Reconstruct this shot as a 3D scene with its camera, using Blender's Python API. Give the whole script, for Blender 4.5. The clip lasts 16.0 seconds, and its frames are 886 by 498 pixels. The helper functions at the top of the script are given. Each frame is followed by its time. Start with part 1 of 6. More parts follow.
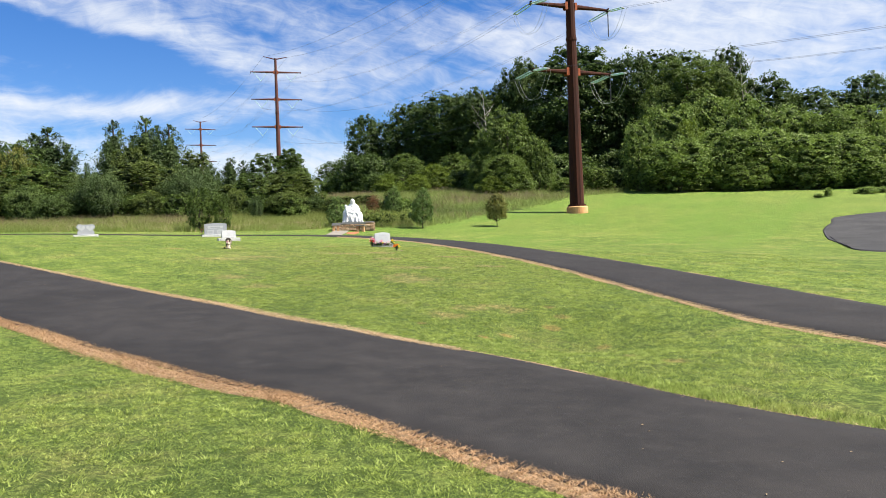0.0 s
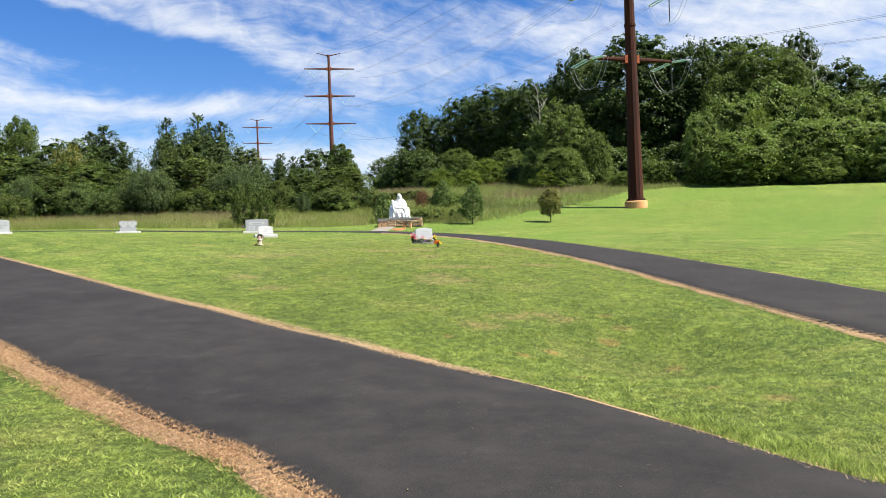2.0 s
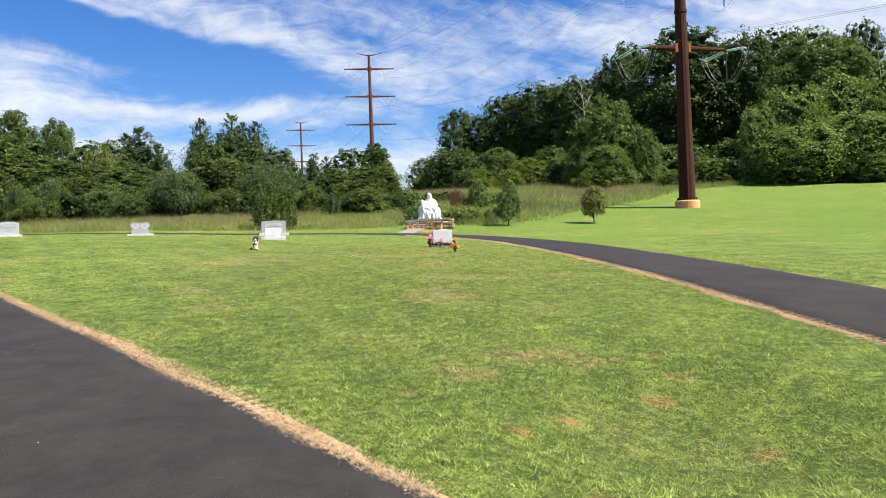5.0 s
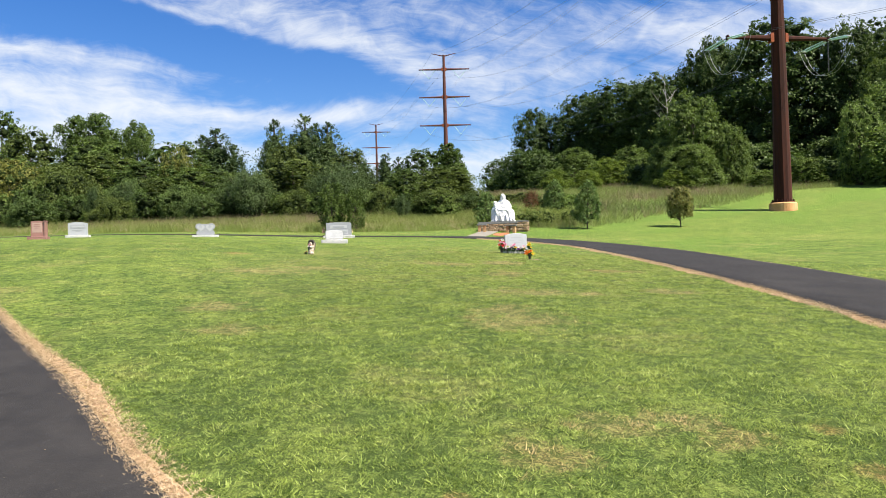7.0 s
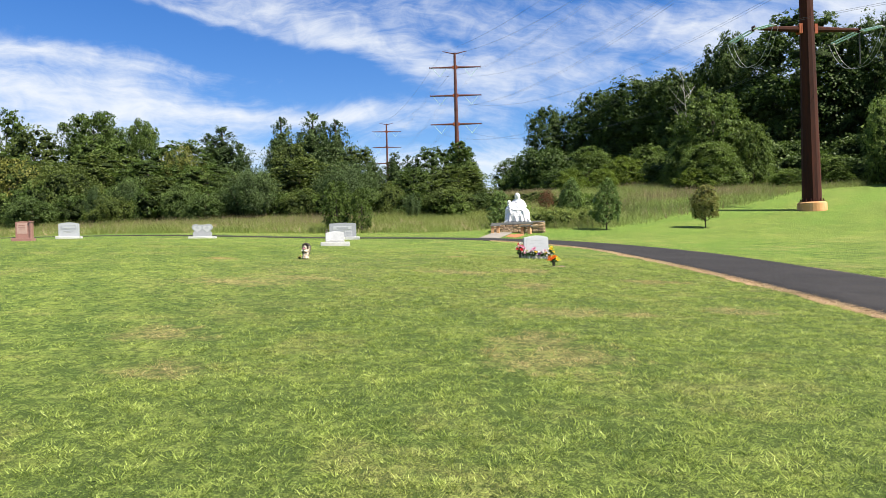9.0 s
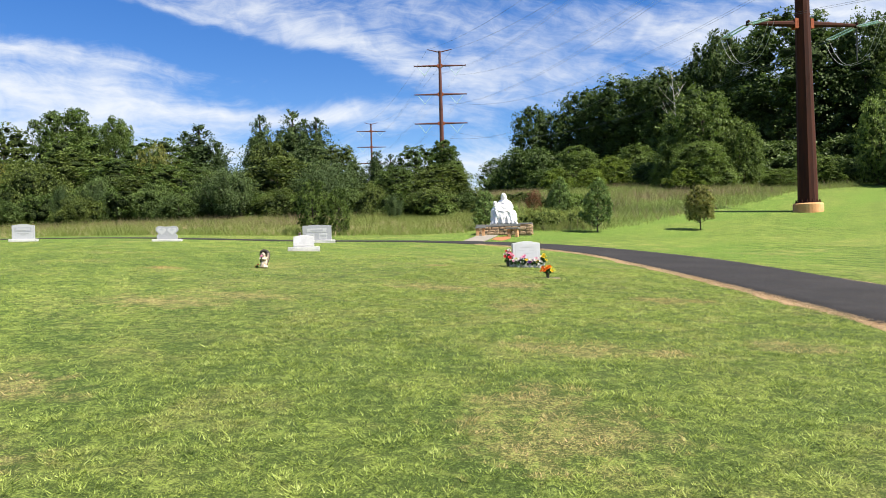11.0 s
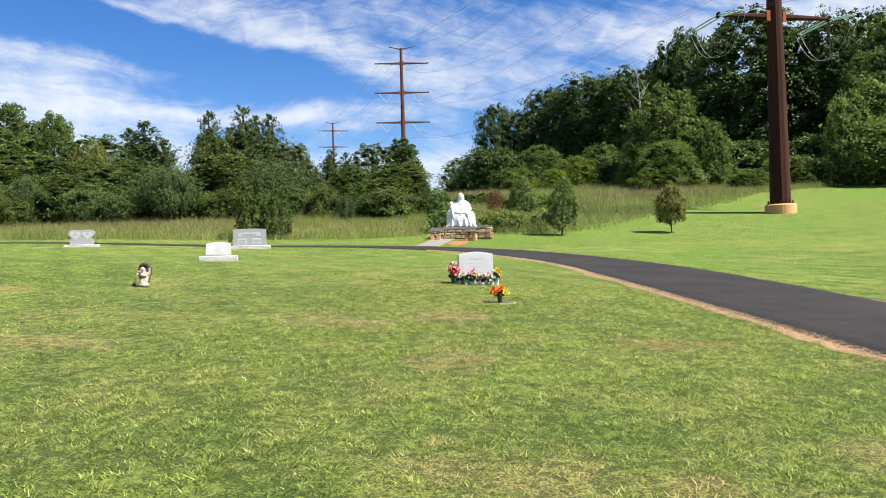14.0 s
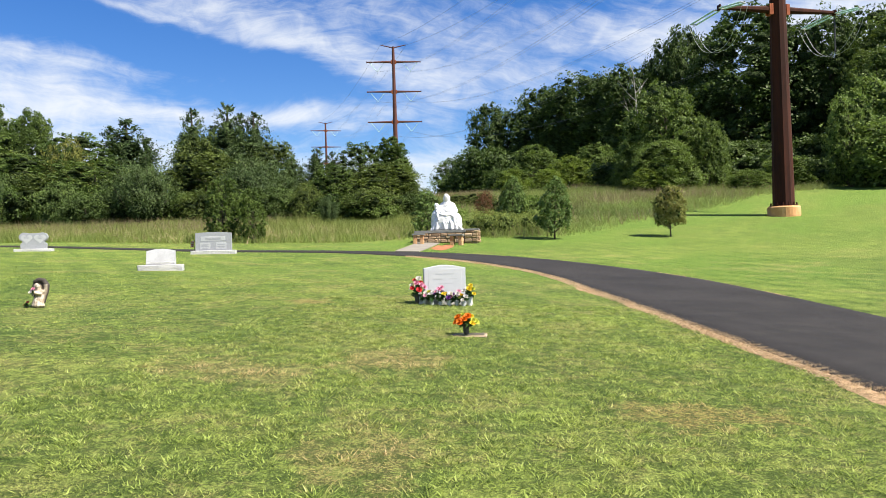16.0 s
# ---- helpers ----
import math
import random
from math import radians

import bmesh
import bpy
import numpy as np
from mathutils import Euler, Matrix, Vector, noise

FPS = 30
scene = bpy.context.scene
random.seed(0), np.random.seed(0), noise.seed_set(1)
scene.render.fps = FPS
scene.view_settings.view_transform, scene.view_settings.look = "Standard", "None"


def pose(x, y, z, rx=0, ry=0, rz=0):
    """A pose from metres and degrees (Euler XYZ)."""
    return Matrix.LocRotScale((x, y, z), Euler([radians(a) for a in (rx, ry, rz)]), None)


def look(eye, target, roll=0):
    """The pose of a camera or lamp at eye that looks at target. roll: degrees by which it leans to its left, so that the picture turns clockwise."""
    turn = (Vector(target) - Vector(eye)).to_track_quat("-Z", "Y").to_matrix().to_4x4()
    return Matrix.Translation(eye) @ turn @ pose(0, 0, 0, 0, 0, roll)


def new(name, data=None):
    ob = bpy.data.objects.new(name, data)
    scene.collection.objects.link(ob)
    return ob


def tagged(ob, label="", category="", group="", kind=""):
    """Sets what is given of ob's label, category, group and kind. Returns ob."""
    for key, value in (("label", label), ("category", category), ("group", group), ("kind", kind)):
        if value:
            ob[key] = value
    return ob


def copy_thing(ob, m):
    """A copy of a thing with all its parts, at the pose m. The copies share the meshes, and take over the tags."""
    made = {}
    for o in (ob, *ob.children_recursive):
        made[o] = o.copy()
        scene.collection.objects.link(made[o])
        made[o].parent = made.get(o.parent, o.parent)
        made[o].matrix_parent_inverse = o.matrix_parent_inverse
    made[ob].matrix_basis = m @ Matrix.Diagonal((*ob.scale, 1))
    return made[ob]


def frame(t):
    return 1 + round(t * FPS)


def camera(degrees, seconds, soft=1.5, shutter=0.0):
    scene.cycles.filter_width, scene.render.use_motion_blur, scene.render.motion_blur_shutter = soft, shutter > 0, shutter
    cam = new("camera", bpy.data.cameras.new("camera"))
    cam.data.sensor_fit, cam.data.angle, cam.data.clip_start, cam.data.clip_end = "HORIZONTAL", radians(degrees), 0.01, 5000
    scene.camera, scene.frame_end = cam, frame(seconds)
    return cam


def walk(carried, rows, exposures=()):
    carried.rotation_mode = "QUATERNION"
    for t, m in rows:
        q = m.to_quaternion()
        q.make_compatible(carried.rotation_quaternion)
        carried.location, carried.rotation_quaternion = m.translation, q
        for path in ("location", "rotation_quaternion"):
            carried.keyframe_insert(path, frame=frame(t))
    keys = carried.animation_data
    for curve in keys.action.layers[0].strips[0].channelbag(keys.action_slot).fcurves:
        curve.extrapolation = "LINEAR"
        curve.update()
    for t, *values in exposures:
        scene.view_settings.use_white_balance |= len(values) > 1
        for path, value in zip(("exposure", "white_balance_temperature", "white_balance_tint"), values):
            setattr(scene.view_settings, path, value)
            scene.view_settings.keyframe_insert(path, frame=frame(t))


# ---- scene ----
cam = camera(60.9, 16.0, 0.95)
METRES, EYE, TILT, LEAN, TURN = 19.5, 1.5, -2.5, 0.0, 0.0
ROWS = [
    (0.0, 0.0, 0.0, 0.0, 0.09, 2.35, 2.09),
    (0.5, 0.0058, 0.03, 0.0017, 0.46, 2.31, 2.11),
    (1.0, 0.008, 0.0616, 0.0022, 2.18, 2.27, 1.96),
    (1.5, 0.0118, 0.0897, 0.0026, 3.47, 2.28, 1.97),
    (2.0, 0.0171, 0.1193, 0.0042, 4.29, 2.25, 1.93),
    (2.5, 0.0207, 0.1513, 0.0063, 5.18, 2.34, 1.91),
    (3.0, 0.0275, 0.1843, 0.0066, 5.9, 2.41, 1.88),
    (5.5, 0.0447, 0.3423, 0.0166, 9.28, 2.63, 1.62),
    (6.0, 0.0404, 0.3751, 0.0194, 11.31, 2.72, 1.32),
    (6.5, 0.0346, 0.4069, 0.022, 12.41, 2.73, 1.12),
    (7.0, 0.0288, 0.4367, 0.0256, 13.37, 2.82, 1.03),
    (7.5, 0.0203, 0.4672, 0.0297, 14.21, 2.82, 0.89),
    (8.0, 0.013, 0.499, 0.0328, 14.4, 2.85, 0.88),
    (10.5, -0.0167, 0.65, 0.047, 13.52, 2.86, 1.0),
    (11.0, -0.0206, 0.6796, 0.0517, 13.1, 2.86, 0.99),
    (11.5, -0.0238, 0.7078, 0.0546, 12.03, 2.85, 1.11),
    (12.0, -0.0251, 0.737, 0.0582, 11.49, 2.9, 1.19),
    (12.5, -0.0276, 0.7662, 0.0629, 11.2, 2.91, 1.22),
    (13.0, -0.0278, 0.798, 0.0658, 10.82, 2.88, 1.25),
    (13.5, -0.0277, 0.8274, 0.0686, 10.72, 2.91, 1.24),
    (14.0, -0.0267, 0.8582, 0.0709, 10.47, 2.87, 1.27),
    (14.5, -0.0243, 0.8888, 0.0751, 10.42, 2.87, 1.27),
    (15.0, -0.0235, 0.9193, 0.0796, 10.3, 2.86, 1.23),
    (15.5, -0.0225, 0.9509, 0.0827, 10.18, 2.87, 1.24),
    (16.0, -0.0237, 0.9848, 0.0858, 10.08, 2.92, 1.18),
]
walk(cam, [(t, pose(0, 0, EYE, TILT, LEAN, TURN) @ pose(METRES * x, METRES * y, METRES * z, 90 + pitch, roll, yaw)) for t, x, y, z, yaw, pitch, roll in ROWS])
scene.view_settings.exposure = 1.4

# ---- world: blue sky with thin cirrus, high sun from the side ----
SUN_DIR = Vector((0.961 * math.cos(radians(54)), -0.276 * math.cos(radians(54)), math.sin(radians(54)))).normalized()


def put(nt, socket, value):
    if isinstance(value, bpy.types.NodeSocket):
        nt.links.new(value, socket)
    else:
        socket.default_value = value


def mth(nt, op, a, b=0.0, c=0.0, clamp=False):
    n = nt.nodes.new("ShaderNodeMath")
    n.operation, n.use_clamp = op, clamp
    for sock, v in zip(n.inputs, (a, b, c)):
        put(nt, sock, v)
    return n.outputs[0]


def mixc(nt, fac, a, b, blend="MIX"):
    n = nt.nodes.new("ShaderNodeMix")
    n.data_type, n.blend_type = "RGBA", blend
    put(nt, n.inputs[0], fac)
    put(nt, n.inputs[6], a if isinstance(a, bpy.types.NodeSocket) else (*a, 1))
    put(nt, n.inputs[7], b if isinstance(b, bpy.types.NodeSocket) else (*b, 1))
    return n.outputs[2]


def noise_tex(nt, vec, scale, detail=4.0, rough=0.55, distortion=0.0):
    n = nt.nodes.new("ShaderNodeTexNoise")
    put(nt, n.inputs["Vector"], vec)
    put(nt, n.inputs["Scale"], scale)
    n.inputs["Detail"].default_value, n.inputs["Roughness"].default_value, n.inputs["Distortion"].default_value = detail, rough, distortion
    return n.outputs[0]


def ramp(nt, fac, lo, hi, a=0.0, b=1.0):
    n = nt.nodes.new("ShaderNodeMapRange")
    n.interpolation_type = "SMOOTHSTEP"
    for sock, v in zip(n.inputs, (fac, lo, hi, a, b)):
        put(nt, sock, v)
    return n.outputs[0]


def xyz(nt, vec):
    n = nt.nodes.new("ShaderNodeSeparateXYZ")
    put(nt, n.inputs[0], vec)
    return n.outputs


def vec3(nt, x, y, z):
    n = nt.nodes.new("ShaderNodeCombineXYZ")
    for sock, v in zip(n.inputs, (x, y, z)):
        put(nt, sock, v)
    return n.outputs[0]


def band(nt, az, el, a0, e0, a1, e1, width, soft_end):
    """A soft streak from one heading and height to another, in radians."""
    long = math.hypot(a1 - a0, e1 - e0)
    ca, sa = (a1 - a0) / long, (e1 - e0) / long
    da, de = mth(nt, "SUBTRACT", az, (a0 + a1) / 2), mth(nt, "SUBTRACT", el, (e0 + e1) / 2)
    along = mth(nt, "ADD", mth(nt, "MULTIPLY", da, ca), mth(nt, "MULTIPLY", de, sa))
    across = mth(nt, "SUBTRACT", mth(nt, "MULTIPLY", de, ca), mth(nt, "MULTIPLY", da, sa))
    u = mth(nt, "POWER", mth(nt, "ABSOLUTE", mth(nt, "DIVIDE", along, long / 2 * soft_end)), 2.0)
    v = mth(nt, "POWER", mth(nt, "ABSOLUTE", mth(nt, "DIVIDE", across, width)), 2.0)
    return mth(nt, "EXPONENT", mth(nt, "MULTIPLY", mth(nt, "ADD", u, v), -1.0))


def build_sky():
    world = bpy.data.worlds.new("world")
    scene.world = world
    world.use_nodes = True
    nt = world.node_tree
    nt.nodes.clear()
    sky = nt.nodes.new("ShaderNodeTexSky")
    sky.sky_type, sky.sun_disc = "NISHITA", False
    sky.sun_elevation, sky.sun_rotation = radians(54), math.atan2(SUN_DIR.x, SUN_DIR.y)
    sky.air_density, sky.dust_density, sky.ozone_density = 1.0, 0.2, 4.0
    tc = nt.nodes.new("ShaderNodeTexCoord").outputs["Generated"]
    x, y, z = xyz(nt, tc)
    az, el = mth(nt, "ARCTAN2", x, y), mth(nt, "ARCSINE", z)
    wob = noise_tex(nt, vec3(nt, mth(nt, "MULTIPLY", az, 5.0), mth(nt, "MULTIPLY", el, 9.0), 0.0), 1.0, 3.0)
    el2 = mth(nt, "ADD", el, mth(nt, "MULTIPLY", mth(nt, "SUBTRACT", wob, 0.5), 0.06))
    # long soft veils, and finer fibres that fall away to one side
    slant = mth(nt, "ADD", el2, mth(nt, "MULTIPLY", az, ramp(nt, az, -0.50, -0.15, 0.04, 0.28)))
    veil = noise_tex(nt, vec3(nt, mth(nt, "MULTIPLY", az, 3.2), mth(nt, "MULTIPLY", slant, 11.0), 3.7), 1.0, 6.0, 0.6, 0.4)
    fibre = noise_tex(nt, vec3(nt, mth(nt, "MULTIPLY", az, 9.0), mth(nt, "MULTIPLY", slant, 42.0), 1.3), 1.0, 7.0, 0.66, 0.8)
    puff = noise_tex(nt, vec3(nt, mth(nt, "MULTIPLY", az, 26.0), mth(nt, "MULTIPLY", el2, 40.0), 7.1), 1.0, 5.0, 0.6, 0.6)
    cover = mth(nt, "ADD", mth(nt, "MULTIPLY", veil, 0.72), mth(nt, "ADD", mth(nt, "MULTIPLY", fibre, 0.46), mth(nt, "MULTIPLY", puff, 0.32)))
    for a0, e0, a1, e1, w, amp in CLOUDS:
        cover = mth(nt, "ADD", cover, mth(nt, "MULTIPLY", band(nt, az, el2, a0, e0, a1, e1, w, 1.15), amp))
    cover = mth(nt, "ADD", cover, ramp(nt, el, 0.17, 0.03, 0.0, 0.16))
    mask = ramp(nt, cover, 0.64, 1.18)
    hs = nt.nodes.new("ShaderNodeHueSaturation")
    put(nt, hs.inputs["Color"], sky.outputs[0])
    hs.inputs["Hue"].default_value = 0.513
    hs.inputs["Saturation"].default_value, hs.inputs["Value"].default_value = SKY_SAT, SKY_VAL
    cloud = mixc(nt, puff, (CLOUD_W * 0.90, CLOUD_W * 0.96, CLOUD_W * 1.04), (CLOUD_W, CLOUD_W * 1.02, CLOUD_W * 1.05))
    col = mixc(nt, mth(nt, "MULTIPLY", mask, 0.93), hs.outputs[0], cloud)
    bg = nt.nodes.new("ShaderNodeBackground")
    put(nt, bg.inputs[0], col)
    bg.inputs[1].default_value = 0.052
    out = nt.nodes.new("ShaderNodeOutputWorld")
    nt.links.new(bg.outputs[0], out.inputs[0])


SKY_SAT, SKY_VAL, CLOUD_W = 1.32, 1.12, 7.2
CLOUDS = [  # heading and height at both ends, half width, amount
    (-0.62, 0.340, -0.10, 0.195, 0.026, 0.24),
    (-0.68, 0.330, -0.42, 0.272, 0.006, 0.14),
    (-0.95, 0.225, -0.46, 0.205, 0.030, 0.20),
    (-0.95, 0.255, -0.50, 0.236, 0.010, 0.20),
    (-0.75, 0.190, -0.46, 0.192, 0.009, 0.16),
    (-0.95, 0.140, -0.44, 0.125, 0.045, 0.22),
    (-0.85, 0.320, -0.22, 0.215, 0.032, -0.40),
    (-0.50, 0.185, -0.27, 0.190, 0.013, 0.24),
    (-0.45, 0.155, -0.15, 0.150, 0.016, -0.16),
    (-0.34, 0.125, -0.08, 0.105, 0.020, 0.14),
    (-0.40, 0.295, -0.04, 0.190, 0.035, 0.16),
    (-0.36, 0.118, 0.06, 0.100, 0.030, 0.16),
    (-0.20, 0.290, 0.00, 0.225, 0.035, 0.14),
    (-0.14, 0.185, 0.02, 0.160, 0.020, -0.16),
    (0.04, 0.27, 0.70, 0.24, 0.10, 0.25),
    (-0.12, 0.345, 0.12, 0.300, 0.026, -0.20),
    (0.10, 0.345, 0.60, 0.33, 0.03, 0.28),
    (0.02, 0.245, 0.05, 0.295, 0.005, 0.07),
]
build_sky()
sun = new("sun", bpy.data.lights.new("sun", "SUN"))
sun.data.energy, sun.data.angle, sun.data.color = 5.0, radians(0.6), (1.0, 0.93, 0.82)
sun.matrix_world = look((0, 0, 60), Vector((0, 0, 60)) - SUN_DIR)


# ---- materials ----
TONE = 0.76  # brings the listed colours to true reflectance


def material(name, rough=0.8, metal=0.0):
    m = bpy.data.materials.new(name)
    m.use_nodes = True
    nt = m.node_tree
    b = nt.nodes["Principled BSDF"]
    b.inputs["Roughness"].default_value, b.inputs["Metallic"].default_value = rough, metal
    return m, nt, b


def where(nt):
    return nt.nodes.new("ShaderNodeNewGeometry").outputs["Position"]


def local(nt):
    return nt.nodes.new("ShaderNodeTexCoord").outputs["Object"]


def bump(nt, b, height, strength, dist):
    n = nt.nodes.new("ShaderNodeBump")
    n.inputs["Strength"].default_value, n.inputs["Distance"].default_value = strength, dist
    put(nt, n.inputs["Height"], height)
    nt.links.new(n.outputs[0], b.inputs["Normal"])


def two_tone(name, a, c, scale, rough=0.8, metal=0.0, fine=0.35, relief=0.3, depth=0.01, world=False, vary=0.0, stretch=1.0):
    """A surface of two colours: broad stains, fine grain, fine relief; vary: difference from piece to piece."""
    a, c = [v * TONE for v in a], [v * TONE for v in c]
    m, nt, b = material(name, rough, metal)
    p = where(nt) if world else local(nt)
    if stretch != 1.0:
        x, y, z = xyz(nt, p)
        p = vec3(nt, x, y, mth(nt, "MULTIPLY", z, stretch))
    broad = noise_tex(nt, p, scale, 5.0, 0.6)
    grain = noise_tex(nt, p, scale * 14, 4.0, 0.7)
    f = mth(nt, "ADD", mth(nt, "MULTIPLY", ramp(nt, broad, 0.3, 0.7), 1 - fine), mth(nt, "MULTIPLY", ramp(nt, grain, 0.3, 0.7), fine))
    if vary:
        f = mth(nt, "ADD", mth(nt, "MULTIPLY", f, 1 - vary), mth(nt, "MULTIPLY", nt.nodes.new("ShaderNodeObjectInfo").outputs["Random"], vary))
    put(nt, b.inputs["Base Color"], mixc(nt, f, a, c))
    put(nt, b.inputs["Roughness"], ramp(nt, grain, 0.2, 0.8, rough - 0.08, min(1.0, rough + 0.08)))
    bump(nt, b, mth(nt, "ADD", grain, mth(nt, "MULTIPLY", broad, 0.6)), relief, depth)
    b.inputs["Specular IOR Level"].default_value = 0.25 if rough > 0.6 else 0.5
    return m


def leaf_material(name, dark, light, through_col, amount=0.35, spread=0.45):
    """Leaves: colour differs from leaf to leaf and from tree to tree; some light passes through."""
    dark, light, through_col = [v * TONE for v in dark], [v * TONE for v in light], [v * TONE for v in through_col]
    m, nt, b = material(name, 0.55)
    isl = nt.nodes.new("ShaderNodeNewGeometry").outputs["Random Per Island"]
    tree = nt.nodes.new("ShaderNodeObjectInfo").outputs["Random"]
    broad = noise_tex(nt, where(nt), 0.55, 3.0)
    f = mth(nt, "ADD", mth(nt, "MULTIPLY", isl, spread), mth(nt, "ADD", mth(nt, "MULTIPLY", tree, 0.3), mth(nt, "MULTIPLY", ramp(nt, broad, 0.3, 0.7), 0.7 - spread)))
    col = mixc(nt, f, dark, light)
    put(nt, b.inputs["Base Color"], col)
    b.inputs["Specular IOR Level"].default_value = 0.15
    tr = nt.nodes.new("ShaderNodeBsdfTranslucent")
    put(nt, tr.inputs[0], mixc(nt, 0.6, col, through_col))
    mx = nt.nodes.new("ShaderNodeMixShader")
    mx.inputs[0].default_value = amount
    nt.links.new(b.outputs[0], mx.inputs[1])
    nt.links.new(tr.outputs[0], mx.inputs[2])
    nt.links.new(mx.outputs[0], nt.nodes["Material Output"].inputs[0])
    return m


def shade_core_material(name, dark, light):
    """Opaque inner leaves of a crown, with their shade put into the colour."""
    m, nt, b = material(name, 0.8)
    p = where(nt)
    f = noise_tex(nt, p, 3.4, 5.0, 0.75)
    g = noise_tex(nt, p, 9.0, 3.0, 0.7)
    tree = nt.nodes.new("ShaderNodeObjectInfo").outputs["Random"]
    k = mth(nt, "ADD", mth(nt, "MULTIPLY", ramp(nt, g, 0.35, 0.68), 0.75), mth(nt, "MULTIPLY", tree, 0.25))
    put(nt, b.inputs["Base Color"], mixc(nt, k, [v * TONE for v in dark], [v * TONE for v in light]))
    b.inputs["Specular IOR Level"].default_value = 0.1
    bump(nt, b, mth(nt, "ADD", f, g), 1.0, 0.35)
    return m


# worn places in the lawn: x, y, half length, half width, amount of bare clay (the rest is dry grass)
WORN = [(0.64, 12.18, 0.12, 0.09, 1.0), (1.79, 10.79, 0.15, 0.14, 0.8), (1.85, 13.42, 0.16, 0.14, 0.6), (2.45, 10.09, 0.12, 0.10, 0.5), (1.02, 12.68, 0.11, 0.10, 0.7), (1.16, 10.68, 0.11, 0.08, 0.7),
        (0.03, 13.5, 0.30, 0.28, 0.12), (0.5, 14.3, 0.34, 0.22, 0.0), (0.95, 14.5, 0.32, 0.2, 0.0), (1.32, 14.2, 0.22, 0.2, 0.15), (2.0, 14.55, 0.10, 0.09, 0.6), (2.17, 13.95, 0.14, 0.1, 0.45), (2.6, 12.5, 0.14, 0.12, 0.4), (-0.4, 12.74, 0.08, 0.08, 0.6), (2.9, 9.54, 0.16, 0.14, 0.4), (-0.73, 18.2, 0.62, 0.6, 0.0), (0.36, 24.75, 0.50, 0.36, 0.3), (-4.48, 30.2, 0.30, 0.3, 0.3), (-2.2, 26.05, 0.48, 0.6, 0.05),
        (-1.7, 23.4, 0.35, 0.5, 0.05), (-9.95, 27.7, 0.36, 0.4, 0.4), (-0.94, 20.8, 0.6, 0.35, 0.0), (-3.39, 25.3, 0.7, 0.4, 0.0), (-0.09, 20.8, 0.3, 0.2, 0.1), (-1.06, 18.9, 0.5, 0.4, 0.0), (-5.19, 18.4, 0.5, 0.4, 0.0), (-4.2, 17.0, 0.4, 0.3, 0.0),
        (-5.7, 23.4, 0.8, 0.4, 0.0), (1.3, 21.5, 0.4, 0.35, 0.0), (-6.6, 22.6, 0.9, 0.5, 0.0)]


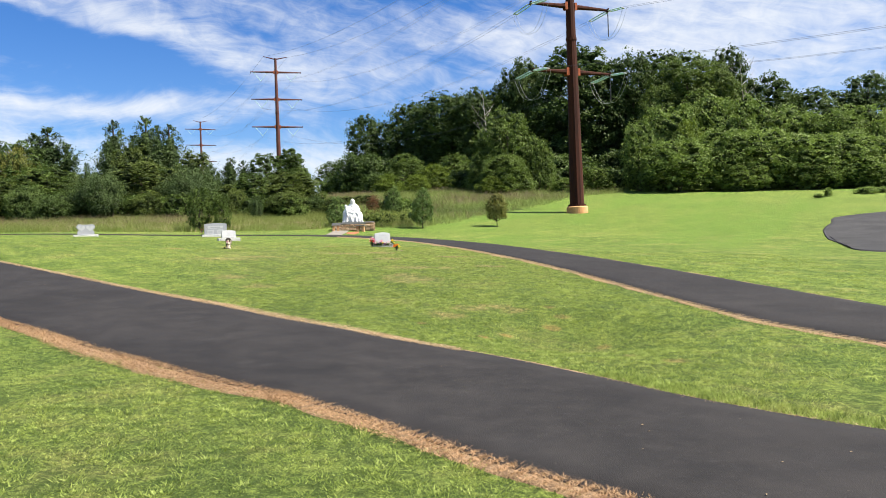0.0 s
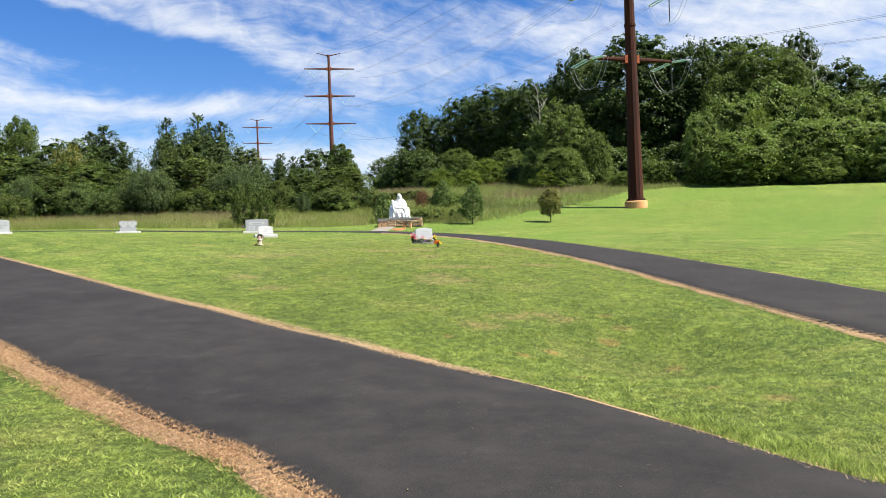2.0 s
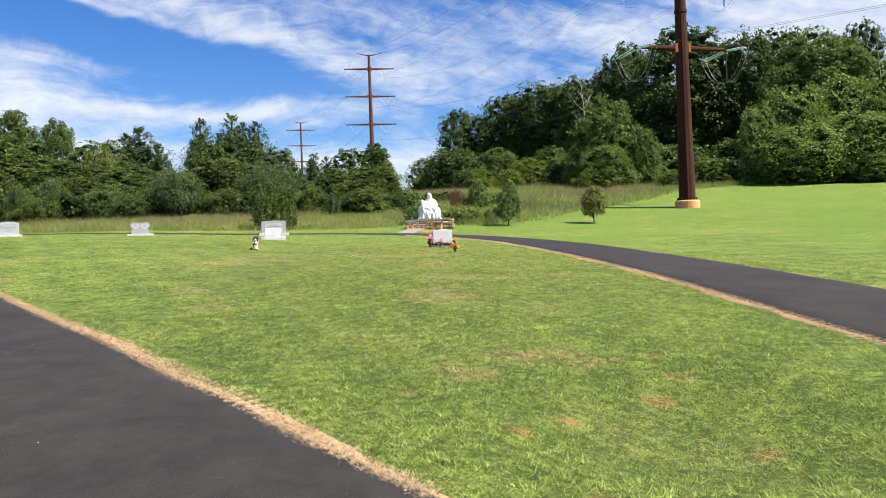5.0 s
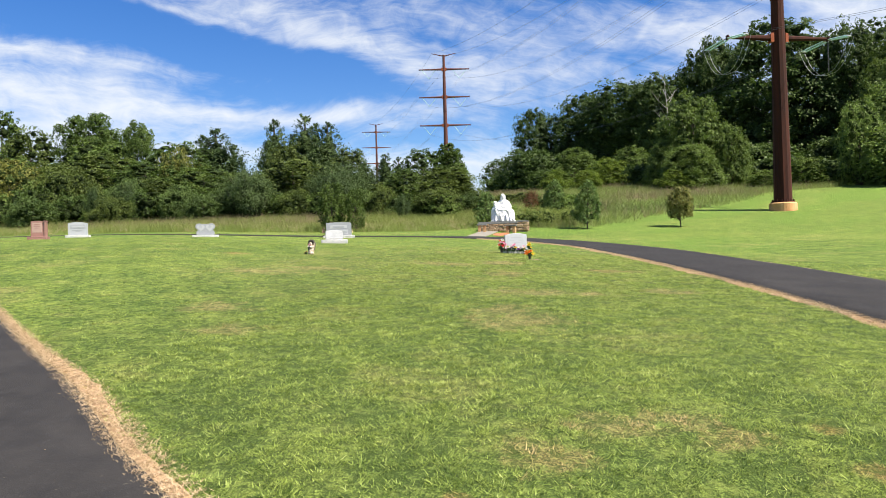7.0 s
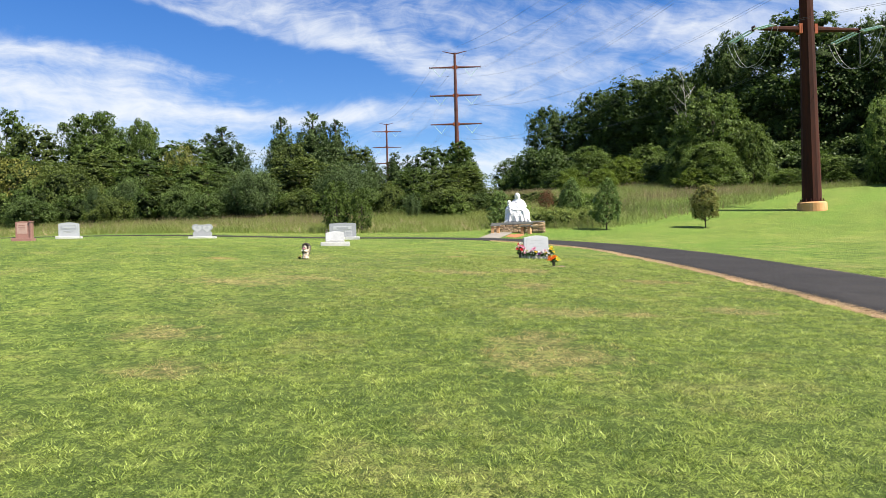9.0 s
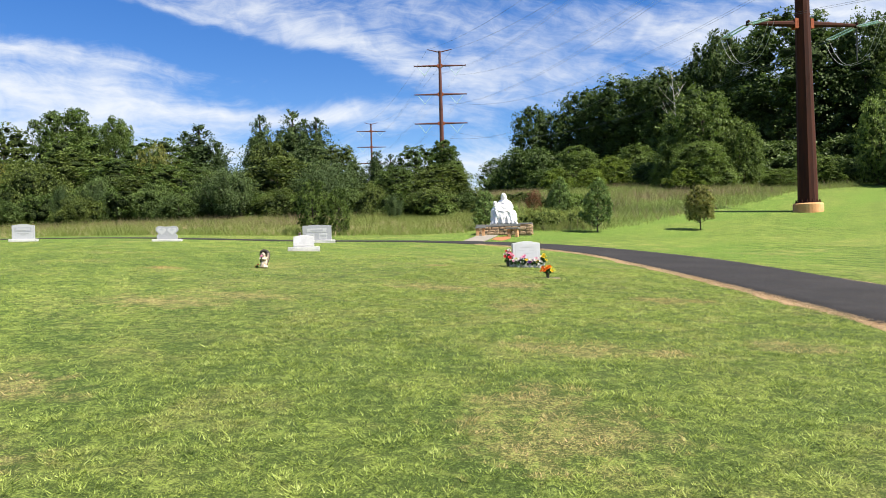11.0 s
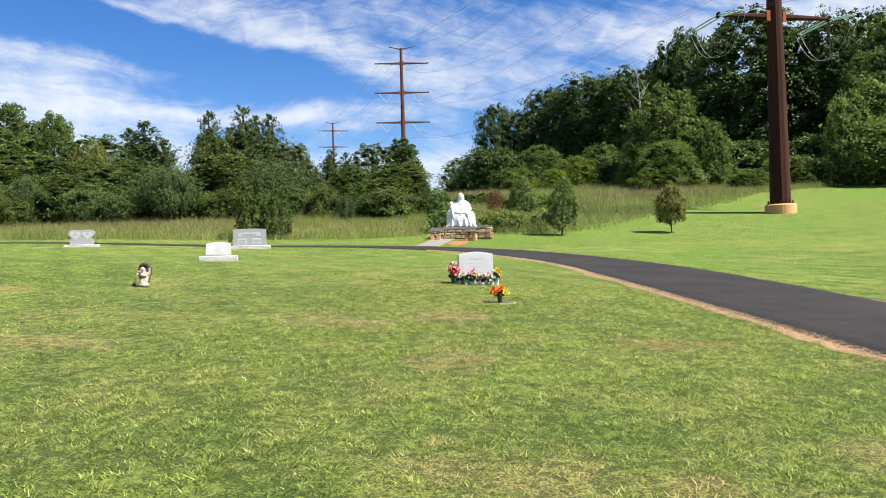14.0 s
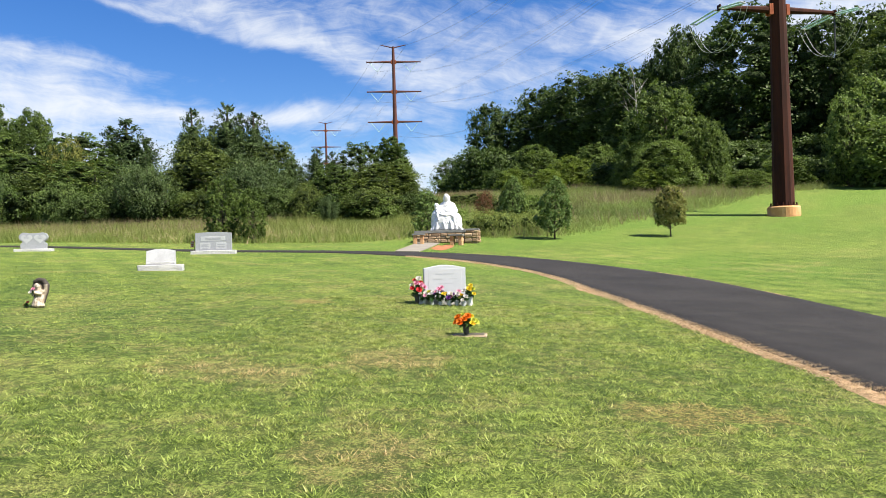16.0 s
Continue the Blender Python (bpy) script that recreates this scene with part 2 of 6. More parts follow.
def lawn_colour(nt, p):
    """The lawn's colour at a place: clover-dark and yellow patches, mower lines, dry and worn spots."""
    x, y, z = xyz(nt, p)
    flat = vec3(nt, x, y, 0.0)
    big = ramp(nt, noise_tex(nt, flat, 0.16, 4.0, 0.6), 0.34, 0.68)
    mid = ramp(nt, noise_tex(nt, flat, 0.9, 5.0, 0.62), 0.32, 0.68)
    small = ramp(nt, noise_tex(nt, flat, 6.5, 5.0, 0.72), 0.36, 0.66)
    lines = mth(nt, "SINE", mth(nt, "ADD", mth(nt, "MULTIPLY", mth(nt, "ADD", x, mth(nt, "MULTIPLY", y, 0.75)), 4.6), mth(nt, "MULTIPLY", big, 2.0)))
    f = mth(nt, "ADD", mth(nt, "MULTIPLY", big, 0.26), mth(nt, "ADD", mth(nt, "MULTIPLY", mid, 0.40), mth(nt, "ADD", mth(nt, "MULTIPLY", small, 0.34), mth(nt, "MULTIPLY", lines, 0.095))))
    f = ramp(nt, f, 0.12, 0.92)
    f = mth(nt, "ADD", 0.42, mth(nt, "MULTIPLY", mth(nt, "SUBTRACT", f, 0.45), ramp(nt, y, 40.0, 54.0, 1.0, 0.5)))
    col = mixc(nt, f, LAWN_DARK, LAWN_LIGHT)
    dry = ramp(nt, mth(nt, "ADD", mth(nt, "MULTIPLY", noise_tex(nt, flat, 0.45, 4.0, 0.65), 0.7), mth(nt, "MULTIPLY", noise_tex(nt, flat, 3.0, 3.0, 0.6), 0.3)), 0.50, 0.66, 0.0, 0.62)
    # deep green patches of thicker grass, a stride or two across
    thick = ramp(nt, noise_tex(nt, flat, 0.62, 5.0, 0.68, 0.6), 0.49, 0.62)
    col = mixc(nt, mth(nt, "MULTIPLY", mth(nt, "MULTIPLY", thick, mth(nt, "MULTIPLY", ramp(nt, y, 11.0, 18.0, 0.3, 1.0), ramp(nt, y, 52.0, 38.0, 0.15, 1.0))), 0.36), col, (0.034, 0.095, 0.014))
    dry = mth(nt, "MULTIPLY", dry, ramp(nt, y, 44.0, 56.0, 1.0, 0.3))
    # broad yellower swaths over the hill, and lush ones that run up the slope
    swath = ramp(nt, noise_tex(nt, vec3(nt, mth(nt, "MULTIPLY", x, 0.6), y, 0.0), 0.11, 4.0, 0.6), 0.50, 0.66)
    col = mixc(nt, mth(nt, "MULTIPLY", mth(nt, "MULTIPLY", swath, ramp(nt, y, 30.0, 42.0)), 0.60), col, (0.205, 0.240, 0.054))
    up, along = mth(nt, "SUBTRACT", x, mth(nt, "MULTIPLY", y, 0.55)), mth(nt, "ADD", mth(nt, "MULTIPLY", x, 0.55), y)
    lush = ramp(nt, noise_tex(nt, vec3(nt, up, mth(nt, "MULTIPLY", along, 0.35), 3.0), 0.12, 3.0, 0.55), 0.44, 0.60)
    col = mixc(nt, mth(nt, "MULTIPLY", mth(nt, "MULTIPLY", lush, ramp(nt, y, 30.0, 42.0)), 0.70), col, (0.080, 0.172, 0.018))
    # the lawn past the near path is drier, with tan thatch showing in small flecks
    thirst = mth(nt, "MULTIPLY", mth(nt, "MULTIPLY", ramp(nt, y, 18.0, 23.5), ramp(nt, y, 42.0, 30.0)), mth(nt, "MULTIPLY", ramp(nt, x, -12.0, -5.0), ramp(nt, x, 5.0, 2.0)))
    fleck = ramp(nt, mth(nt, "ADD", mth(nt, "MULTIPLY", noise_tex(nt, flat, 1.1, 4.0, 0.7), 0.55), mth(nt, "MULTIPLY", noise_tex(nt, flat, 9.0, 4.0, 0.7), 0.45)), 0.48, 0.60)
    dry = mth(nt, "MAXIMUM", dry, mth(nt, "MULTIPLY", mth(nt, "MULTIPLY", thirst, fleck), 0.82))
    col = mixc(nt, dry, col, LAWN_DRY)
    edge = noise_tex(nt, flat, 2.6, 6.0, 0.78)
    clay = 0.0
    worn = 0.0
    for px, py, a, b, c in WORN:
        u = mth(nt, "POWER", mth(nt, "ABSOLUTE", mth(nt, "DIVIDE", mth(nt, "SUBTRACT", x, px), a)), 2.0)
        v = mth(nt, "POWER", mth(nt, "ABSOLUTE", mth(nt, "DIVIDE", mth(nt, "SUBTRACT", y, py), b)), 2.0)
        d = mth(nt, "ADD", mth(nt, "SQRT", mth(nt, "ADD", u, v)), mth(nt, "MULTIPLY", mth(nt, "SUBTRACT", edge, 0.5), 5.2 if a > 0.2 else 2.6))
        k = ramp(nt, d, 1.35, 0.35)
        worn = mth(nt, "MAXIMUM", worn, k)
        if c:
            clay = mth(nt, "MAXIMUM", clay, mth(nt, "MULTIPLY", k, c))
    col = mixc(nt, mth(nt, "MULTIPLY", worn, 0.84), col, (0.38, 0.265, 0.13))
    return mixc(nt, clay, col, (0.48, 0.165, 0.062)), mth(nt, "MAXIMUM", worn, clay)


LAWN_DARK, LAWN_LIGHT, LAWN_DRY = (0.032, 0.080, 0.011), (0.248, 0.314, 0.056), (0.33, 0.25, 0.115)


def ground_material():
    m, nt, b = material("mown_lawn", 0.9)
    p = where(nt)
    col, worn = lawn_colour(nt, p)
    tuft = noise_tex(nt, p, 55.0, 3.0, 0.7)
    tuft2 = noise_tex(nt, p, 12.0, 5.0, 0.75)
    # painted shade between the tufts, deepest in the thick turf round the near path
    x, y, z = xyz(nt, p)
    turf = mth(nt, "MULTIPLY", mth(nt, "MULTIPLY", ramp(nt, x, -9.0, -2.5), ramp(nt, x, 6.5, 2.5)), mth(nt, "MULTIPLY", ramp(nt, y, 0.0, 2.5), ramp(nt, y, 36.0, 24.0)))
    gap_shade = mth(nt, "ADD", 0.62, mth(nt, "MULTIPLY", turf, 0.25))
    # the tufts stand out less in the close, even grass of the hill
    close = ramp(nt, y, 42.0, 26.0, 0.35, 1.0)
    col = mixc(nt, mth(nt, "MULTIPLY", ramp(nt, tuft, 0.60, 0.42), gap_shade), col, (0.018, 0.034, 0.005))
    col = mixc(nt, mth(nt, "MULTIPLY", ramp(nt, tuft, 0.50, 0.64), 0.55), col, (0.31, 0.39, 0.075))
    col = mixc(nt, mth(nt, "MULTIPLY", mth(nt, "MULTIPLY", ramp(nt, tuft2, 0.53, 0.40), close), 0.72), col, (0.026, 0.050, 0.008))
    col = mixc(nt, mth(nt, "MULTIPLY", mth(nt, "MULTIPLY", ramp(nt, tuft2, 0.51, 0.66), close), 0.45), col, (0.29, 0.37, 0.080))
    clump = noise_tex(nt, p, 4.2, 5.0, 0.78)
    col = mixc(nt, mth(nt, "MULTIPLY", mth(nt, "MULTIPLY", ramp(nt, clump, 0.49, 0.36), close), 0.65), col, (0.040, 0.072, 0.010))
    col = mixc(nt, mth(nt, "MULTIPLY", mth(nt, "MULTIPLY", ramp(nt, clump, 0.52, 0.66), close), 0.40), col, (0.26, 0.31, 0.070))
    # thatch, soil and painted shade between the blades of the thick turf
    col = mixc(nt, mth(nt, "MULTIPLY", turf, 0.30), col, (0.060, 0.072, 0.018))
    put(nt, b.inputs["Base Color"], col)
    b.inputs["Specular IOR Level"].default_value = 0.15
    bump(nt, b, mth(nt, "ADD", mth(nt, "MULTIPLY", tuft, 0.6), tuft2), 0.9, 0.05)
    return m


def blade_material(name):
    m, nt, b = material(name, 0.6)
    p = where(nt)
    col, worn = lawn_colour(nt, p)
    x, y, z = xyz(nt, p)
    tuft = noise_tex(nt, vec3(nt, x, y, 0.0), 9.0, 4.0, 0.7)
    isl = nt.nodes.new("ShaderNodeNewGeometry").outputs["Random Per Island"]
    clump = noise_tex(nt, vec3(nt, x, y, 5.0), 3.6, 4.0, 0.65)
    f = mth(nt, "ADD", mth(nt, "ADD", mth(nt, "MULTIPLY", ramp(nt, tuft, 0.38, 0.62), 0.40), mth(nt, "MULTIPLY", ramp(nt, clump, 0.36, 0.64), 0.22)), mth(nt, "MULTIPLY", isl, 0.38))
    col = mixc(nt, ramp(nt, f, 0.15, 0.9, 0.25, 0.75), col, (0.40, 0.475, 0.118))
    col = mixc(nt, ramp(nt, f, 0.54, 0.16, 0.0, 0.92), col, (0.016, 0.042, 0.005))
    col = mixc(nt, ramp(nt, f, 0.70, 1.0, 0.0, 0.70), col, (0.60, 0.65, 0.27))
    col = mixc(nt, mth(nt, "MULTIPLY", worn, 0.88), col, (0.48, 0.34, 0.18))
    put(nt, b.inputs["Base Color"], col)
    b.inputs["Specular IOR Level"].default_value = 0.15
    tr = nt.nodes.new("ShaderNodeBsdfTranslucent")
    put(nt, tr.inputs[0], mixc(nt, 0.40, col, (0.48, 0.60, 0.15)))
    mx = nt.nodes.new("ShaderNodeMixShader")
    mx.inputs[0].default_value = 0.42
    nt.links.new(b.outputs[0], mx.inputs[1])
    nt.links.new(tr.outputs[0], mx.inputs[2])
    nt.links.new(mx.outputs[0], nt.nodes["Material Output"].inputs[0])
    return m


def asphalt_material(name, a, c, shine):
    m, nt, b = material(name, 0.7)
    b.inputs["Specular IOR Level"].default_value = 0.20
    p = where(nt)
    broad = noise_tex(nt, p, 0.5, 5.0, 0.65)
    blot = noise_tex(nt, p, 2.6, 5.0, 0.7)
    stone = nt.nodes.new("ShaderNodeTexVoronoi")
    put(nt, stone.inputs["Vector"], p)
    stone.inputs["Scale"].default_value = 95.0
    f = mth(nt, "ADD", mth(nt, "MULTIPLY", ramp(nt, broad, 0.3, 0.7), 0.5), mth(nt, "MULTIPLY", ramp(nt, blot, 0.3, 0.75), 0.5))
    col = mixc(nt, f, a, c)
    col = mixc(nt, ramp(nt, stone.outputs["Color"], 0.72, 1.0, 0.0, 0.13), col, (0.11, 0.105, 0.10))
    fleck = noise_tex(nt, p, 17.0, 2.0, 0.5)
    col = mixc(nt, ramp(nt, fleck, 0.74, 0.80, 0.0, 0.35), col, (0.16, 0.14, 0.11))
    scuff = noise_tex(nt, p, 1.4, 7.0, 0.75)
    col = mixc(nt, ramp(nt, scuff, 0.54, 0.72, 0.0, 0.28), col, (0.055, 0.052, 0.050))
    put(nt, b.inputs["Base Color"], col)
    put(nt, b.inputs["Roughness"], ramp(nt, blot, 0.25, 0.75, shine, shine + 0.16))
    bump(nt, b, mth(nt, "ADD", stone.outputs["Distance"], mth(nt, "MULTIPLY", blot, 0.5)), 0.5, 0.006)
    return m


M_GROUND = ground_material()
M_BLADE = blade_material("grass_blade")
M_PATH = asphalt_material("new_asphalt", (0.0120, 0.0112, 0.0110), (0.0300, 0.0275, 0.0262), 0.82)
M_DRIVE = asphalt_material("grey_asphalt", (0.022, 0.022, 0.022), (0.060, 0.059, 0.058), 0.84)
M_STRAW = two_tone("straw", (0.10, 0.055, 0.030), (0.56, 0.38, 0.22), 3.2, 0.9, 0, 0.75, 1.0, 0.03, True)
M_EDGE = two_tone("dry_edge", (0.22, 0.125, 0.060), (0.60, 0.42, 0.24), 3.2, 0.9, 0, 0.75, 0.7, 0.02, True)
M_STRAWBLADE = leaf_material("straw_stalk", (0.20, 0.10, 0.045), (0.80, 0.54, 0.30), (0.6, 0.40, 0.2), 0.2)
M_TANBLADE = leaf_material("tan_stalk", (0.30, 0.20, 0.10), (0.86, 0.66, 0.42), (0.6, 0.46, 0.28), 0.2)
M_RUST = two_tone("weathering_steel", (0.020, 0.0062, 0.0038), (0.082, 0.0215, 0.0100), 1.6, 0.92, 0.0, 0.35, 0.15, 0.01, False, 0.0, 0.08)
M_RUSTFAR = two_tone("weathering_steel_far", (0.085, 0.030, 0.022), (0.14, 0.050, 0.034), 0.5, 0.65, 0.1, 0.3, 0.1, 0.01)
M_BRACKET = two_tone("rusty_bracket", (0.26, 0.060, 0.022), (0.38, 0.105, 0.038), 2.0, 0.7, 0.1)
M_PIER = two_tone("clay_stained_concrete", (0.58, 0.27, 0.10), (0.80, 0.48, 0.23), 1.1, 0.9, 0, 0.35, 0.4, 0.02)
M_GLASS = two_tone("insulator_glass", (0.36, 0.58, 0.54), (0.60, 0.82, 0.77), 3.0, 0.25, 0.0)
M_ALU = two_tone("aluminium_cable", (0.40, 0.40, 0.40), (0.55, 0.55, 0.55), 3.0, 0.5, 0.3)
M_WIRE = two_tone("dull_conductor", (0.10, 0.10, 0.11), (0.18, 0.18, 0.19), 1.0, 0.6, 0.3)
M_BARK = two_tone("bark", (0.045, 0.035, 0.026), (0.14, 0.115, 0.09), 2.2, 0.95, 0, 0.5, 0.8, 0.04)
M_DEADWOOD = two_tone("bleached_wood", (0.30, 0.27, 0.24), (0.48, 0.45, 0.41), 2.2, 0.9)
M_OAK = leaf_material("oak_leaves", (0.029, 0.056, 0.012), (0.130, 0.186, 0.048), (0.12, 0.21, 0.03), 0.18, 0.14)
M_PALEOAK = leaf_material("pale_oak_leaves", (0.046, 0.084, 0.018), (0.195, 0.262, 0.060), (0.18, 0.26, 0.04), 0.24, 0.16)
M_LIGHTLEAF = leaf_material("light_leaves", (0.052, 0.094, 0.018), (0.212, 0.286, 0.066), (0.18, 0.27, 0.04), 0.26, 0.16)
M_HEDGE = leaf_material("hedge_leaves", (0.028, 0.050, 0.011), (0.158, 0.200, 0.044), (0.17, 0.24, 0.04), 0.28, 0.15)
M_YELLOWING = leaf_material("yellowing_leaves", (0.075, 0.095, 0.018), (0.330, 0.320, 0.075), (0.30, 0.32, 0.05), 0.3, 0.3)
M_EDGELEAF = leaf_material("edge_leaves", (0.095, 0.150, 0.030), (0.310, 0.410, 0.105), (0.22, 0.34, 0.05), 0.32, 0.2)
M_LIME = leaf_material("lime_leaves", (0.07, 0.115, 0.014), (0.20, 0.26, 0.04), (0.25, 0.36, 0.04), 0.35, 0.2)
M_CEDAR = leaf_material("cedar_sprays", (0.026, 0.052, 0.016), (0.125, 0.178, 0.056), (0.09, 0.15, 0.03), 0.2, 0.2)
M_SHRUB = leaf_material("shrub_leaves", (0.026, 0.056, 0.011), (0.150, 0.212, 0.046), (0.15, 0.24, 0.04), 0.28, 0.16)
M_SAPLING = leaf_material("sapling_leaves", (0.045, 0.095, 0.024), (0.240, 0.340, 0.100), (0.22, 0.32, 0.07), 0.28, 0.35)
M_BROOM = leaf_material("broom_leaves", (0.130, 0.180, 0.036), (0.310, 0.370, 0.090), (0.30, 0.36, 0.08), 0.32, 0.2)
M_RUSSET = leaf_material("russet_leaves", (0.13, 0.085, 0.038), (0.40, 0.46, 0.125), (0.36, 0.37, 0.09), 0.35, 0.5)
M_REDLEAF = leaf_material("red_leaves", (0.13, 0.065, 0.030), (0.22, 0.125, 0.06), (0.3, 0.13, 0.06), 0.3)
# leaf colours darkened to paint the shade inside the crowns
M_OAKCORE = shade_core_material("oak_inner_shade", (0.015, 0.030, 0.008), (0.072, 0.110, 0.029))
M_EDGECORE = shade_core_material("edge_inner_shade", (0.024, 0.046, 0.010), (0.120, 0.170, 0.040))
M_LIMECORE = shade_core_material("lime_inner_shade", (0.045, 0.075, 0.012), (0.18, 0.24, 0.045))
M_CEDARCORE = shade_core_material("cedar_inner_shade", (0.014, 0.028, 0.009), (0.055, 0.085, 0.028))
M_SHRUBCORE = shade_core_material("shrub_inner_shade", (0.012, 0.024, 0.006), (0.062, 0.090, 0.022))
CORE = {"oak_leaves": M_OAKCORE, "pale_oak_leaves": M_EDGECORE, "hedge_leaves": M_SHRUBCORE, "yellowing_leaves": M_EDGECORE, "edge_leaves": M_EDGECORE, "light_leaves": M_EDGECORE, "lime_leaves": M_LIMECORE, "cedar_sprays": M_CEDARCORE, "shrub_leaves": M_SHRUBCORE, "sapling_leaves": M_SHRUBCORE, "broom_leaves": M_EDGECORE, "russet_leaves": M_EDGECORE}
M_MEADOW = leaf_material("meadow_grass", (0.095, 0.145, 0.030), (0.34, 0.37, 0.110), (0.35, 0.40, 0.10), 0.35, 0.28)
M_LUSH = leaf_material("lush_grass", (0.075, 0.140, 0.022), (0.300, 0.390, 0.090), (0.30, 0.42, 0.08), 0.35, 0.3)
M_SLOPE = leaf_material("slope_grass", (0.115, 0.165, 0.040), (0.36, 0.41, 0.130), (0.34, 0.39, 0.11), 0.35, 0.3)
M_SEED = leaf_material("seed_heads", (0.15, 0.105, 0.060), (0.34, 0.27, 0.155), (0.34, 0.28, 0.15), 0.3)
M_WHITE = two_tone("white_marble", (0.74, 0.74, 0.74), (0.86, 0.86, 0.855), 2.0, 0.5, 0, 0.3, 0.1, 0.004)
M_GRANITE = two_tone("grey_granite", (0.27, 0.28, 0.305), (0.40, 0.41, 0.435), 9.0, 0.55, 0, 0.7, 0.12, 0.003)
M_GRANITELIGHT = two_tone("frosted_granite", (0.36, 0.375, 0.40), (0.46, 0.475, 0.50), 9.0, 0.7, 0, 0.7, 0.12, 0.003)
M_PALE = two_tone("pale_granite", (0.52, 0.53, 0.55), (0.64, 0.65, 0.67), 9.0, 0.6, 0, 0.7, 0.12, 0.003)
M_PALEWHITE = two_tone("white_dull_marble", (0.34, 0.345, 0.35), (0.50, 0.505, 0.51), 4.0, 0.8, 0, 0.5, 0.4, 0.006)
M_PALEMID = two_tone("pale_honed_granite", (0.46, 0.47, 0.49), (0.60, 0.61, 0.63), 9.0, 0.7, 0, 0.7, 0.2, 0.003)
M_GRANITEMID = two_tone("honed_granite", (0.42, 0.43, 0.45), (0.53, 0.54, 0.56), 9.0, 0.7, 0, 0.7, 0.12, 0.003)
M_ROCKEDGE = two_tone("rock_pitched_granite", (0.48, 0.48, 0.48), (0.70, 0.69, 0.67), 7.0, 0.9, 0, 0.6, 1.0, 0.02)
M_ROSE = two_tone("rose_granite", (0.22, 0.105, 0.085), (0.40, 0.215, 0.175), 9.0, 0.5, 0, 0.7, 0.1, 0.003)
M_ROSELIGHT = two_tone("honed_rose_granite", (0.36, 0.24, 0.20), (0.50, 0.35, 0.30), 9.0, 0.7, 0, 0.7, 0.1, 0.003)
M_CAP = two_tone("slate_capstone", (0.18, 0.18, 0.17), (0.30, 0.295, 0.28), 3.0, 0.75)
M_FIELD = two_tone("field_stone", (0.16, 0.085, 0.045), (0.74, 0.54, 0.34), 5.0, 0.9, 0, 0.4, 0.7, 0.02, False, 0.6)
M_LEG = two_tone("sandstone_block", (0.42, 0.20, 0.085), (0.66, 0.42, 0.22), 5.0, 0.9, 0, 0.4, 0.5, 0.02, False, 0.4)
M_MORTAR = two_tone("mortar", (0.32, 0.23, 0.15), (0.48, 0.37, 0.26), 6.0, 0.95)
M_CONCRETE = two_tone("pale_concrete", (0.20, 0.18, 0.15), (0.31, 0.28, 0.235), 1.2, 0.9, 0, 0.4, 0.4, 0.01)
M_CLAY = two_tone("red_clay", (0.28, 0.10, 0.042), (0.46, 0.20, 0.095), 4.0, 0.95, 0, 0.4, 0.7, 0.03)
def figure_material():
    """Pale cast stone, with near-black paint left on wings and hair."""
    m, nt, b = material("painted_cast_stone", 0.85)
    p = local(nt)
    x, y, z = xyz(nt, p)
    stain = noise_tex(nt, p, 14.0, 4.0, 0.7)
    col = mixc(nt, ramp(nt, stain, 0.35, 0.65), (0.20, 0.15, 0.10), (0.52, 0.45, 0.35))
    back = ramp(nt, mth(nt, "ADD", y, mth(nt, "MULTIPLY", mth(nt, "SUBTRACT", stain, 0.5), 0.05)), 0.012, 0.035)
    hair = mth(nt, "MULTIPLY", ramp(nt, z, 0.36, 0.385), ramp(nt, y, -0.055, -0.03))
    put(nt, b.inputs["Base Color"], mixc(nt, mth(nt, "MULTIPLY", mth(nt, "MAXIMUM", back, hair), 0.93), col, (0.016, 0.012, 0.010)))
    bump(nt, b, stain, 0.5, 0.01)
    return m


M_RESIN = figure_material()
M_STEM = leaf_material("artificial_foliage", (0.03, 0.075, 0.02), (0.08, 0.16, 0.045), (0.1, 0.2, 0.05), 0.2)
M_VASE = two_tone("dark_vase", (0.03, 0.03, 0.028), (0.07, 0.065, 0.06), 6.0, 0.5)
M_BRONZE = two_tone("bronze_plate", (0.10, 0.085, 0.05), (0.20, 0.16, 0.10), 8.0, 0.5, 0.5)


def petal_material(name, a, c):
    return leaf_material(name, a, c, c, 0.25)


M_PRED = petal_material("red_petals", (0.60, 0.02, 0.035), (0.80, 0.07, 0.07))
M_PFADED = petal_material("faded_red_cloth", (0.62, 0.16, 0.15), (0.74, 0.28, 0.25))
M_PPINK = petal_material("pink_petals", (0.75, 0.22, 0.38), (0.85, 0.45, 0.55))
M_PWHITE = petal_material("cream_petals", (0.72, 0.66, 0.58), (0.85, 0.82, 0.76))
M_PYELLOW = petal_material("yellow_petals", (0.78, 0.50, 0.02), (0.85, 0.72, 0.06))
M_PORANGE = petal_material("orange_petals", (0.80, 0.12, 0.015), (0.88, 0.30, 0.02))
M_PVIOLET = petal_material("violet_petals", (0.13, 0.03, 0.20), (0.25, 0.07, 0.34))
M_PLIME = petal_material("lime_petals", (0.45, 0.52, 0.05), (0.70, 0.72, 0.12))


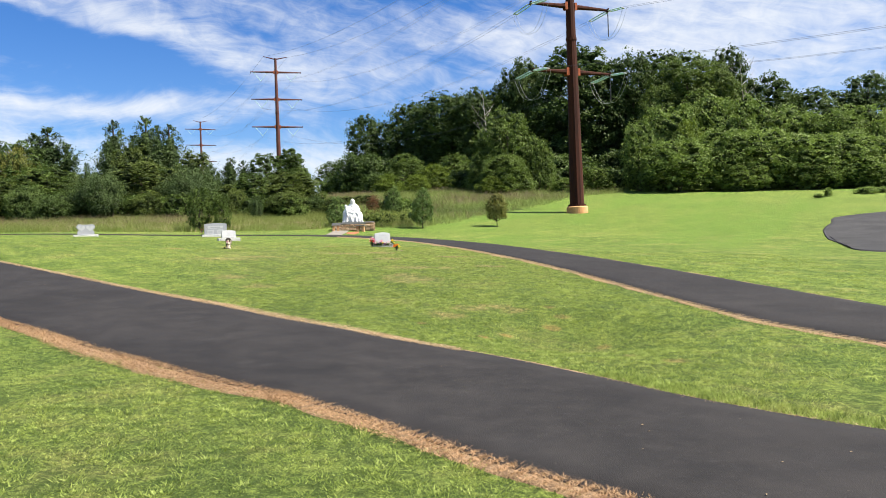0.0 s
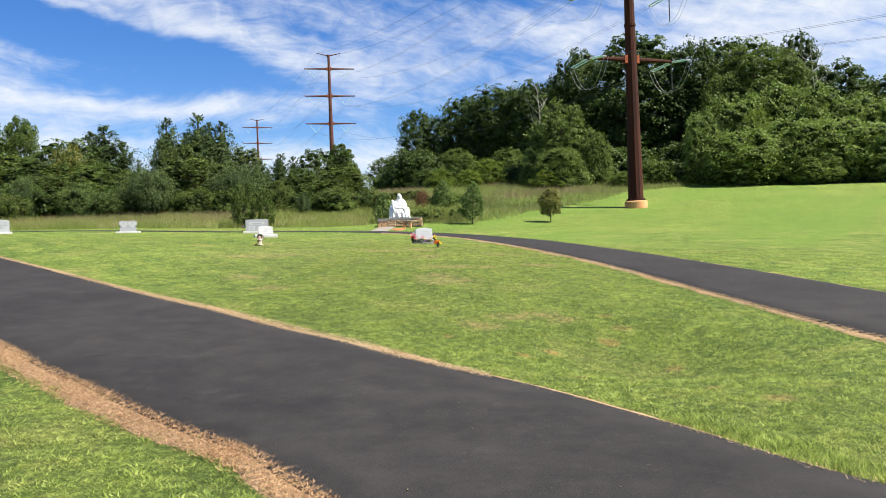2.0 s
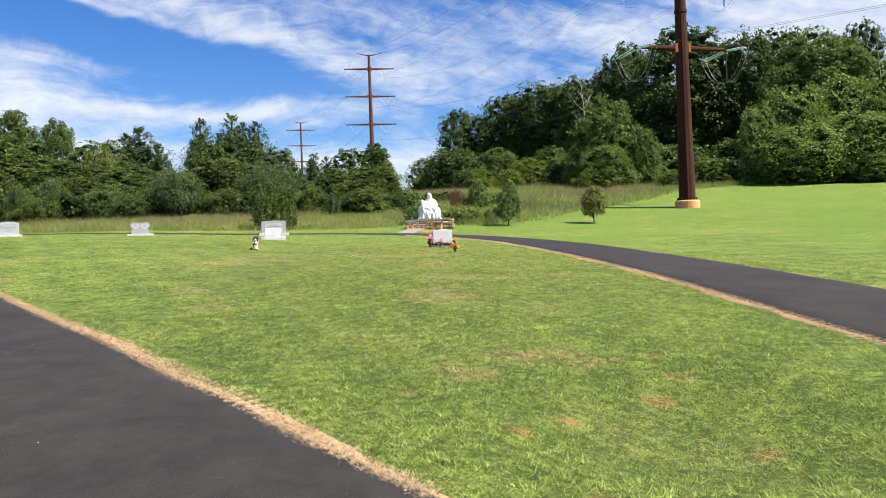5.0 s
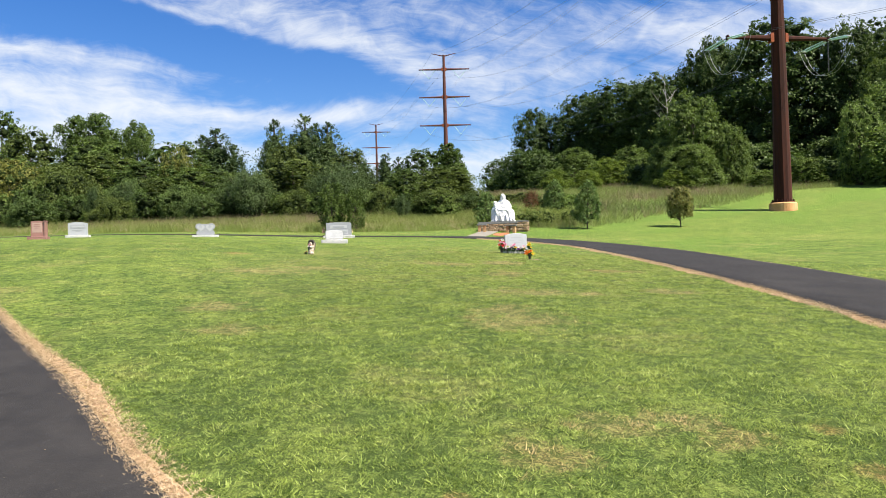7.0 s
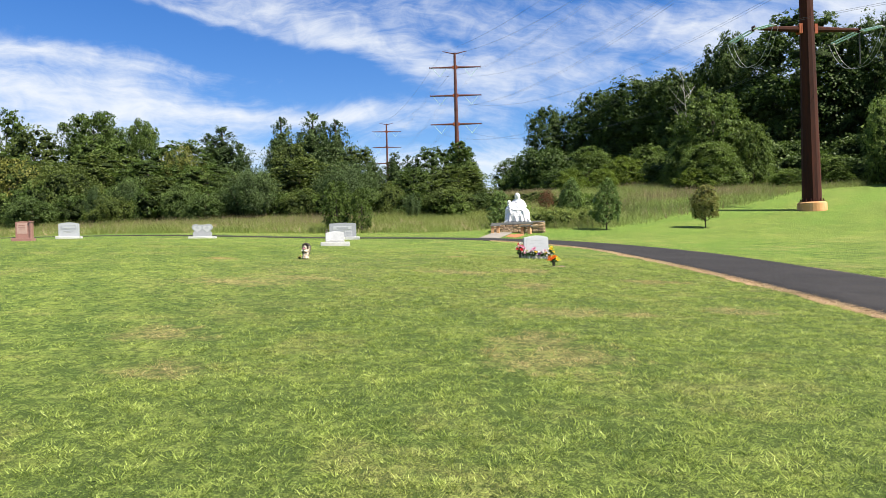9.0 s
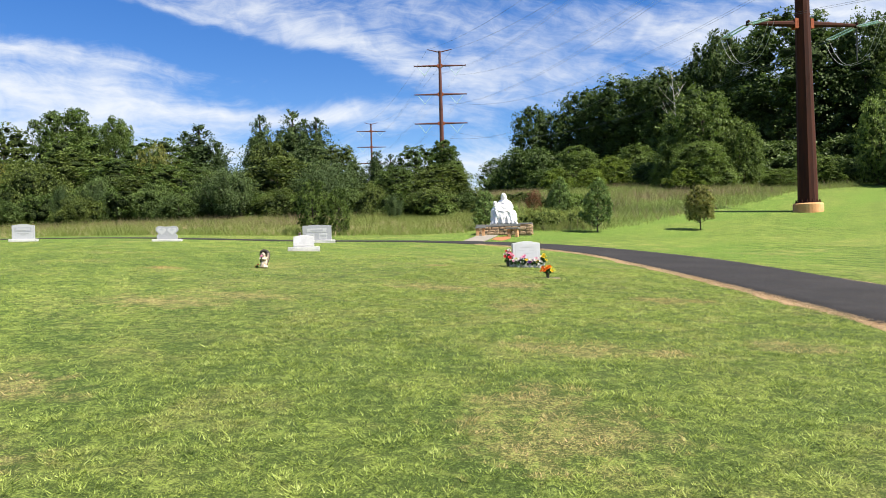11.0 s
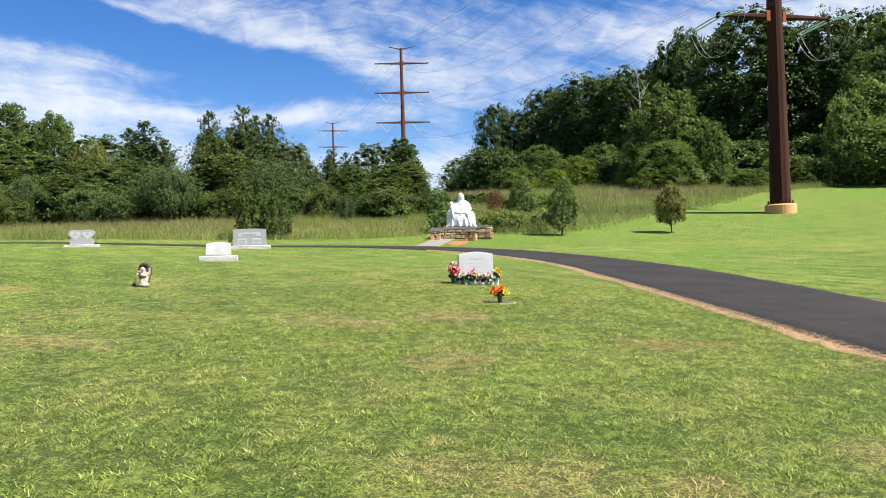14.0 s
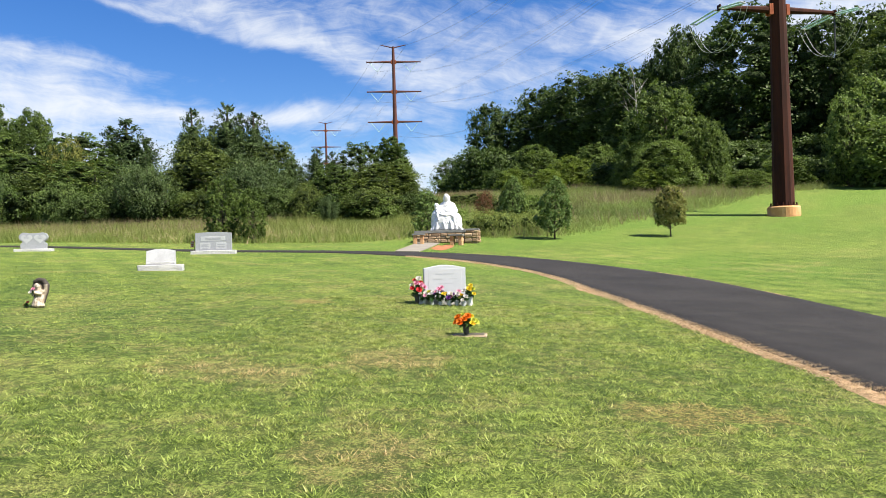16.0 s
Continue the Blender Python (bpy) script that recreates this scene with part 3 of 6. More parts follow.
# ---- building helpers ----
def mesh_np(name, verts, faces, mats):
    """A mesh of faces that all have the same number of corners."""
    verts, faces = np.asarray(verts, dtype=np.float32), np.asarray(faces, dtype=np.int32)
    me = bpy.data.meshes.new(name)
    me.vertices.add(len(verts))
    me.vertices.foreach_set("co", verts.ravel())
    me.loops.add(faces.size)
    me.loops.foreach_set("vertex_index", faces.ravel())
    me.polygons.add(len(faces))
    me.polygons.foreach_set("loop_start", np.arange(len(faces), dtype=np.int32) * faces.shape[1])
    for m in mats:
        me.materials.append(m)
    me.update(calc_edges=True)
    return me


def smooth(me):
    me.polygons.foreach_set("use_smooth", np.ones(len(me.polygons), dtype=bool))
    return me


def part(name, bm, mat, parent, label=""):
    """Links a bmesh, or a mesh, as one object under a thing."""
    if isinstance(bm, bpy.types.Mesh):
        me = bm
    else:
        me = bpy.data.meshes.new(name)
        bm.normal_update()
        bm.to_mesh(me)
        bm.free()
    if not me.materials:
        me.materials.append(mat)
    ob = new(name, me)
    ob.parent = parent
    return tagged(ob, label)


def thing(name, m, label, category, group="", kind=""):
    ob = new(name)
    ob.matrix_basis = m
    return tagged(ob, label, category, group, kind)


def box(bm, size, m, bevel=0.0, segs=1):
    geo = bmesh.ops.create_cube(bm, size=1.0, matrix=m @ Matrix.Diagonal((*size, 1)))
    if bevel:
        edges = list({e for v in geo["verts"] for e in v.link_edges})
        bmesh.ops.bevel(bm, geom=edges, offset=bevel, segments=segs, affect="EDGES", profile=0.7)
    return bm


def tube(bm, pts, radii, sides=8, cap=True):
    """A tapered tube along points."""
    pts = [Vector(p) for p in pts]
    rings = []
    for i, p in enumerate(pts):
        d = (pts[min(i + 1, len(pts) - 1)] - pts[max(i - 1, 0)]).normalized()
        side = d.cross(Vector((0.013, 0.02, 1)) if abs(d.z) < 0.95 else Vector((1, 0.03, 0))).normalized()
        up = side.cross(d)
        r = radii[i] if hasattr(radii, "__len__") else radii
        rings.append([bm.verts.new(p + (side * math.cos(a) + up * math.sin(a)) * r) for a in (2 * math.pi * (k + 0.5) / sides for k in range(sides))])
    for a, b in zip(rings, rings[1:]):
        for k in range(sides):
            bm.faces.new((a[k], a[(k + 1) % sides], b[(k + 1) % sides], b[k]))
    if cap:
        bm.faces.new(rings[0][::-1])
        bm.faces.new(rings[-1])
    return bm


def slab(profile, depth, bevel=0.012):
    """An upright slab: an outline in x and z, with its thickness along y."""
    bm = bmesh.new()
    front = [bm.verts.new((x, -depth / 2, z)) for x, z in profile]
    back = [bm.verts.new((x, depth / 2, z)) for x, z in profile]
    n = len(profile)
    bm.faces.new(front)
    bm.faces.new(back[::-1])
    for i in range(n):
        bm.faces.new((front[(i + 1) % n], front[i], back[i], back[(i + 1) % n]))
    bmesh.ops.recalc_face_normals(bm, faces=bm.faces[:])
    if bevel:
        rim = [e for e in bm.edges if abs(e.verts[0].co.y - e.verts[1].co.y) < 1e-6]
        bmesh.ops.bevel(bm, geom=rim, offset=bevel, segments=2, affect="EDGES", profile=0.7)
    return bm


def spline(points, step=0.5):
    """A smooth line through points, as an array."""
    P = np.array([points[0], *points, points[-1]], dtype=float)
    out = []
    for a, b, c, d in zip(P, P[1:], P[2:], P[3:]):
        n = max(2, int(np.hypot(*(c - b)[:2]) / step))
        for t in np.arange(n) / n:
            out.append(0.5 * (2 * b + (c - a) * t + (2 * a - 5 * b + 4 * c - d) * t * t + (3 * b - 3 * c + d - a) * t ** 3))
    out.append(P[-1])
    return np.array(out)


# ---- ground ----
def soft(u, w):
    return w * np.logaddexp(0, u / w)


RISE = [-0.093, -0.463, 0.070, 1.439, 0.674, -0.872, -1.213, 1.872, 1.270, -1.780, -0.821, 0.731, 0.398, 0.329, -0.193, 0.314, -0.920, -1.473, -0.13, -0.11]


def height(x, y):
    """The lie of the land: flat round the near path, then a rise, with a hill to one side."""
    x, y = np.asarray(x, dtype=float), np.clip(np.asarray(y, dtype=float), -40, 160)
    xs, xr = 25 * np.tanh(x / 25), 40 * np.tanh(soft(x - 6, 3) / 40)
    steps = [soft(y - k, w) for k, w in ((9, 1.5), (14, 2), (20, 3), (28, 4), (45, 6), (66, 6), (100, 9))]
    terms = [1 + 0 * x, xs * 0.04, y * 0.05] + [s * 0.05 for s in steps] + [xs * s * 0.004 for s in steps[::2]]
    terms += [xr * 0.05, xr * soft(y - 25, 5) * 0.004, xr * soft(y - 66, 6) * 0.004, np.exp(-((x - 2.2) / 1.6) ** 2 - ((y - 12.3) / 1.5) ** 2) * 0.3, np.exp(-((x + 8.3) / 2.2) ** 2 - ((y - 29.0) / 2.2) ** 2), np.exp(-((x + 18.0) / 6.5) ** 2 - ((y - 46.0) / 6.0) ** 2)]
    return sum(r * t for r, t in zip(RISE, terms))


def on_ground(x, y, rz=0.0, scale=1.0, sink=0.0, sz=None):
    return pose(x, y, float(height(x, y)) - sink, 0, 0, rz) @ Matrix.Diagonal((scale, scale, sz or scale, 1))


def grid_axis(stops):
    out = [stops[0][0]]
    for (a, _), (b, step) in zip(stops, stops[1:]):
        n = max(1, round((b - a) / step))
        out += list(a + (b - a) * np.arange(1, n + 1) / n)
    return np.array(out)


gx = grid_axis([(-2500, 0), (-400, 350), (-100, 30), (-30, 2), (-10, 0.7), (10, 0.35), (30, 0.8), (90, 2.5), (400, 30), (2500, 350)])
gy = grid_axis([(-2000, 0), (-100, 190), (-5, 5), (2, 0.7), (34, 0.35), (62, 0.7), (130, 2), (400, 30), (3000, 400)])
XX, YY = np.meshgrid(gx, gy)
ZZ = height(XX, YY)
n = len(gx)
quads = [(j * n + i, j * n + i + 1, (j + 1) * n + i + 1, (j + 1) * n + i) for j in range(len(gy) - 1) for i in range(n - 1)]
ground = new("ground", smooth(mesh_np("ground", np.stack([XX.ravel(), YY.ravel(), ZZ.ravel()], 1), quads, [M_GROUND])))
tagged(ground, "mown green cemetery lawn with dry and worn patches", "lawn", kind="structure")

# centre lines of the paths: x, y, width
NEAR_PATH = spline([(-26, 30.5, 3.36), (-14.07, 20.5, 3.36), (-10.97, 17.9, 3.36), (-8.58, 15.9, 3.36), (-6.8, 14.42, 3.36), (-5.2, 13.13, 3.36), (-3.92, 11.95, 3.36), (-2.87, 11.08, 3.36), (-2.03, 10.28, 3.36),
                    (-1.23, 9.57, 3.36), (-0.5, 8.93, 3.3), (0.03, 8.28, 3.25), (0.56, 7.61, 3.2), (1.05, 6.91, 3.1), (1.65, 6.15, 3.05), (2.47, 5.26, 3.0), (4.2, 3.8, 3.0), (9, 1.2, 3.0), (15, -0.9, 3.0), (32, -5, 3.0)])
FAR_PATH = spline([(14.0, -0.6, 2.9), (12.3, 2.2, 2.9), (9.2, 7.5, 3.3), (7.2, 12.2, 3.35), (6.3, 15.4, 3.3), (5.45, 18.6, 3.15), (4.45, 22.2, 3.0), (3.35, 26.2, 3.05), (2.35, 30.3, 3.2), (1.55, 34.3, 3.5), (0.75, 37.9, 3.6),
                   (-0.6, 41.2, 3.5), (-2.7, 44.1, 3.3), (-5.4, 45.9, 2.6), (-9.0, 46.6, 1.3), (-13.6, 46.7, 0.9), (-20, 48.2, 0.75), (-30, 49.5, 0.7), (-42, 50, 0.7)])
DRIVE_LOW = spline([(22.4, 43.7, 0), (20.6, 38, 0), (18.8, 32, 0), (30, 26, 0), (75, 16, 0)], 2.0)
DRIVE_HIGH = spline([(22.4, 43.7, 0), (24.3, 48, 0), (28, 54.5, 0), (36, 61.3, 0), (75, 68, 0)], 2.0)


def normals2(line):
    """Unit vectors to the left-hand side of a line, as it runs."""
    d = np.gradient(line[:, :2], axis=0)
    d /= np.linalg.norm(d, axis=1)[:, None]
    return np.stack([-d[:, 1], d[:, 0]], 1)


def ribbon(name, line, mat, lift=0.035, cross=9, ragged=0.03, label="", category="path"):
    """A paved strip that lies on the land, with a low ragged edge."""
    nrm = normals2(line)
    rows = []
    offs = np.concatenate([[-1.0], np.linspace(-1, 1, cross), [1.0]])
    for i, (x, y, w) in enumerate(line):
        for k, o in enumerate(offs):
            r = ragged * noise.noise((x * 1.7, y * 1.7, 5 * np.sign(o))) if abs(o) == 1 else 0.0
            s = o * (w / 2 + r) + (np.sign(o) * 0.04 if k in (0, len(offs) - 1) else 0)
            px, py = x + nrm[i, 0] * s, y + nrm[i, 1] * s
            rows.append((px, py, float(height(px, py)) + (-0.03 if k in (0, len(offs) - 1) else lift * (1.0 - 0.35 * (abs(o) > 0.97)))))
    c = len(offs)
    faces = [(i * c + k, (i + 1) * c + k, (i + 1) * c + k + 1, i * c + k + 1) for i in range(len(line) - 1) for k in range(c - 1)]
    ob = new(name, mesh_np(name, rows, faces, [mat]))
    ob.data.flip_normals() if ob.data.polygons[0].normal.z < 0 else None
    smooth(ob.data)
    return tagged(ob, label, category, kind="structure")


NEAR_PATH[:, :2] -= normals2(NEAR_PATH) * 0.05
NEAR_PATH[:, 2] -= 0.18
ribbon("path_near", NEAR_PATH, M_PATH, label="freshly laid black asphalt footpath across the lawn")
ribbon("path_loop", FAR_PATH, M_PATH, 0.039, label="black asphalt footpath curving past the monument")


def sheet(name, low, high, mat, lift, label, category):
    """A paved area between two lines."""
    n, cross = 40, 24
    pick = lambda l, u: np.array([np.interp(u * (len(l) - 1), np.arange(len(l)), l[:, k]) for k in (0, 1)])
    rows = []
    for i in range(n + 1):
        a, b = pick(low, i / n), pick(high, i / n)
        for k in range(cross + 1):
            # the rim dips into the ground
            x, y = a + (b - a) * (0.0 if k == 0 else 1.0 if k == cross else 0.012 + 0.976 * (k - 1) / (cross - 2))
            rows.append((x, y, float(height(x, y)) + (-0.06 if k in (0, cross) else lift)))
    c = cross + 1
    faces = [(i * c + k, (i + 1) * c + k, (i + 1) * c + k + 1, i * c + k + 1) for i in range(n) for k in range(cross)]
    ob = new(name, smooth(mesh_np(name, rows, faces, [mat])))
    ob.data.flip_normals() if ob.data.polygons[len(faces) // 2].normal.z < 0 else None
    return tagged(ob, label, category, kind="structure")


sheet("road", DRIVE_LOW, DRIVE_HIGH, M_DRIVE, 0.05, "worn grey asphalt drive turning on the hillside", "road")


def margin(name, line, side, inner, width, mat, lift, label, rough=0.3, seed=0, grow=0.0, mid=-3.0, reach=2.6):
    """A low uneven strip of dead grass along one edge of a path; its width wanders."""
    nrm = normals2(line) * side
    rows = []
    cross = 7
    for i, (x, y, w) in enumerate(line):
        f = 1 + rough * 2 * noise.noise((x * 0.8, y * 0.8, seed)) + rough * noise.noise((x * 3.1, y * 3.1, seed))
        for k in range(cross):
            u = k / (cross - 1)
            s = w / 2 + inner + max(0.03, width * f * (1 + grow * math.exp(-((x - mid) / reach) ** 2))) * u
            px, py = x + nrm[i, 0] * s, y + nrm[i, 1] * s
            hump = math.sin(math.pi * min(1, u * 0.94 + 0.06)) * lift * (0.7 + 0.9 * abs(noise.noise((px * 6, py * 6, seed))))
            rows.append((px, py, float(height(px, py)) + 0.004 + hump - (0.03 if k in (0, cross - 1) else 0)))
    faces = [(i * cross + k, (i + 1) * cross + k, (i + 1) * cross + k + 1, i * cross + k + 1) for i in range(len(line) - 1) for k in range(cross - 1)]
    ob = new(name, mesh_np(name, rows, faces, [mat]))
    ob.data.flip_normals() if ob.data.polygons[0].normal.z < 0 else None
    smooth(ob.data)
    return tagged(ob, label, "path edge", kind="structure")


def fine(line, step):
    return spline([tuple(p) for p in line[::2]], step)


near_fine, far_fine = fine(NEAR_PATH[(NEAR_PATH[:, 0] > -16) & (NEAR_PATH[:, 0] < 8.5)], 0.12), fine(FAR_PATH[(FAR_PATH[:, 1] > 6) & (FAR_PATH[:, 0] > -6)], 0.15)
margin("trim_near", near_fine, -1, -0.02, 0.19, M_STRAW, 0.012, "band of raked brown dead grass beside the asphalt", 0.22, 1, 0.8)
margin("trim_middle", near_fine, 1, -0.02, 0.055, M_EDGE, 0.014, "thin line of tan dry grass beside the asphalt", 0.4, 2, 3.4, -4.2, 3.2)
margin("trim_loop", far_fine, 1, -0.02, 0.17, M_EDGE, 0.012, "strip of brown dead grass along the path edge", 0.6, 3)
margin("trim_outer", far_fine, -1, -0.02, 0.09, M_EDGE, 0.02, "thin line of tan dry grass beside the asphalt", 0.5, 4)


# ---- power line ----
def taper(h0, h1, r0, r1, sides=12):
    bm = bmesh.new()
    return tube(bm, [(0, 0, h0), (0, 0, h1)], [r0, r1], sides)


def pylon(name, x, y, turn, levels, arm, top, foot_r, mat, label, rise=0.0):
    """A tubular steel pole with cross arms, on a concrete pier."""
    base = float(height(x, y))
    ob = thing(name, pose(x, y, base, 0, 0, turn), label, "power pylon")
    joint = (levels[0] + levels[1]) / 2 - base
    shaft = part("pole_shaft", taper(0.55, top - base, foot_r, foot_r * 0.42, 12), mat, ob)
    shaft.matrix_basis = pose(0, 0, 0, 0, 0, 17)
    r_at = lambda z: foot_r * (1 - 0.58 * (z - 0.55) / (top - base - 0.55))
    part("flange", taper(joint - 0.12, joint + 0.12, r_at(joint) * 1.13, r_at(joint) * 1.13), mat, ob)
    for z in levels:
        z -= base
        for s in (-1, 1):
            bm = bmesh.new()
            r = r_at(z)
            tube(bm, [(s * r * 0.9, 0, z), (s * arm * 0.5, 0, z + rise * 0.5), (s * arm, 0, z + rise)], [0.24, 0.18, 0.11], 8)
            a = part("cross_arm", bm, mat, ob)
            bm = bmesh.new()
            for q in (-1, 1):
                box(bm, (0.24, 0.07, 0.70), pose(s * (r + 0.11), q * 0.20, z), 0.01)
            box(bm, (0.12, 0.5, 0.7), pose(s * (r + 0.03), 0, z), 0.01)
            part("bracket", bm, M_BRACKET, a)
            bm = bmesh.new()
            box(bm, (0.10, 0.34, 0.34), pose(s * arm, 0, z + rise), 0.015)
            part("end_plate", bm, mat, a)
    for s in (-1, 1):
        bm = bmesh.new()
        z = top - base
        tube(bm, [(0, 0, z - 0.25), (s * arm * 0.48, 0, z + 0.35)], [0.14, 0.07], 6)
        part("shield_arm", bm, mat, ob)
    return ob


POLE = Vector((12.65, 70.3, 0))
TURN_POLE = 22.0
LEVELS = (17.35, 23.45, 29.5)
pole = pylon("power_pylon", POLE.x, POLE.y, TURN_POLE, LEVELS, 4.15, 32.6, 0.67, M_RUST, "dark brown weathering-steel power pole on a concrete pier")
bm = bmesh.new()
tube(bm, [(0, 0, -0.4), (0, 0, 0.48), (0, 0, 0.56)], [0.99, 0.99, 0.92], 28)
part("pier", bm, M_PIER, pole, "round clay-stained concrete pier")
bm = bmesh.new()
tube(bm, [(0, 0, 0.555), (0, 0, 0.63)], [0.85, 0.85], 12)
plate = part("base_plate", bm, M_RUST, pole)
bolt = bmesh.new()
tube(bolt, [(0, 0, 0), (0, 0, 0.16)], 0.045, 6)
bolt_me = bpy.data.meshes.new("bolt")
bolt.to_mesh(bolt_me)
bolt.free()
bolt_me.materials.append(M_RUST)
for k in range(14):
    b = part("bolt", bolt_me, M_RUST, plate)
    b.matrix_basis = pose(0.77 * math.cos(k * 2 * math.pi / 14), 0.77 * math.sin(k * 2 * math.pi / 14), 0.63)

FAR = Vector((-35.6, 167, 0))
FAR2 = Vector((-90, 285, 0))
far_levels = (29.4, 35.5, 41.5)
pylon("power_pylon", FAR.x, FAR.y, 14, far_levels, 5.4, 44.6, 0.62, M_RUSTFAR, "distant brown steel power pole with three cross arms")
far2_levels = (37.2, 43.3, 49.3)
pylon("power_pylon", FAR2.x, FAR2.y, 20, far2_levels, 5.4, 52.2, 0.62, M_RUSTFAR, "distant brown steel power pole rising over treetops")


def arm_point(at, turn, off, z):
    return Vector((at.x + off * math.cos(radians(turn)), at.y + off * math.sin(radians(turn)), z))


def hang(a, b, sag, n=18):
    return [a.lerp(b, i / n) - Vector((0, 0, 4 * sag * (i / n) * (1 - i / n))) for i in range(n + 1)]


def conductor(a, b, sag, label, twin=True, r=0.0095):
    """One span: one wire, or two side by side."""
    ob = thing("power_line", Matrix.Translation(a), label, "power line", "overhead conductors")
    side = (b - a).cross(Vector((0, 0, 1))).normalized() * 0.23
    for s in ((-1, 1) if twin else (0,)):
        bm = bmesh.new()
        tube(bm, [p - a + side * s for p in hang(a, b, sag)], r, 4)
        part("wire", bm, M_WIRE, ob)
    return ob


AWAY, BACK = Vector((-0.44, 0.90, -0.06)).normalized(), Vector((0.62, -0.78, -0.07)).normalized()
STRING = 2.9


def insulator_string(ob, a, d, long):
    """Two parallel strings of glass discs, with yokes at the ends."""
    side = d.cross(Vector((0, 0, 1))).normalized() * 0.2
    for s in (-1, 1):
        string = bmesh.new()
        n = 15
        p = [a + side * s + d * (0.25 + (long - 0.5) * i / (2 * n)) for i in range(2 * n + 1)]
        tube(string, p, [0.066 if i % 2 else 0.04 for i in range(2 * n + 1)], 8)
        part("glass_string", string, M_GLASS, ob, "pale green glass insulator string")
    for q in (0.2, long - 0.2):
        yoke = bmesh.new()
        tube(yoke, [a + d * q - side * 1.2, a + d * q, a + d * q + side * 1.2], [0.04, 0.06, 0.04], 6)
        part("yoke", yoke, M_ALU, ob)


for li, z in enumerate(LEVELS):
    for s in (-1, 1):
        tip = arm_point(POLE, TURN_POLE, s * 4.15, z)
        ob = thing("insulator_set", Matrix.Translation(tip), "pale green glass strain insulators with looped jumper cables", "insulator", "insulators of the pylon")
        insulator_string(ob, Vector((0, 0, -0.1)), AWAY, STRING)
        insulator_string(ob, Vector((0, 0, -0.1)), BACK, 2.0)
        ea, eb = AWAY * STRING + Vector((0, 0, -0.1)), BACK * 2.0 + Vector((0, 0, -0.1))
        for q in (-1, 1):
            off = Vector((0.9, 0.3, 0)).normalized() * 0.2 * q
            low = Vector((0, 0, -2.45)) + off
            bm = bmesh.new()
            pts = []
            for i in range(21):
                u = i / 20
                p = ea.lerp(eb, u) + off
                p.z = -0.1 + (AWAY.z + BACK.z) * STRING * 0.5 * abs(2 * u - 1) - 2.5 * (1 - abs(2 * u - 1) ** 2.4)
                pts.append(p)
            tube(bm, pts, 0.012, 6)
            part("jumper", bm, M_ALU, ob, "looped bare aluminium cable")
        if s > 0:
            bm = bmesh.new()
            tube(bm, [(0, 0, -0.05), (0, 0, -2.5)], [0.045, 0.045], 6)
            for i in range(16):
                tube(bm, [(0, 0, -0.35 - i * 0.12), (0, 0, -0.40 - i * 0.12)], [0.055, 0.045], 8)
            part("post_insulator", bm, M_VASE, ob, "dark grey post insulator")
        far_tip = arm_point(FAR, 14, s * 3.3, far_levels[li] - 1.95)
        conductor(tip + ea, far_tip, 3.6, "pair of overhead aluminium power conductors")
        conductor(tip + eb, tip + BACK * 150 + Vector((0, 0, 9)), 5.0, "pair of overhead aluminium power conductors")
        conductor(far_tip, arm_point(FAR2, 20, s * 3.3, far2_levels[li] - 1.95), 4.5, "pair of overhead aluminium power conductors")
        for at, turn, zz in ((FAR, 14, far_levels[li]), (FAR2, 20, far2_levels[li])):
            ob = thing("insulator_set", Matrix.Translation(arm_point(at, turn, s * 3.3, zz)), "grey V-shaped insulator strings under the cross arm", "insulator", "insulators of far pylons")
            for q in (-1, 1):
                bm = bmesh.new()
                tube(bm, [Vector((q * 1.5 * math.cos(radians(turn)), q * 1.5 * math.sin(radians(turn)), -0.1)), Vector((0, 0, -1.95))], 0.045, 6)
                part("insulator_string", bm, M_GLASS, ob)
for s in (-1, 1):
    a, b = arm_point(POLE, TURN_POLE, s * 2.0, 32.9), arm_point(FAR, 14, s * 2.6, 44.9)
    conductor(a, b, 2.5, "thin overhead shield wire", False, 0.016)
    conductor(a, a + BACK * 150, 4.0, "thin overhead shield wire", False, 0.016)
    conductor(b, arm_point(FAR2, 20, s * 2.6, 52.5), 3.0, "thin overhead shield wire", False, 0.016)


# ---- trees ----
def leaf_cards(centres, normals, sizes, rng, aspect=0.62, axis=None, corners=4):
    """Pointed leaf shapes: four corners each, slightly folded, or plain three-cornered ones."""
    n = len(centres)
    nrm = normals / np.linalg.norm(normals, axis=1)[:, None]
    rnd = rng.normal(size=(n, 3))
    t = np.cross(nrm, rnd) if axis is None else axis - (axis * nrm).sum(1)[:, None] * nrm
    t /= np.linalg.norm(t, axis=1)[:, None] + 1e-9
    b = np.cross(nrm, t)
    s = sizes[:, None]
    if corners == 3:
        v = np.stack([centres + t * s * 0.6, centres - t * s * 0.4 + b * s * 0.6 * aspect, centres - t * s * 0.4 - b * s * 0.6 * aspect], 1)
        return v.reshape(-1, 3), np.arange(n * 3).reshape(n, 3)
    v = np.empty((n, 4, 3))
    v[:, 0] = centres - t * s * 0.5
    v[:, 1] = centres + b * s * 0.5 * aspect + nrm * s * 0.10
    v[:, 2] = centres + t * s * 0.5
    v[:, 3] = centres - b * s * 0.5 * aspect + nrm * s * 0.10
    return v.reshape(-1, 3), np.arange(n * 4).reshape(n, 4)


def ball(rng, n):
    d = rng.normal(size=(n, 3))
    return d / np.linalg.norm(d, axis=1)[:, None]


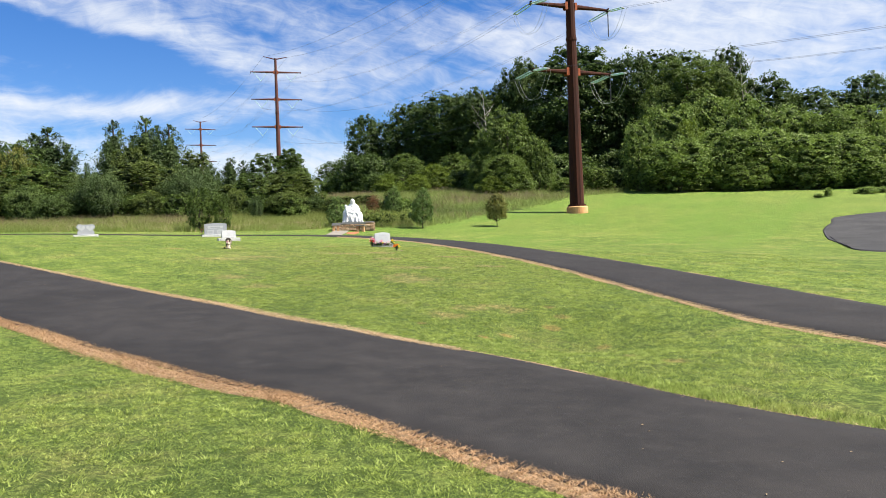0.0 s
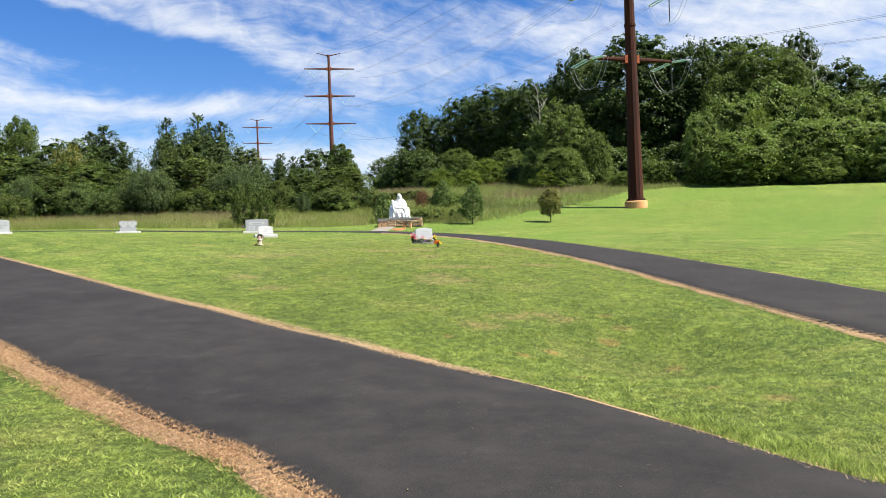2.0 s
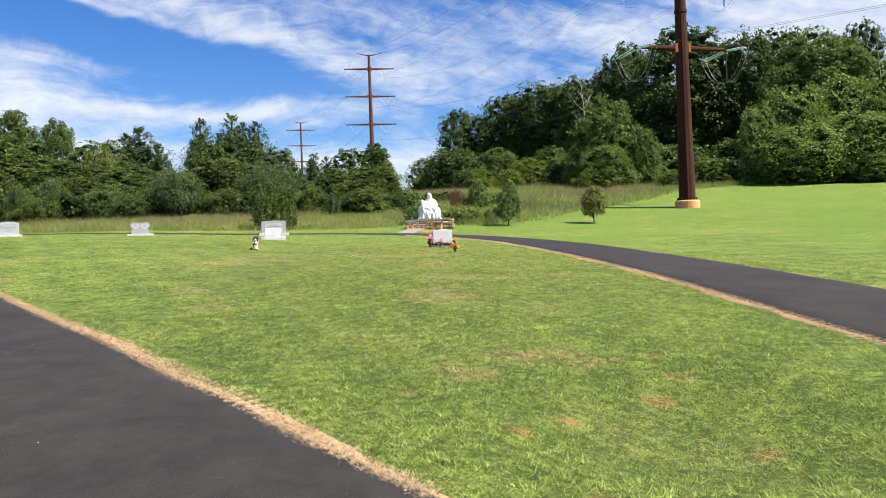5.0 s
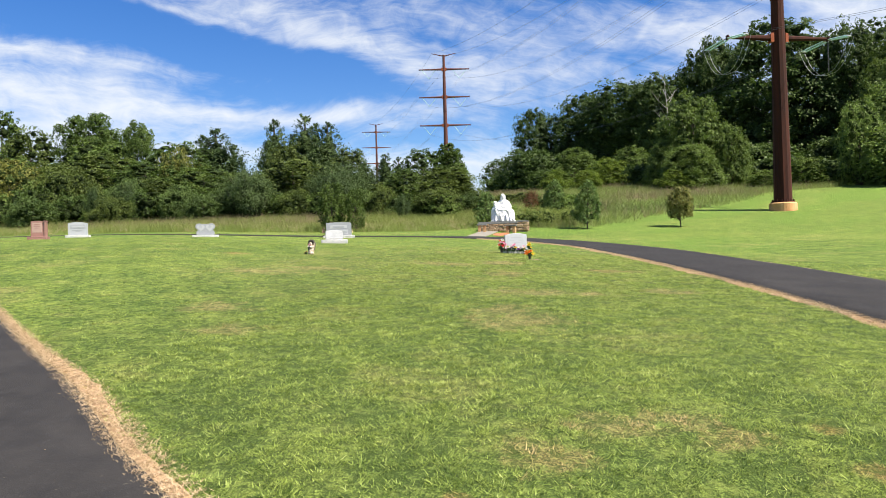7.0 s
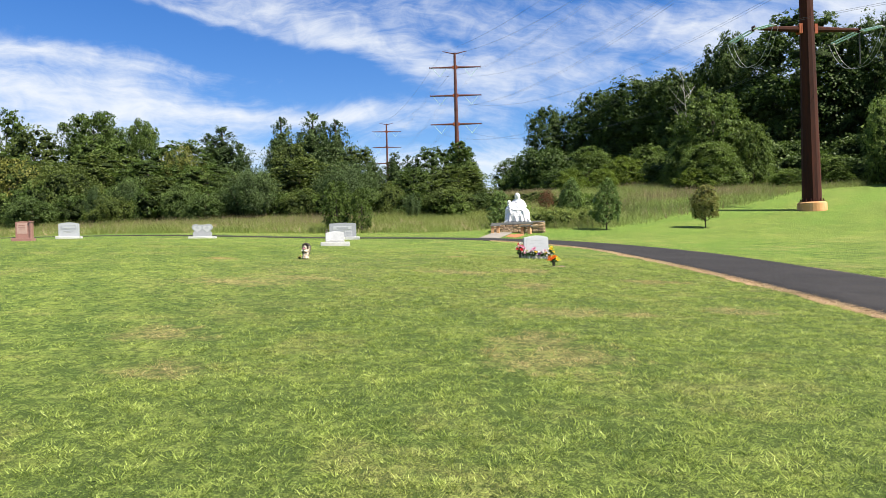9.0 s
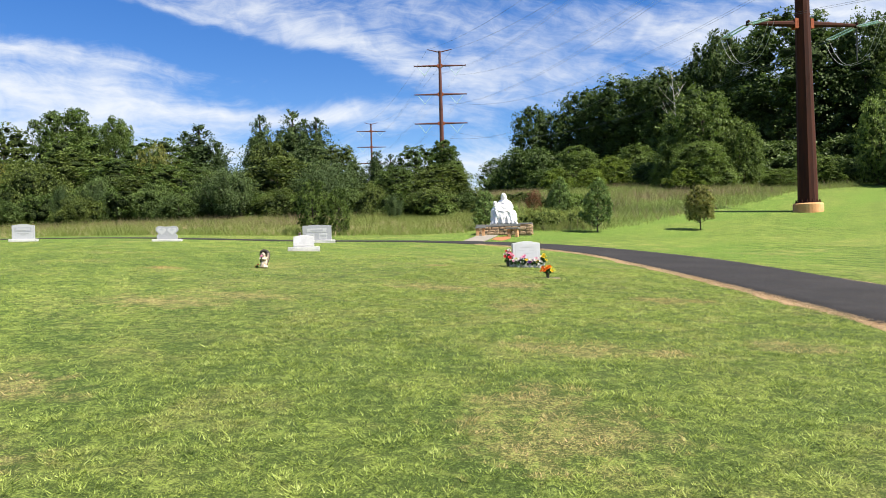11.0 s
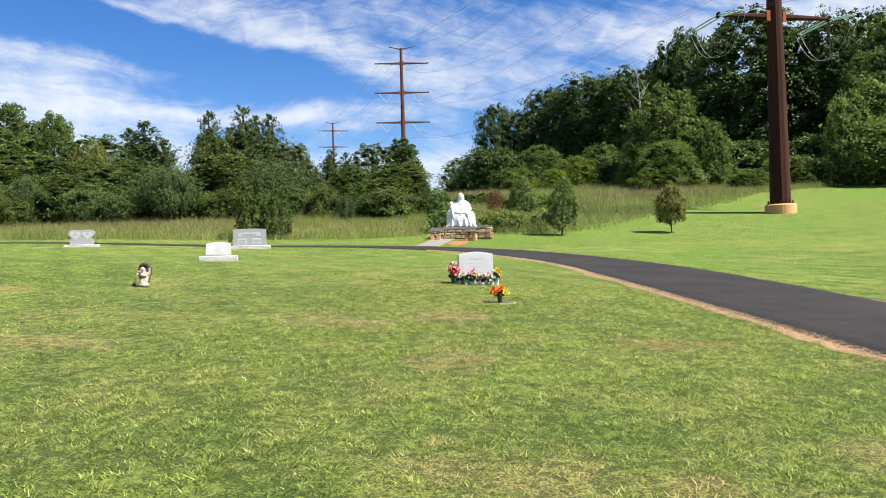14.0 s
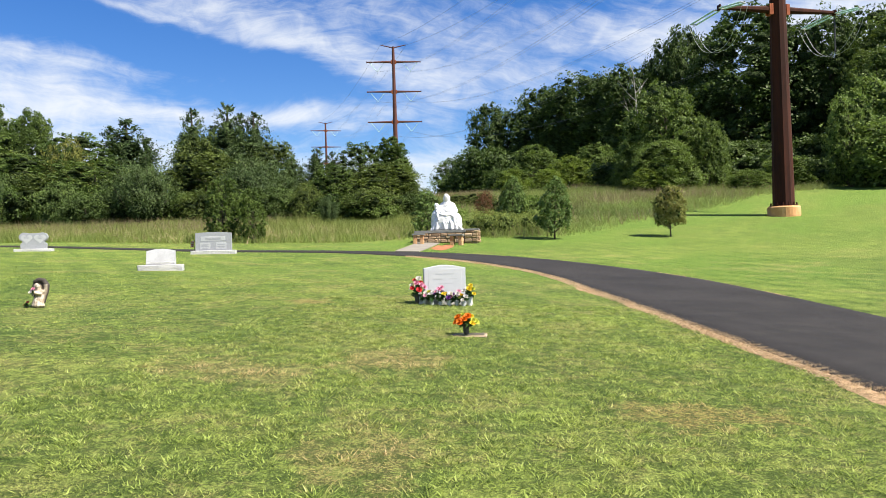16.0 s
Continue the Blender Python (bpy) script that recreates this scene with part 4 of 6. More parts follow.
def broadleaf(name, seed, tall, wide, low, clumps, per, leaf, mat, label, category="tree", trunk_r=None, lobes=0.24, conic=0.0, flatness=1.0, gaps=0.15, bark=None, core=0.50):
    """A tapered trunk with limbs; a crown of leafy clumps of uneven size, with gaps."""
    rng = np.random.default_rng(seed)
    ob = thing(name, Matrix.Translation((0, 0, 0)), label, category)
    r0 = trunk_r or tall * 0.016 + 0.05
    bm = bmesh.new()
    sway = rng.normal(size=(2,)) * wide * 0.05
    top = Vector((sway[0], sway[1], tall * 0.86))
    stem = [Vector((0, 0, -0.3)), Vector((sway[0] * 0.2, sway[1] * 0.2, tall * 0.12)), Vector((sway[0] * 0.8, sway[1] * 0.5, tall * 0.4)), Vector((sway[0], sway[1], tall * 0.65)), top]
    tube(bm, stem, [r0 * 1.35, r0, r0 * 0.75, r0 * 0.45, r0 * 0.1], 8)
    cs = []
    for i in range(clumps):
        u = (i + rng.random()) / clumps
        z = low + (1 - low) * u
        # half width of the crown at this height
        prof = (1 - conic) * math.sqrt(max(0.02, 1 - (2 * min(1.0, max(0.0, (u * 0.93 + 0.04))) - 1) ** 2)) ** 0.8 + conic * (1 - u) ** 0.75
        a = i * 2.39996 + rng.random() * 0.9
        swell = 1 + 0.42 * noise.noise((math.cos(a) * 1.3, math.sin(a) * 1.3, u * 4.2 + seed))
        rad = wide / 2 * prof * swell * (0.55 + 0.45 * math.sqrt(rng.random())) * (1 - lobes * 0.5)
        cs.append((np.array([sway[0] * z + rad * math.cos(a), sway[1] * z + rad * math.sin(a), tall * z * 0.95]), wide * lobes * (0.65 + 0.6 * rng.random()) * (0.55 + 0.45 * prof)))
    # brought to the height and width asked for
    fz = tall / max(c[2] + 0.72 * r * flatness for c, r in cs)
    fw = wide / 2 / np.percentile([math.hypot(c[0], c[1]) + 0.8 * r for c, r in cs], 92)
    cs = [(c * np.array([fw, fw, fz]), r * (fw + fz) / 2) for c, r in cs]
    for c, r in cs[::3]:
        z0 = max(tall * low * 0.6, c[2] - wide * 0.3)
        f = min(0.99, z0 / (tall * 0.86))
        p0 = Vector((sway[0] * f, sway[1] * f, z0))
        end = Vector(c)
        tube(bm, [p0, p0.lerp(end, 0.5) + Vector((0, 0, -0.03 * wide)), end], [r0 * 0.42 * (1.1 - f), r0 * 0.24 * (1.1 - f), r0 * 0.06], 4, False)
    part("trunk", bm, bark or M_BARK, ob)
    # sprigs stand out from the clumps; each is a tilted tuft of leaves
    each = 22
    C, R = np.array([c for c, r in cs]), np.array([r for c, r in cs])
    M, D, RR = [], [], []
    for c, r in cs:
        n = max(4, int(per * 3.1 / each * (0.6 + 0.8 * rng.random()) * (r / R.mean()) ** 1.6))
        d = ball(rng, n)
        d = d[noise_gate(d, rng, gaps) & (d[:, 2] > -0.72)]
        M.append(c + d * (r * (0.58 + 0.62 * rng.random(len(d)) ** 1.2))[:, None] * np.array([1, 1, 0.95 * flatness]))
        D.append(d)
        RR.append(np.full(len(d), r))
    M, D, RR = np.concatenate(M), np.concatenate(D), np.concatenate(RR)
    # those buried in other clumps are left out
    deep = (np.linalg.norm((M[:, None] - C) / np.array([1, 1, 0.95 * flatness]), axis=2) / R).min(1)
    seen = deep > 0.57 + 0.12 * rng.random(len(M))
    M, D, RR = M[seen], D[seen], RR[seen]
    m = len(M)
    face = D * 0.95 + np.array([0, 0, 0.42]) + rng.normal(size=D.shape) * 0.32
    face /= np.linalg.norm(face, axis=1)[:, None]
    reach = RR * (0.28 + 0.26 * rng.random(m))
    q = rng.normal(size=(m, each, 3)) * 0.62
    q -= (q * face[:, None]).sum(2)[..., None] * face[:, None] * 0.72
    q[..., 2] -= 0.16 * (q ** 2).sum(2)
    pos = [(M[:, None] + q * reach[:, None, None]).reshape(-1, 3)]
    nrm = [(face[:, None] + rng.normal(size=q.shape) * 0.65).reshape(-1, 3)]
    size = [leaf * 0.60 * (0.6 + 0.8 * rng.random(m * each))]
    v, f = leaf_cards(np.concatenate(pos), np.concatenate(nrm), np.concatenate(size), rng, 0.9, None, 3)
    keep = v[:, 2].reshape(-1, 3).min(1) > 0.02
    v = v.reshape(-1, 3, 3)[keep].reshape(-1, 3)
    part("crown", mesh_np("crown", v, np.arange(len(v)).reshape(-1, 3), [mat]), mat, ob)
    # dark lumps behind the leaves give the crown its inner shade
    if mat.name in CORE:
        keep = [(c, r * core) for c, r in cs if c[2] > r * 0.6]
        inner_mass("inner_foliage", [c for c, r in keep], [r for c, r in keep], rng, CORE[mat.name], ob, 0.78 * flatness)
    return ob


def unit_ball():
    bm = bmesh.new()
    bmesh.ops.create_icosphere(bm, subdivisions=1, radius=1.0)
    v = np.array([x.co[:] for x in bm.verts])
    f = np.array([[q.index for q in p.verts] for p in bm.faces])
    bm.free()
    return v, f


BALL_V, BALL_F = unit_ball()


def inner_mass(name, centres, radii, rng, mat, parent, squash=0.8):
    """Uneven dark lumps, one for each clump, for inner leaves and their shade."""
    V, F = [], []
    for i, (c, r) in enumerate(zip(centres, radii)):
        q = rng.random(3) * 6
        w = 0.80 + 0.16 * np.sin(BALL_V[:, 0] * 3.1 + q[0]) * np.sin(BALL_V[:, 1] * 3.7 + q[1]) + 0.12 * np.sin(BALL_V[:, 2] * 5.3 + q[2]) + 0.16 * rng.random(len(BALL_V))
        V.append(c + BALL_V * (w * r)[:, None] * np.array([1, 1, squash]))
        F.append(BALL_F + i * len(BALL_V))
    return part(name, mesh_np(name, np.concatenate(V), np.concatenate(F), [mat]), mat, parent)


def noise_gate(d, rng, gaps):
    """Drops leaves in a few directions, so that a clump has holes."""
    hole = ball(rng, 3)
    return (d @ hole.T).max(1) < 1 - gaps * rng.random()


def cedar(name, seed, tall, wide, rows, per, leaf, mat, label, leaders=5):
    """Several upright leaders of feathery upswept sprays round one trunk, open at the rim."""
    rng = np.random.default_rng(seed)
    ob = thing(name, Matrix.Translation((0, 0, 0)), label, "tree")
    bm = bmesh.new()
    tube(bm, [(0, 0, -0.3), (0, 0, tall * 0.5), (0.05, 0.03, tall * 0.97)], [tall * 0.022, tall * 0.014, 0.02], 7)
    pos, nrm, size, axes, cores = [], [], [], [], []
    heads = [(np.zeros(2), 1.0, 0.72)]
    for k in range(leaders):
        a = 2.39996 * k + rng.random()
        heads.append((np.array([math.cos(a), math.sin(a)]) * wide * (0.12 + 0.14 * rng.random()), 0.66 + 0.28 * rng.random(), 0.52))
    for off, high, fat in heads:
        h = tall * high
        for i in range(rows):
            u = (i + rng.random()) / rows
            prof = min(1.0, (1 - u) ** 0.75 * 1.15) * (0.55 + 0.6 * rng.random()) + 0.07
            a = i * 2.39996 + rng.random()
            reach = wide * 0.5 * fat * prof * (1.15 if u < 0.5 else 1.0)
            d0 = np.array([math.cos(a), math.sin(a), 0.0])
            c0 = np.array([off[0] * min(1, 0.3 + u), off[1] * min(1, 0.3 + u), h * (0.03 + 0.92 * u)])
            lift = 0.45 + 0.8 * rng.random()
            if i % 6 == 0:
                end = c0 + d0 * reach + np.array([0, 0, reach * lift])
                tube(bm, [tuple(c0), tuple(c0 + d0 * reach * 0.5 + np.array([0, 0, reach * lift * 0.3])), tuple(end)], [0.04, 0.025, 0.008], 4, False)
            if i % 5 == 0 and u < 0.9:
                cores.append((c0, reach * 0.62 + 0.05))
            n = int(per * 1.7 * (0.35 + prof))
            t = 0.35 + 0.75 * rng.random(n) ** 0.7
            p = c0 + np.outer(t, d0 * reach) + np.outer(t ** 1.6, [0, 0, reach * lift + tall * 0.02])
            p += rng.normal(size=(n, 3)) * np.array([1, 1, 1.3]) * (0.03 + 0.10 * reach)
            pos.append(p)
            nrm.append(rng.normal(size=(n, 3)) * 0.5 + d0 * 0.8 + np.array([0, 0, 0.2]))
            axes.append(rng.normal(size=(n, 3)) * 0.35 + d0 * 0.5 + np.array([0, 0, 0.9]))
            size.append(leaf * (0.6 + 0.8 * rng.random(n)))
    part("trunk", bm, M_BARK, ob)
    v, f = leaf_cards(np.concatenate(pos), np.concatenate(nrm), np.concatenate(size), rng, 0.34, np.concatenate(axes), 3)
    keep = v[:, 2].reshape(-1, 3).min(1) > 0.02
    v = v.reshape(-1, 3, 3)[keep].reshape(-1, 3)
    part("crown", mesh_np("crown", v, np.arange(len(v)).reshape(-1, 3), [mat]), mat, ob)
    # dark lumps along the leaders, coloured as shade within the sprays
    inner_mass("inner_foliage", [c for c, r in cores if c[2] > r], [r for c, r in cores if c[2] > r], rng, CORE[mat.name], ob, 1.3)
    return ob


def kinds(srcs, spots, tall0, wide0, label="", group=""):
    for k, s in enumerate(srcs):
        # a copy carries only the pose given, so the kinds stay unscaled until the last
        mine = spots[k::len(srcs)]
        for x, y, h, w in mine[1:]:
            m = pose(x, y, float(height(x, y)) - 0.05, 0, 0, (x * 37 + y * 91) % 360) @ Matrix.Diagonal((w / wide0, w / wide0, h / tall0, 1))
            tagged(copy_thing(s, m), label, "", group)
        x, y, h, w = mine[0]
        s.matrix_basis = pose(x, y, float(height(x, y)) - 0.05, 0, 0, (x * 37 + y * 91) % 360) @ Matrix.Diagonal((w / wide0, w / wide0, h / tall0, 1))
        tagged(s, label, "", group)


woods = [broadleaf("woodland_tree", 11 + k, 20, 11, 0.10, 108, 98, 0.41, M_OAK, "", trunk_r=0.34, lobes=0.18, gaps=0.2) for k in range(4)]
kinds(woods, [(-21.6, 150, 8.8, 7), (-13.9, 140, 15.9, 7.4), (-6.8, 138, 16.8, 10.6), (1.8, 133, 16.9, 12.5), (14.8, 125, 21.3, 7), (22, 120, 22.4, 15.5), (19.2, 129, 21.2, 11.2), (26.5, 118, 20.6, 10.8), (30.2, 116, 20.7, 8.1), (35.1, 119, 21.6, 11), (44.1, 117, 21.8, 7.8), (49.3, 114, 17, 10.5), (56.7, 112, 14.6, 10.3), (63.2, 110, 16.6, 9.2), (53.9, 115, 14.7, 9.6), (63.2, 117, 15, 8.8), (71, 112, 15.7, 11.3), (77.7, 112, 14.7, 13.2), (6.2, 130, 15.6, 9.1), (10.3, 127, 17.1, 7.1), (-10.6, 139, 14.2, 7.6), (-2.6, 136, 16.4, 8.3), (8.2, 126, 16.5, 9.1), (12, 126, 20, 6.2), (4, 131, 16.3, 9.6)],
      20, 11, "tall dark green oak at the edge of the wood", "oaks of the wood")
kinds([broadleaf("woodland_tree", 31, 20, 11, 0.08, 50, 30, 0.74, M_OAK, "", trunk_r=0.3, lobes=0.24, gaps=0.2)],
      [(-4, 146, 12, 13), (5, 141, 14, 13), (14, 136, 16, 13), (24, 134, 17, 14), (34, 132, 17, 14), (44, 130, 16, 14), (54, 128, 13, 14), (66, 128, 13, 14), (82, 118, 13, 14), (-16, 154, 9, 12)],
      20, 11, "dark oak standing deeper in the wood", "oaks of the wood")
pale = [broadleaf("woodland_tree", 36, 18, 9, 0.10, 120, 135, 0.34, M_PALEOAK, "", trunk_r=0.3, lobes=0.17, gaps=0.25)]
kinds(pale, [(37.2, 112, 19.7, 12.5), (40.7, 111, 18, 8.6), (32.1, 108, 15, 7.5)], 18, 9, "tall tree with paler olive leaves in the wood", "oaks of the wood")
dusk = [broadleaf("woodland_tree", 38, 6, 8, 0.02, 54, 110, 0.36, M_OAK, "", lobes=0.22, gaps=0.2)]
kinds(dusk, [(-13.9, 132, 7.9, 11), (-9.5, 122, 3.7, 8), (4.1, 104, 2.9, 6.5), (-17.7, 135, 5.4, 7.9), (22.3, 100, 2.3, 6.6), (12, 112, 4.5, 9), (19, 110, 5, 9), (26, 108, 5.5, 9)], 6, 8, "low dark undergrowth tree below the oaks", "oaks of the wood")
kinds([broadleaf("woodland_tree", 39, 3.4, 6, 0.0, 40, 44, 0.42, M_OAK, "", lobes=0.22, gaps=0.15, core=0.7)],
      [(x, 104 - 0.03 * (x - 30) + 1.5 * math.sin(x), 3.2 + 0.7 * math.sin(x * 1.7), 7.5) for x in range(14, 80, 5)], 3.4, 6, "dense dark undergrowth at the foot of the wood", "oaks of the wood")
edge = [broadleaf("edge_tree", 41 + k, 9, 8, 0.03, 92, 108, 0.31, M_EDGELEAF, "", lobes=0.18, gaps=0.3) for k in range(3)]
kinds(edge, [(25.7, 97, 9.1, 4.9), (29.8, 94, 6.8, 9.5), (35.5, 95, 7.6, 8.7), (40.5, 95, 7.7, 8.7), (44.7, 94, 7, 9.5), (49.7, 94, 7.1, 9.5), (54.8, 94, 6.6, 9.5), (60.1, 94, 7, 10.3), (31.9, 104, 11.4, 9.6), (37.4, 106, 13.5, 10.6), (42.1, 105, 12.8, 9.7), (46.3, 103, 10.9, 9.5), (51.7, 103, 10.6, 9.5), (56.9, 102, 11.1, 9.4), (63.6, 103, 10.7, 9.5), (37, 92.5, 3.2, 6), (46, 92, 3, 6), (52, 92, 3, 6)],
      9, 8, "bright green broadleaf tree at the wood's edge", "trees along the wood's edge")
shade = [broadleaf("edge_tree", 45 + k, 9, 8, 0.06, 90, 125, 0.28, M_LIGHTLEAF, "", lobes=0.16, gaps=0.35, conic=0.35) for k in range(2)]
kinds(shade, [(8.9, 101, 11.3, 8.9), (8.7, 96, 5.1, 6.8), (12.9, 99, 7.3, 4.5), (-5.8, 116, 6.1, 7.5), (2.4, 113, 5.5, 6.7), (19.6, 97, 3.2, 5.4), (15.9, 95, 2, 4.6), (5.2, 100, 3.2, 5), (13, 100.5, 7, 4.2), (5.6, 99.5, 5.6, 5)], 9, 8, "mid-green broadleaf tree before the dark oaks", "trees along the wood's edge")
lime = [broadleaf("edge_tree", 51, 6, 6, 0.02, 40, 150, 0.26, M_LIME, "", lobes=0.23, gaps=0.3)]
kinds(lime, [(-0.6, 109, 4, 5.5), (-3.5, 105, 2.7, 4), (6.6, 94, 2.3, 4.1), (32.2, 98, 9, 5.1), (-7.7, 110, 3.1, 4.3)],
      6, 6, "yellow-green young tree before the dark wood", "trees along the wood's edge")
left = [broadleaf("hedgerow_tree", 61 + k, 9, 6, 0.03, 76, 88, 0.27, (M_SHRUB, M_HEDGE)[k], "", lobes=0.19, gaps=0.3) for k in range(2)]
kinds(left, [(-86.8, 100, 15.6, 8), (-76.5, 95, 12, 8.9), (-49.2, 86, 8.5, 8.1), (-27.6, 86, 6.5, 5.1), (-39.6, 76, 5, 6.9), (-33.6, 82, 7.3, 5), (-20.3, 88, 5.9, 5), (-15.3, 78, 3.8, 7), (-63.2, 92, 9.6, 10), (-42.6, 72, 4.3, 5.8), (-19.1, 76, 4, 4), (-90.7, 96, 12.3, 13.8), (-72.8, 74, 6.6, 11.2), (-31, 79, 5.5, 7.5), (-70, 84, 8, 11.2), (-55, 82, 7, 10), (-47, 78, 6, 8.8), (-60, 78, 6.5, 8.8)], 9, 6, "mid-green broadleaf tree in the hedgerow", "hedgerow trees")
thick = [broadleaf("hedgerow_tree", 75, 6, 7, 0.02, 46, 46, 0.40, M_HEDGE, "", lobes=0.20, gaps=0.2, core=0.66)]
kinds(thick, [(-85, 83.2, 7.7, 7.3), (-79.9, 83.4, 7.1, 7.2), (-72.5, 81.3, 6.2, 6.9), (-70.6, 84.3, 7.3, 7.1), (-63.5, 81.9, 6.5, 6.8), (-59.6, 82.9, 4.8, 6.8), (-55, 82.9, 4.9, 6.7), (-49.6, 81.6, 5, 6.5), (-47.1, 84.5, 4.9, 6.6), (-42.5, 84, 4.8, 6.5), (-36.9, 81.3, 4.3, 6.2), (-33.9, 83.4, 4, 6.3), (-29, 81.1, 4.6, 6), (-25.9, 82.9, 2.4, 6.1), (-22.7, 84.5, 2.4, 6.2), (-19, 84.7, 2.3, 6.1)], 6, 7, "dense green thicket tree behind the hedgerow's front", "hedgerow trees")
kinds([broadleaf("hedgerow_tree", 77, 3, 5, 0.0, 44, 84, 0.25, M_SHRUB, "", lobes=0.22, gaps=0.25, core=0.6)], [(-69.2, 71.4, 4.5, 5.3), (-64.9, 71.8, 4.3, 5.3), (-57.9, 69.3, 3.4, 5), (-54, 69.7, 4.2, 4.9), (-50.4, 70.3, 3, 4.9), (-46, 69.9, 3.2, 4.8), (-42.2, 70.2, 3.2, 4.8), (-38.7, 70.8, 3.2, 4.7), (-35.5, 71.7, 2.8, 4.8), (-31.8, 71.8, 2.5, 4.7), (-28.2, 72, 2.2, 4.6), (-23.7, 69.5, 2.3, 4.4), (-21.2, 71.9, 1.9, 4.5), (-17.5, 70.7, 1.8, 4.4), (-14, 69.6, 2, 4.2)], 3, 5, "low leafy bramble bush along the hedgerow", "hedgerow trees")
airy = [broadleaf("hedgerow_tree", 67 + k, 12, 7, 0.24, 56, 300, 0.26, M_SHRUB, "", trunk_r=0.2, lobes=0.17, gaps=0.3, core=0.5) for k in range(2)]
kinds(airy, [(-69.3, 97, 13.9, 8.4), (-59.4, 94, 11.9, 4.6), (-64.5, 93, 10.2, 6)], 12, 7, "tall open-crowned locust tree in the hedgerow", "hedgerow trees")
short = [broadleaf("hedgerow_tree", 65 + k, 4.6, 6, 0.03, 48, 170, 0.225, (M_HEDGE, M_OAK)[k], "", lobes=0.21, gaps=0.3, flatness=(1.0, 0.6)[k]) for k in range(2)]
kinds(short, [(-52.6, 72, 5.8, 6.9), (-44.2, 70, 4.3, 4.1), (-43.5, 67, 2.6, 3.8), (-38.3, 70, 3.4, 3.9), (-19.1, 70, 2.6, 2.4), (-34.9, 68, 2.5, 3.6), (-27.1, 70, 2.4, 3.6), (-21.5, 71, 2.4, 3.6), (-14.2, 70, 2.3, 4.1), (-12.3, 72, 1.7, 3), (-60, 68, 4.4, 6), (-51.5, 67, 3, 4.5)], 4.6, 6, "low spreading broadleaf tree in the hedgerow", "hedgerow trees")
kinds([broadleaf("hedgerow_tree", 71, 6, 7, 0.02, 44, 160, 0.24, M_YELLOWING, "", lobes=0.22, gaps=0.3)], [(-58.9, 72, 7, 7.1), (-45.3, 80, 7.6, 4.1), (-77.8, 75, 7.5, 7.8)], 6, 7, "yellowing broadleaf tree in the hedgerow", "hedgerow trees")
vine = broadleaf("hedgerow_tree", 73, 7, 3.6, 0.02, 84, 120, 0.22, M_SHRUB, "", lobes=0.17, gaps=0.25, conic=0.5)
kinds([vine], [(-18.2, 92, 6.6, 4.2), (-17, 90, 4.2, 3.7), (-15.5, 84, 4.3, 2.6)], 7, 3.6, "vine-grown column of a tree in the hedgerow", "hedgerow trees")
cedars = [cedar("cedar_tree", 81 + k, 9, 4, 56, 42, 0.172, M_CEDAR, "", (2, 1)[k]) for k in range(2)]
kinds(cedars, [(-50.7, 98, 11, 11.5), (-40.5, 94, 11.2, 8.6), (-36.6, 94, 11.5, 8.8), (-33.9, 95, 10.5, 8.6), (-23.8, 86, 5.8, 5.1), (-22.7, 87, 5.4, 4.4), (-25.5, 84, 5.1, 3.9), (-37.5, 80, 5.7, 3.1), (-25.8, 80, 4.7, 6)], 9, 4, "dark green red cedar with feathery upswept sprays", "cedars")
low_cedar = cedar("cedar_tree", 85, 4.6, 5.4, 44, 60, 0.135, M_CEDAR, "", 5)
kinds([low_cedar], [(-32.1, 70, 4.5, 6.6), (-24.1, 72, 4.8, 6.8), (-45.2, 67, 3.6, 2.2), (-16.5, 67, 2, 1.7), (-42.9, 69, 4, 3.1)], 4.6, 5.4, "low wide red cedar before the hedgerow", "cedars")

sap = broadleaf("sapling", 91, 3, 2, 0.13, 130, 62, 0.105, M_SHRUB, "", lobes=0.115, trunk_r=0.045, gaps=0.45, conic=0.25, core=0.34)
kinds([sap], [(-16.9, 52.6, 3.15, 1.75), (-15.3, 52.4, 2.7, 1.35)], 3, 2, "dark green young tree standing in grass behind a headstone", "saplings")
sap2 = broadleaf("sapling", 92, 3, 2, 0.19, 120, 60, 0.125, M_SAPLING, "", lobes=0.115, trunk_r=0.045, gaps=0.6, conic=0.55, core=0.25)
kinds([sap2], [(-1.5, 57, 3.1, 1.9), (-4.0, 62, 3.1, 1.8), (-8.0, 57.2, 2.4, 1.7)], 3, 2, "dark green young tree at the meadow's edge", "saplings")
sap3 = broadleaf("sapling", 93, 2.5, 1.9, 0.27, 105, 66, 0.105, M_RUSSET, "", lobes=0.13, trunk_r=0.040, gaps=0.4, conic=0.30, core=0.36)
kinds([sap3], [(4.3, 59, 2.7, 1.8)], 2.5, 1.9, "small russet-tinged young tree alone on the lawn", "saplings")
bush = broadleaf("bush", 94, 1.0, 2.4, 0.05, 70, 110, 0.060, M_BROOM, "", "bush", lobes=0.22, trunk_r=0.03, gaps=0.2, core=0.40)
kinds([bush], [(-4.7, 58.8, 1.35, 3.0), (-2.9, 60.5, 1.2, 2.6)], 1.0, 2.4, "low rounded green bush in tall grass", "meadow bushes")
thicket = broadleaf("bush", 97, 2.6, 3.0, 0.03, 60, 70, 0.14, M_HEDGE, "", "bush", lobes=0.2, trunk_r=0.03, gaps=0.3)
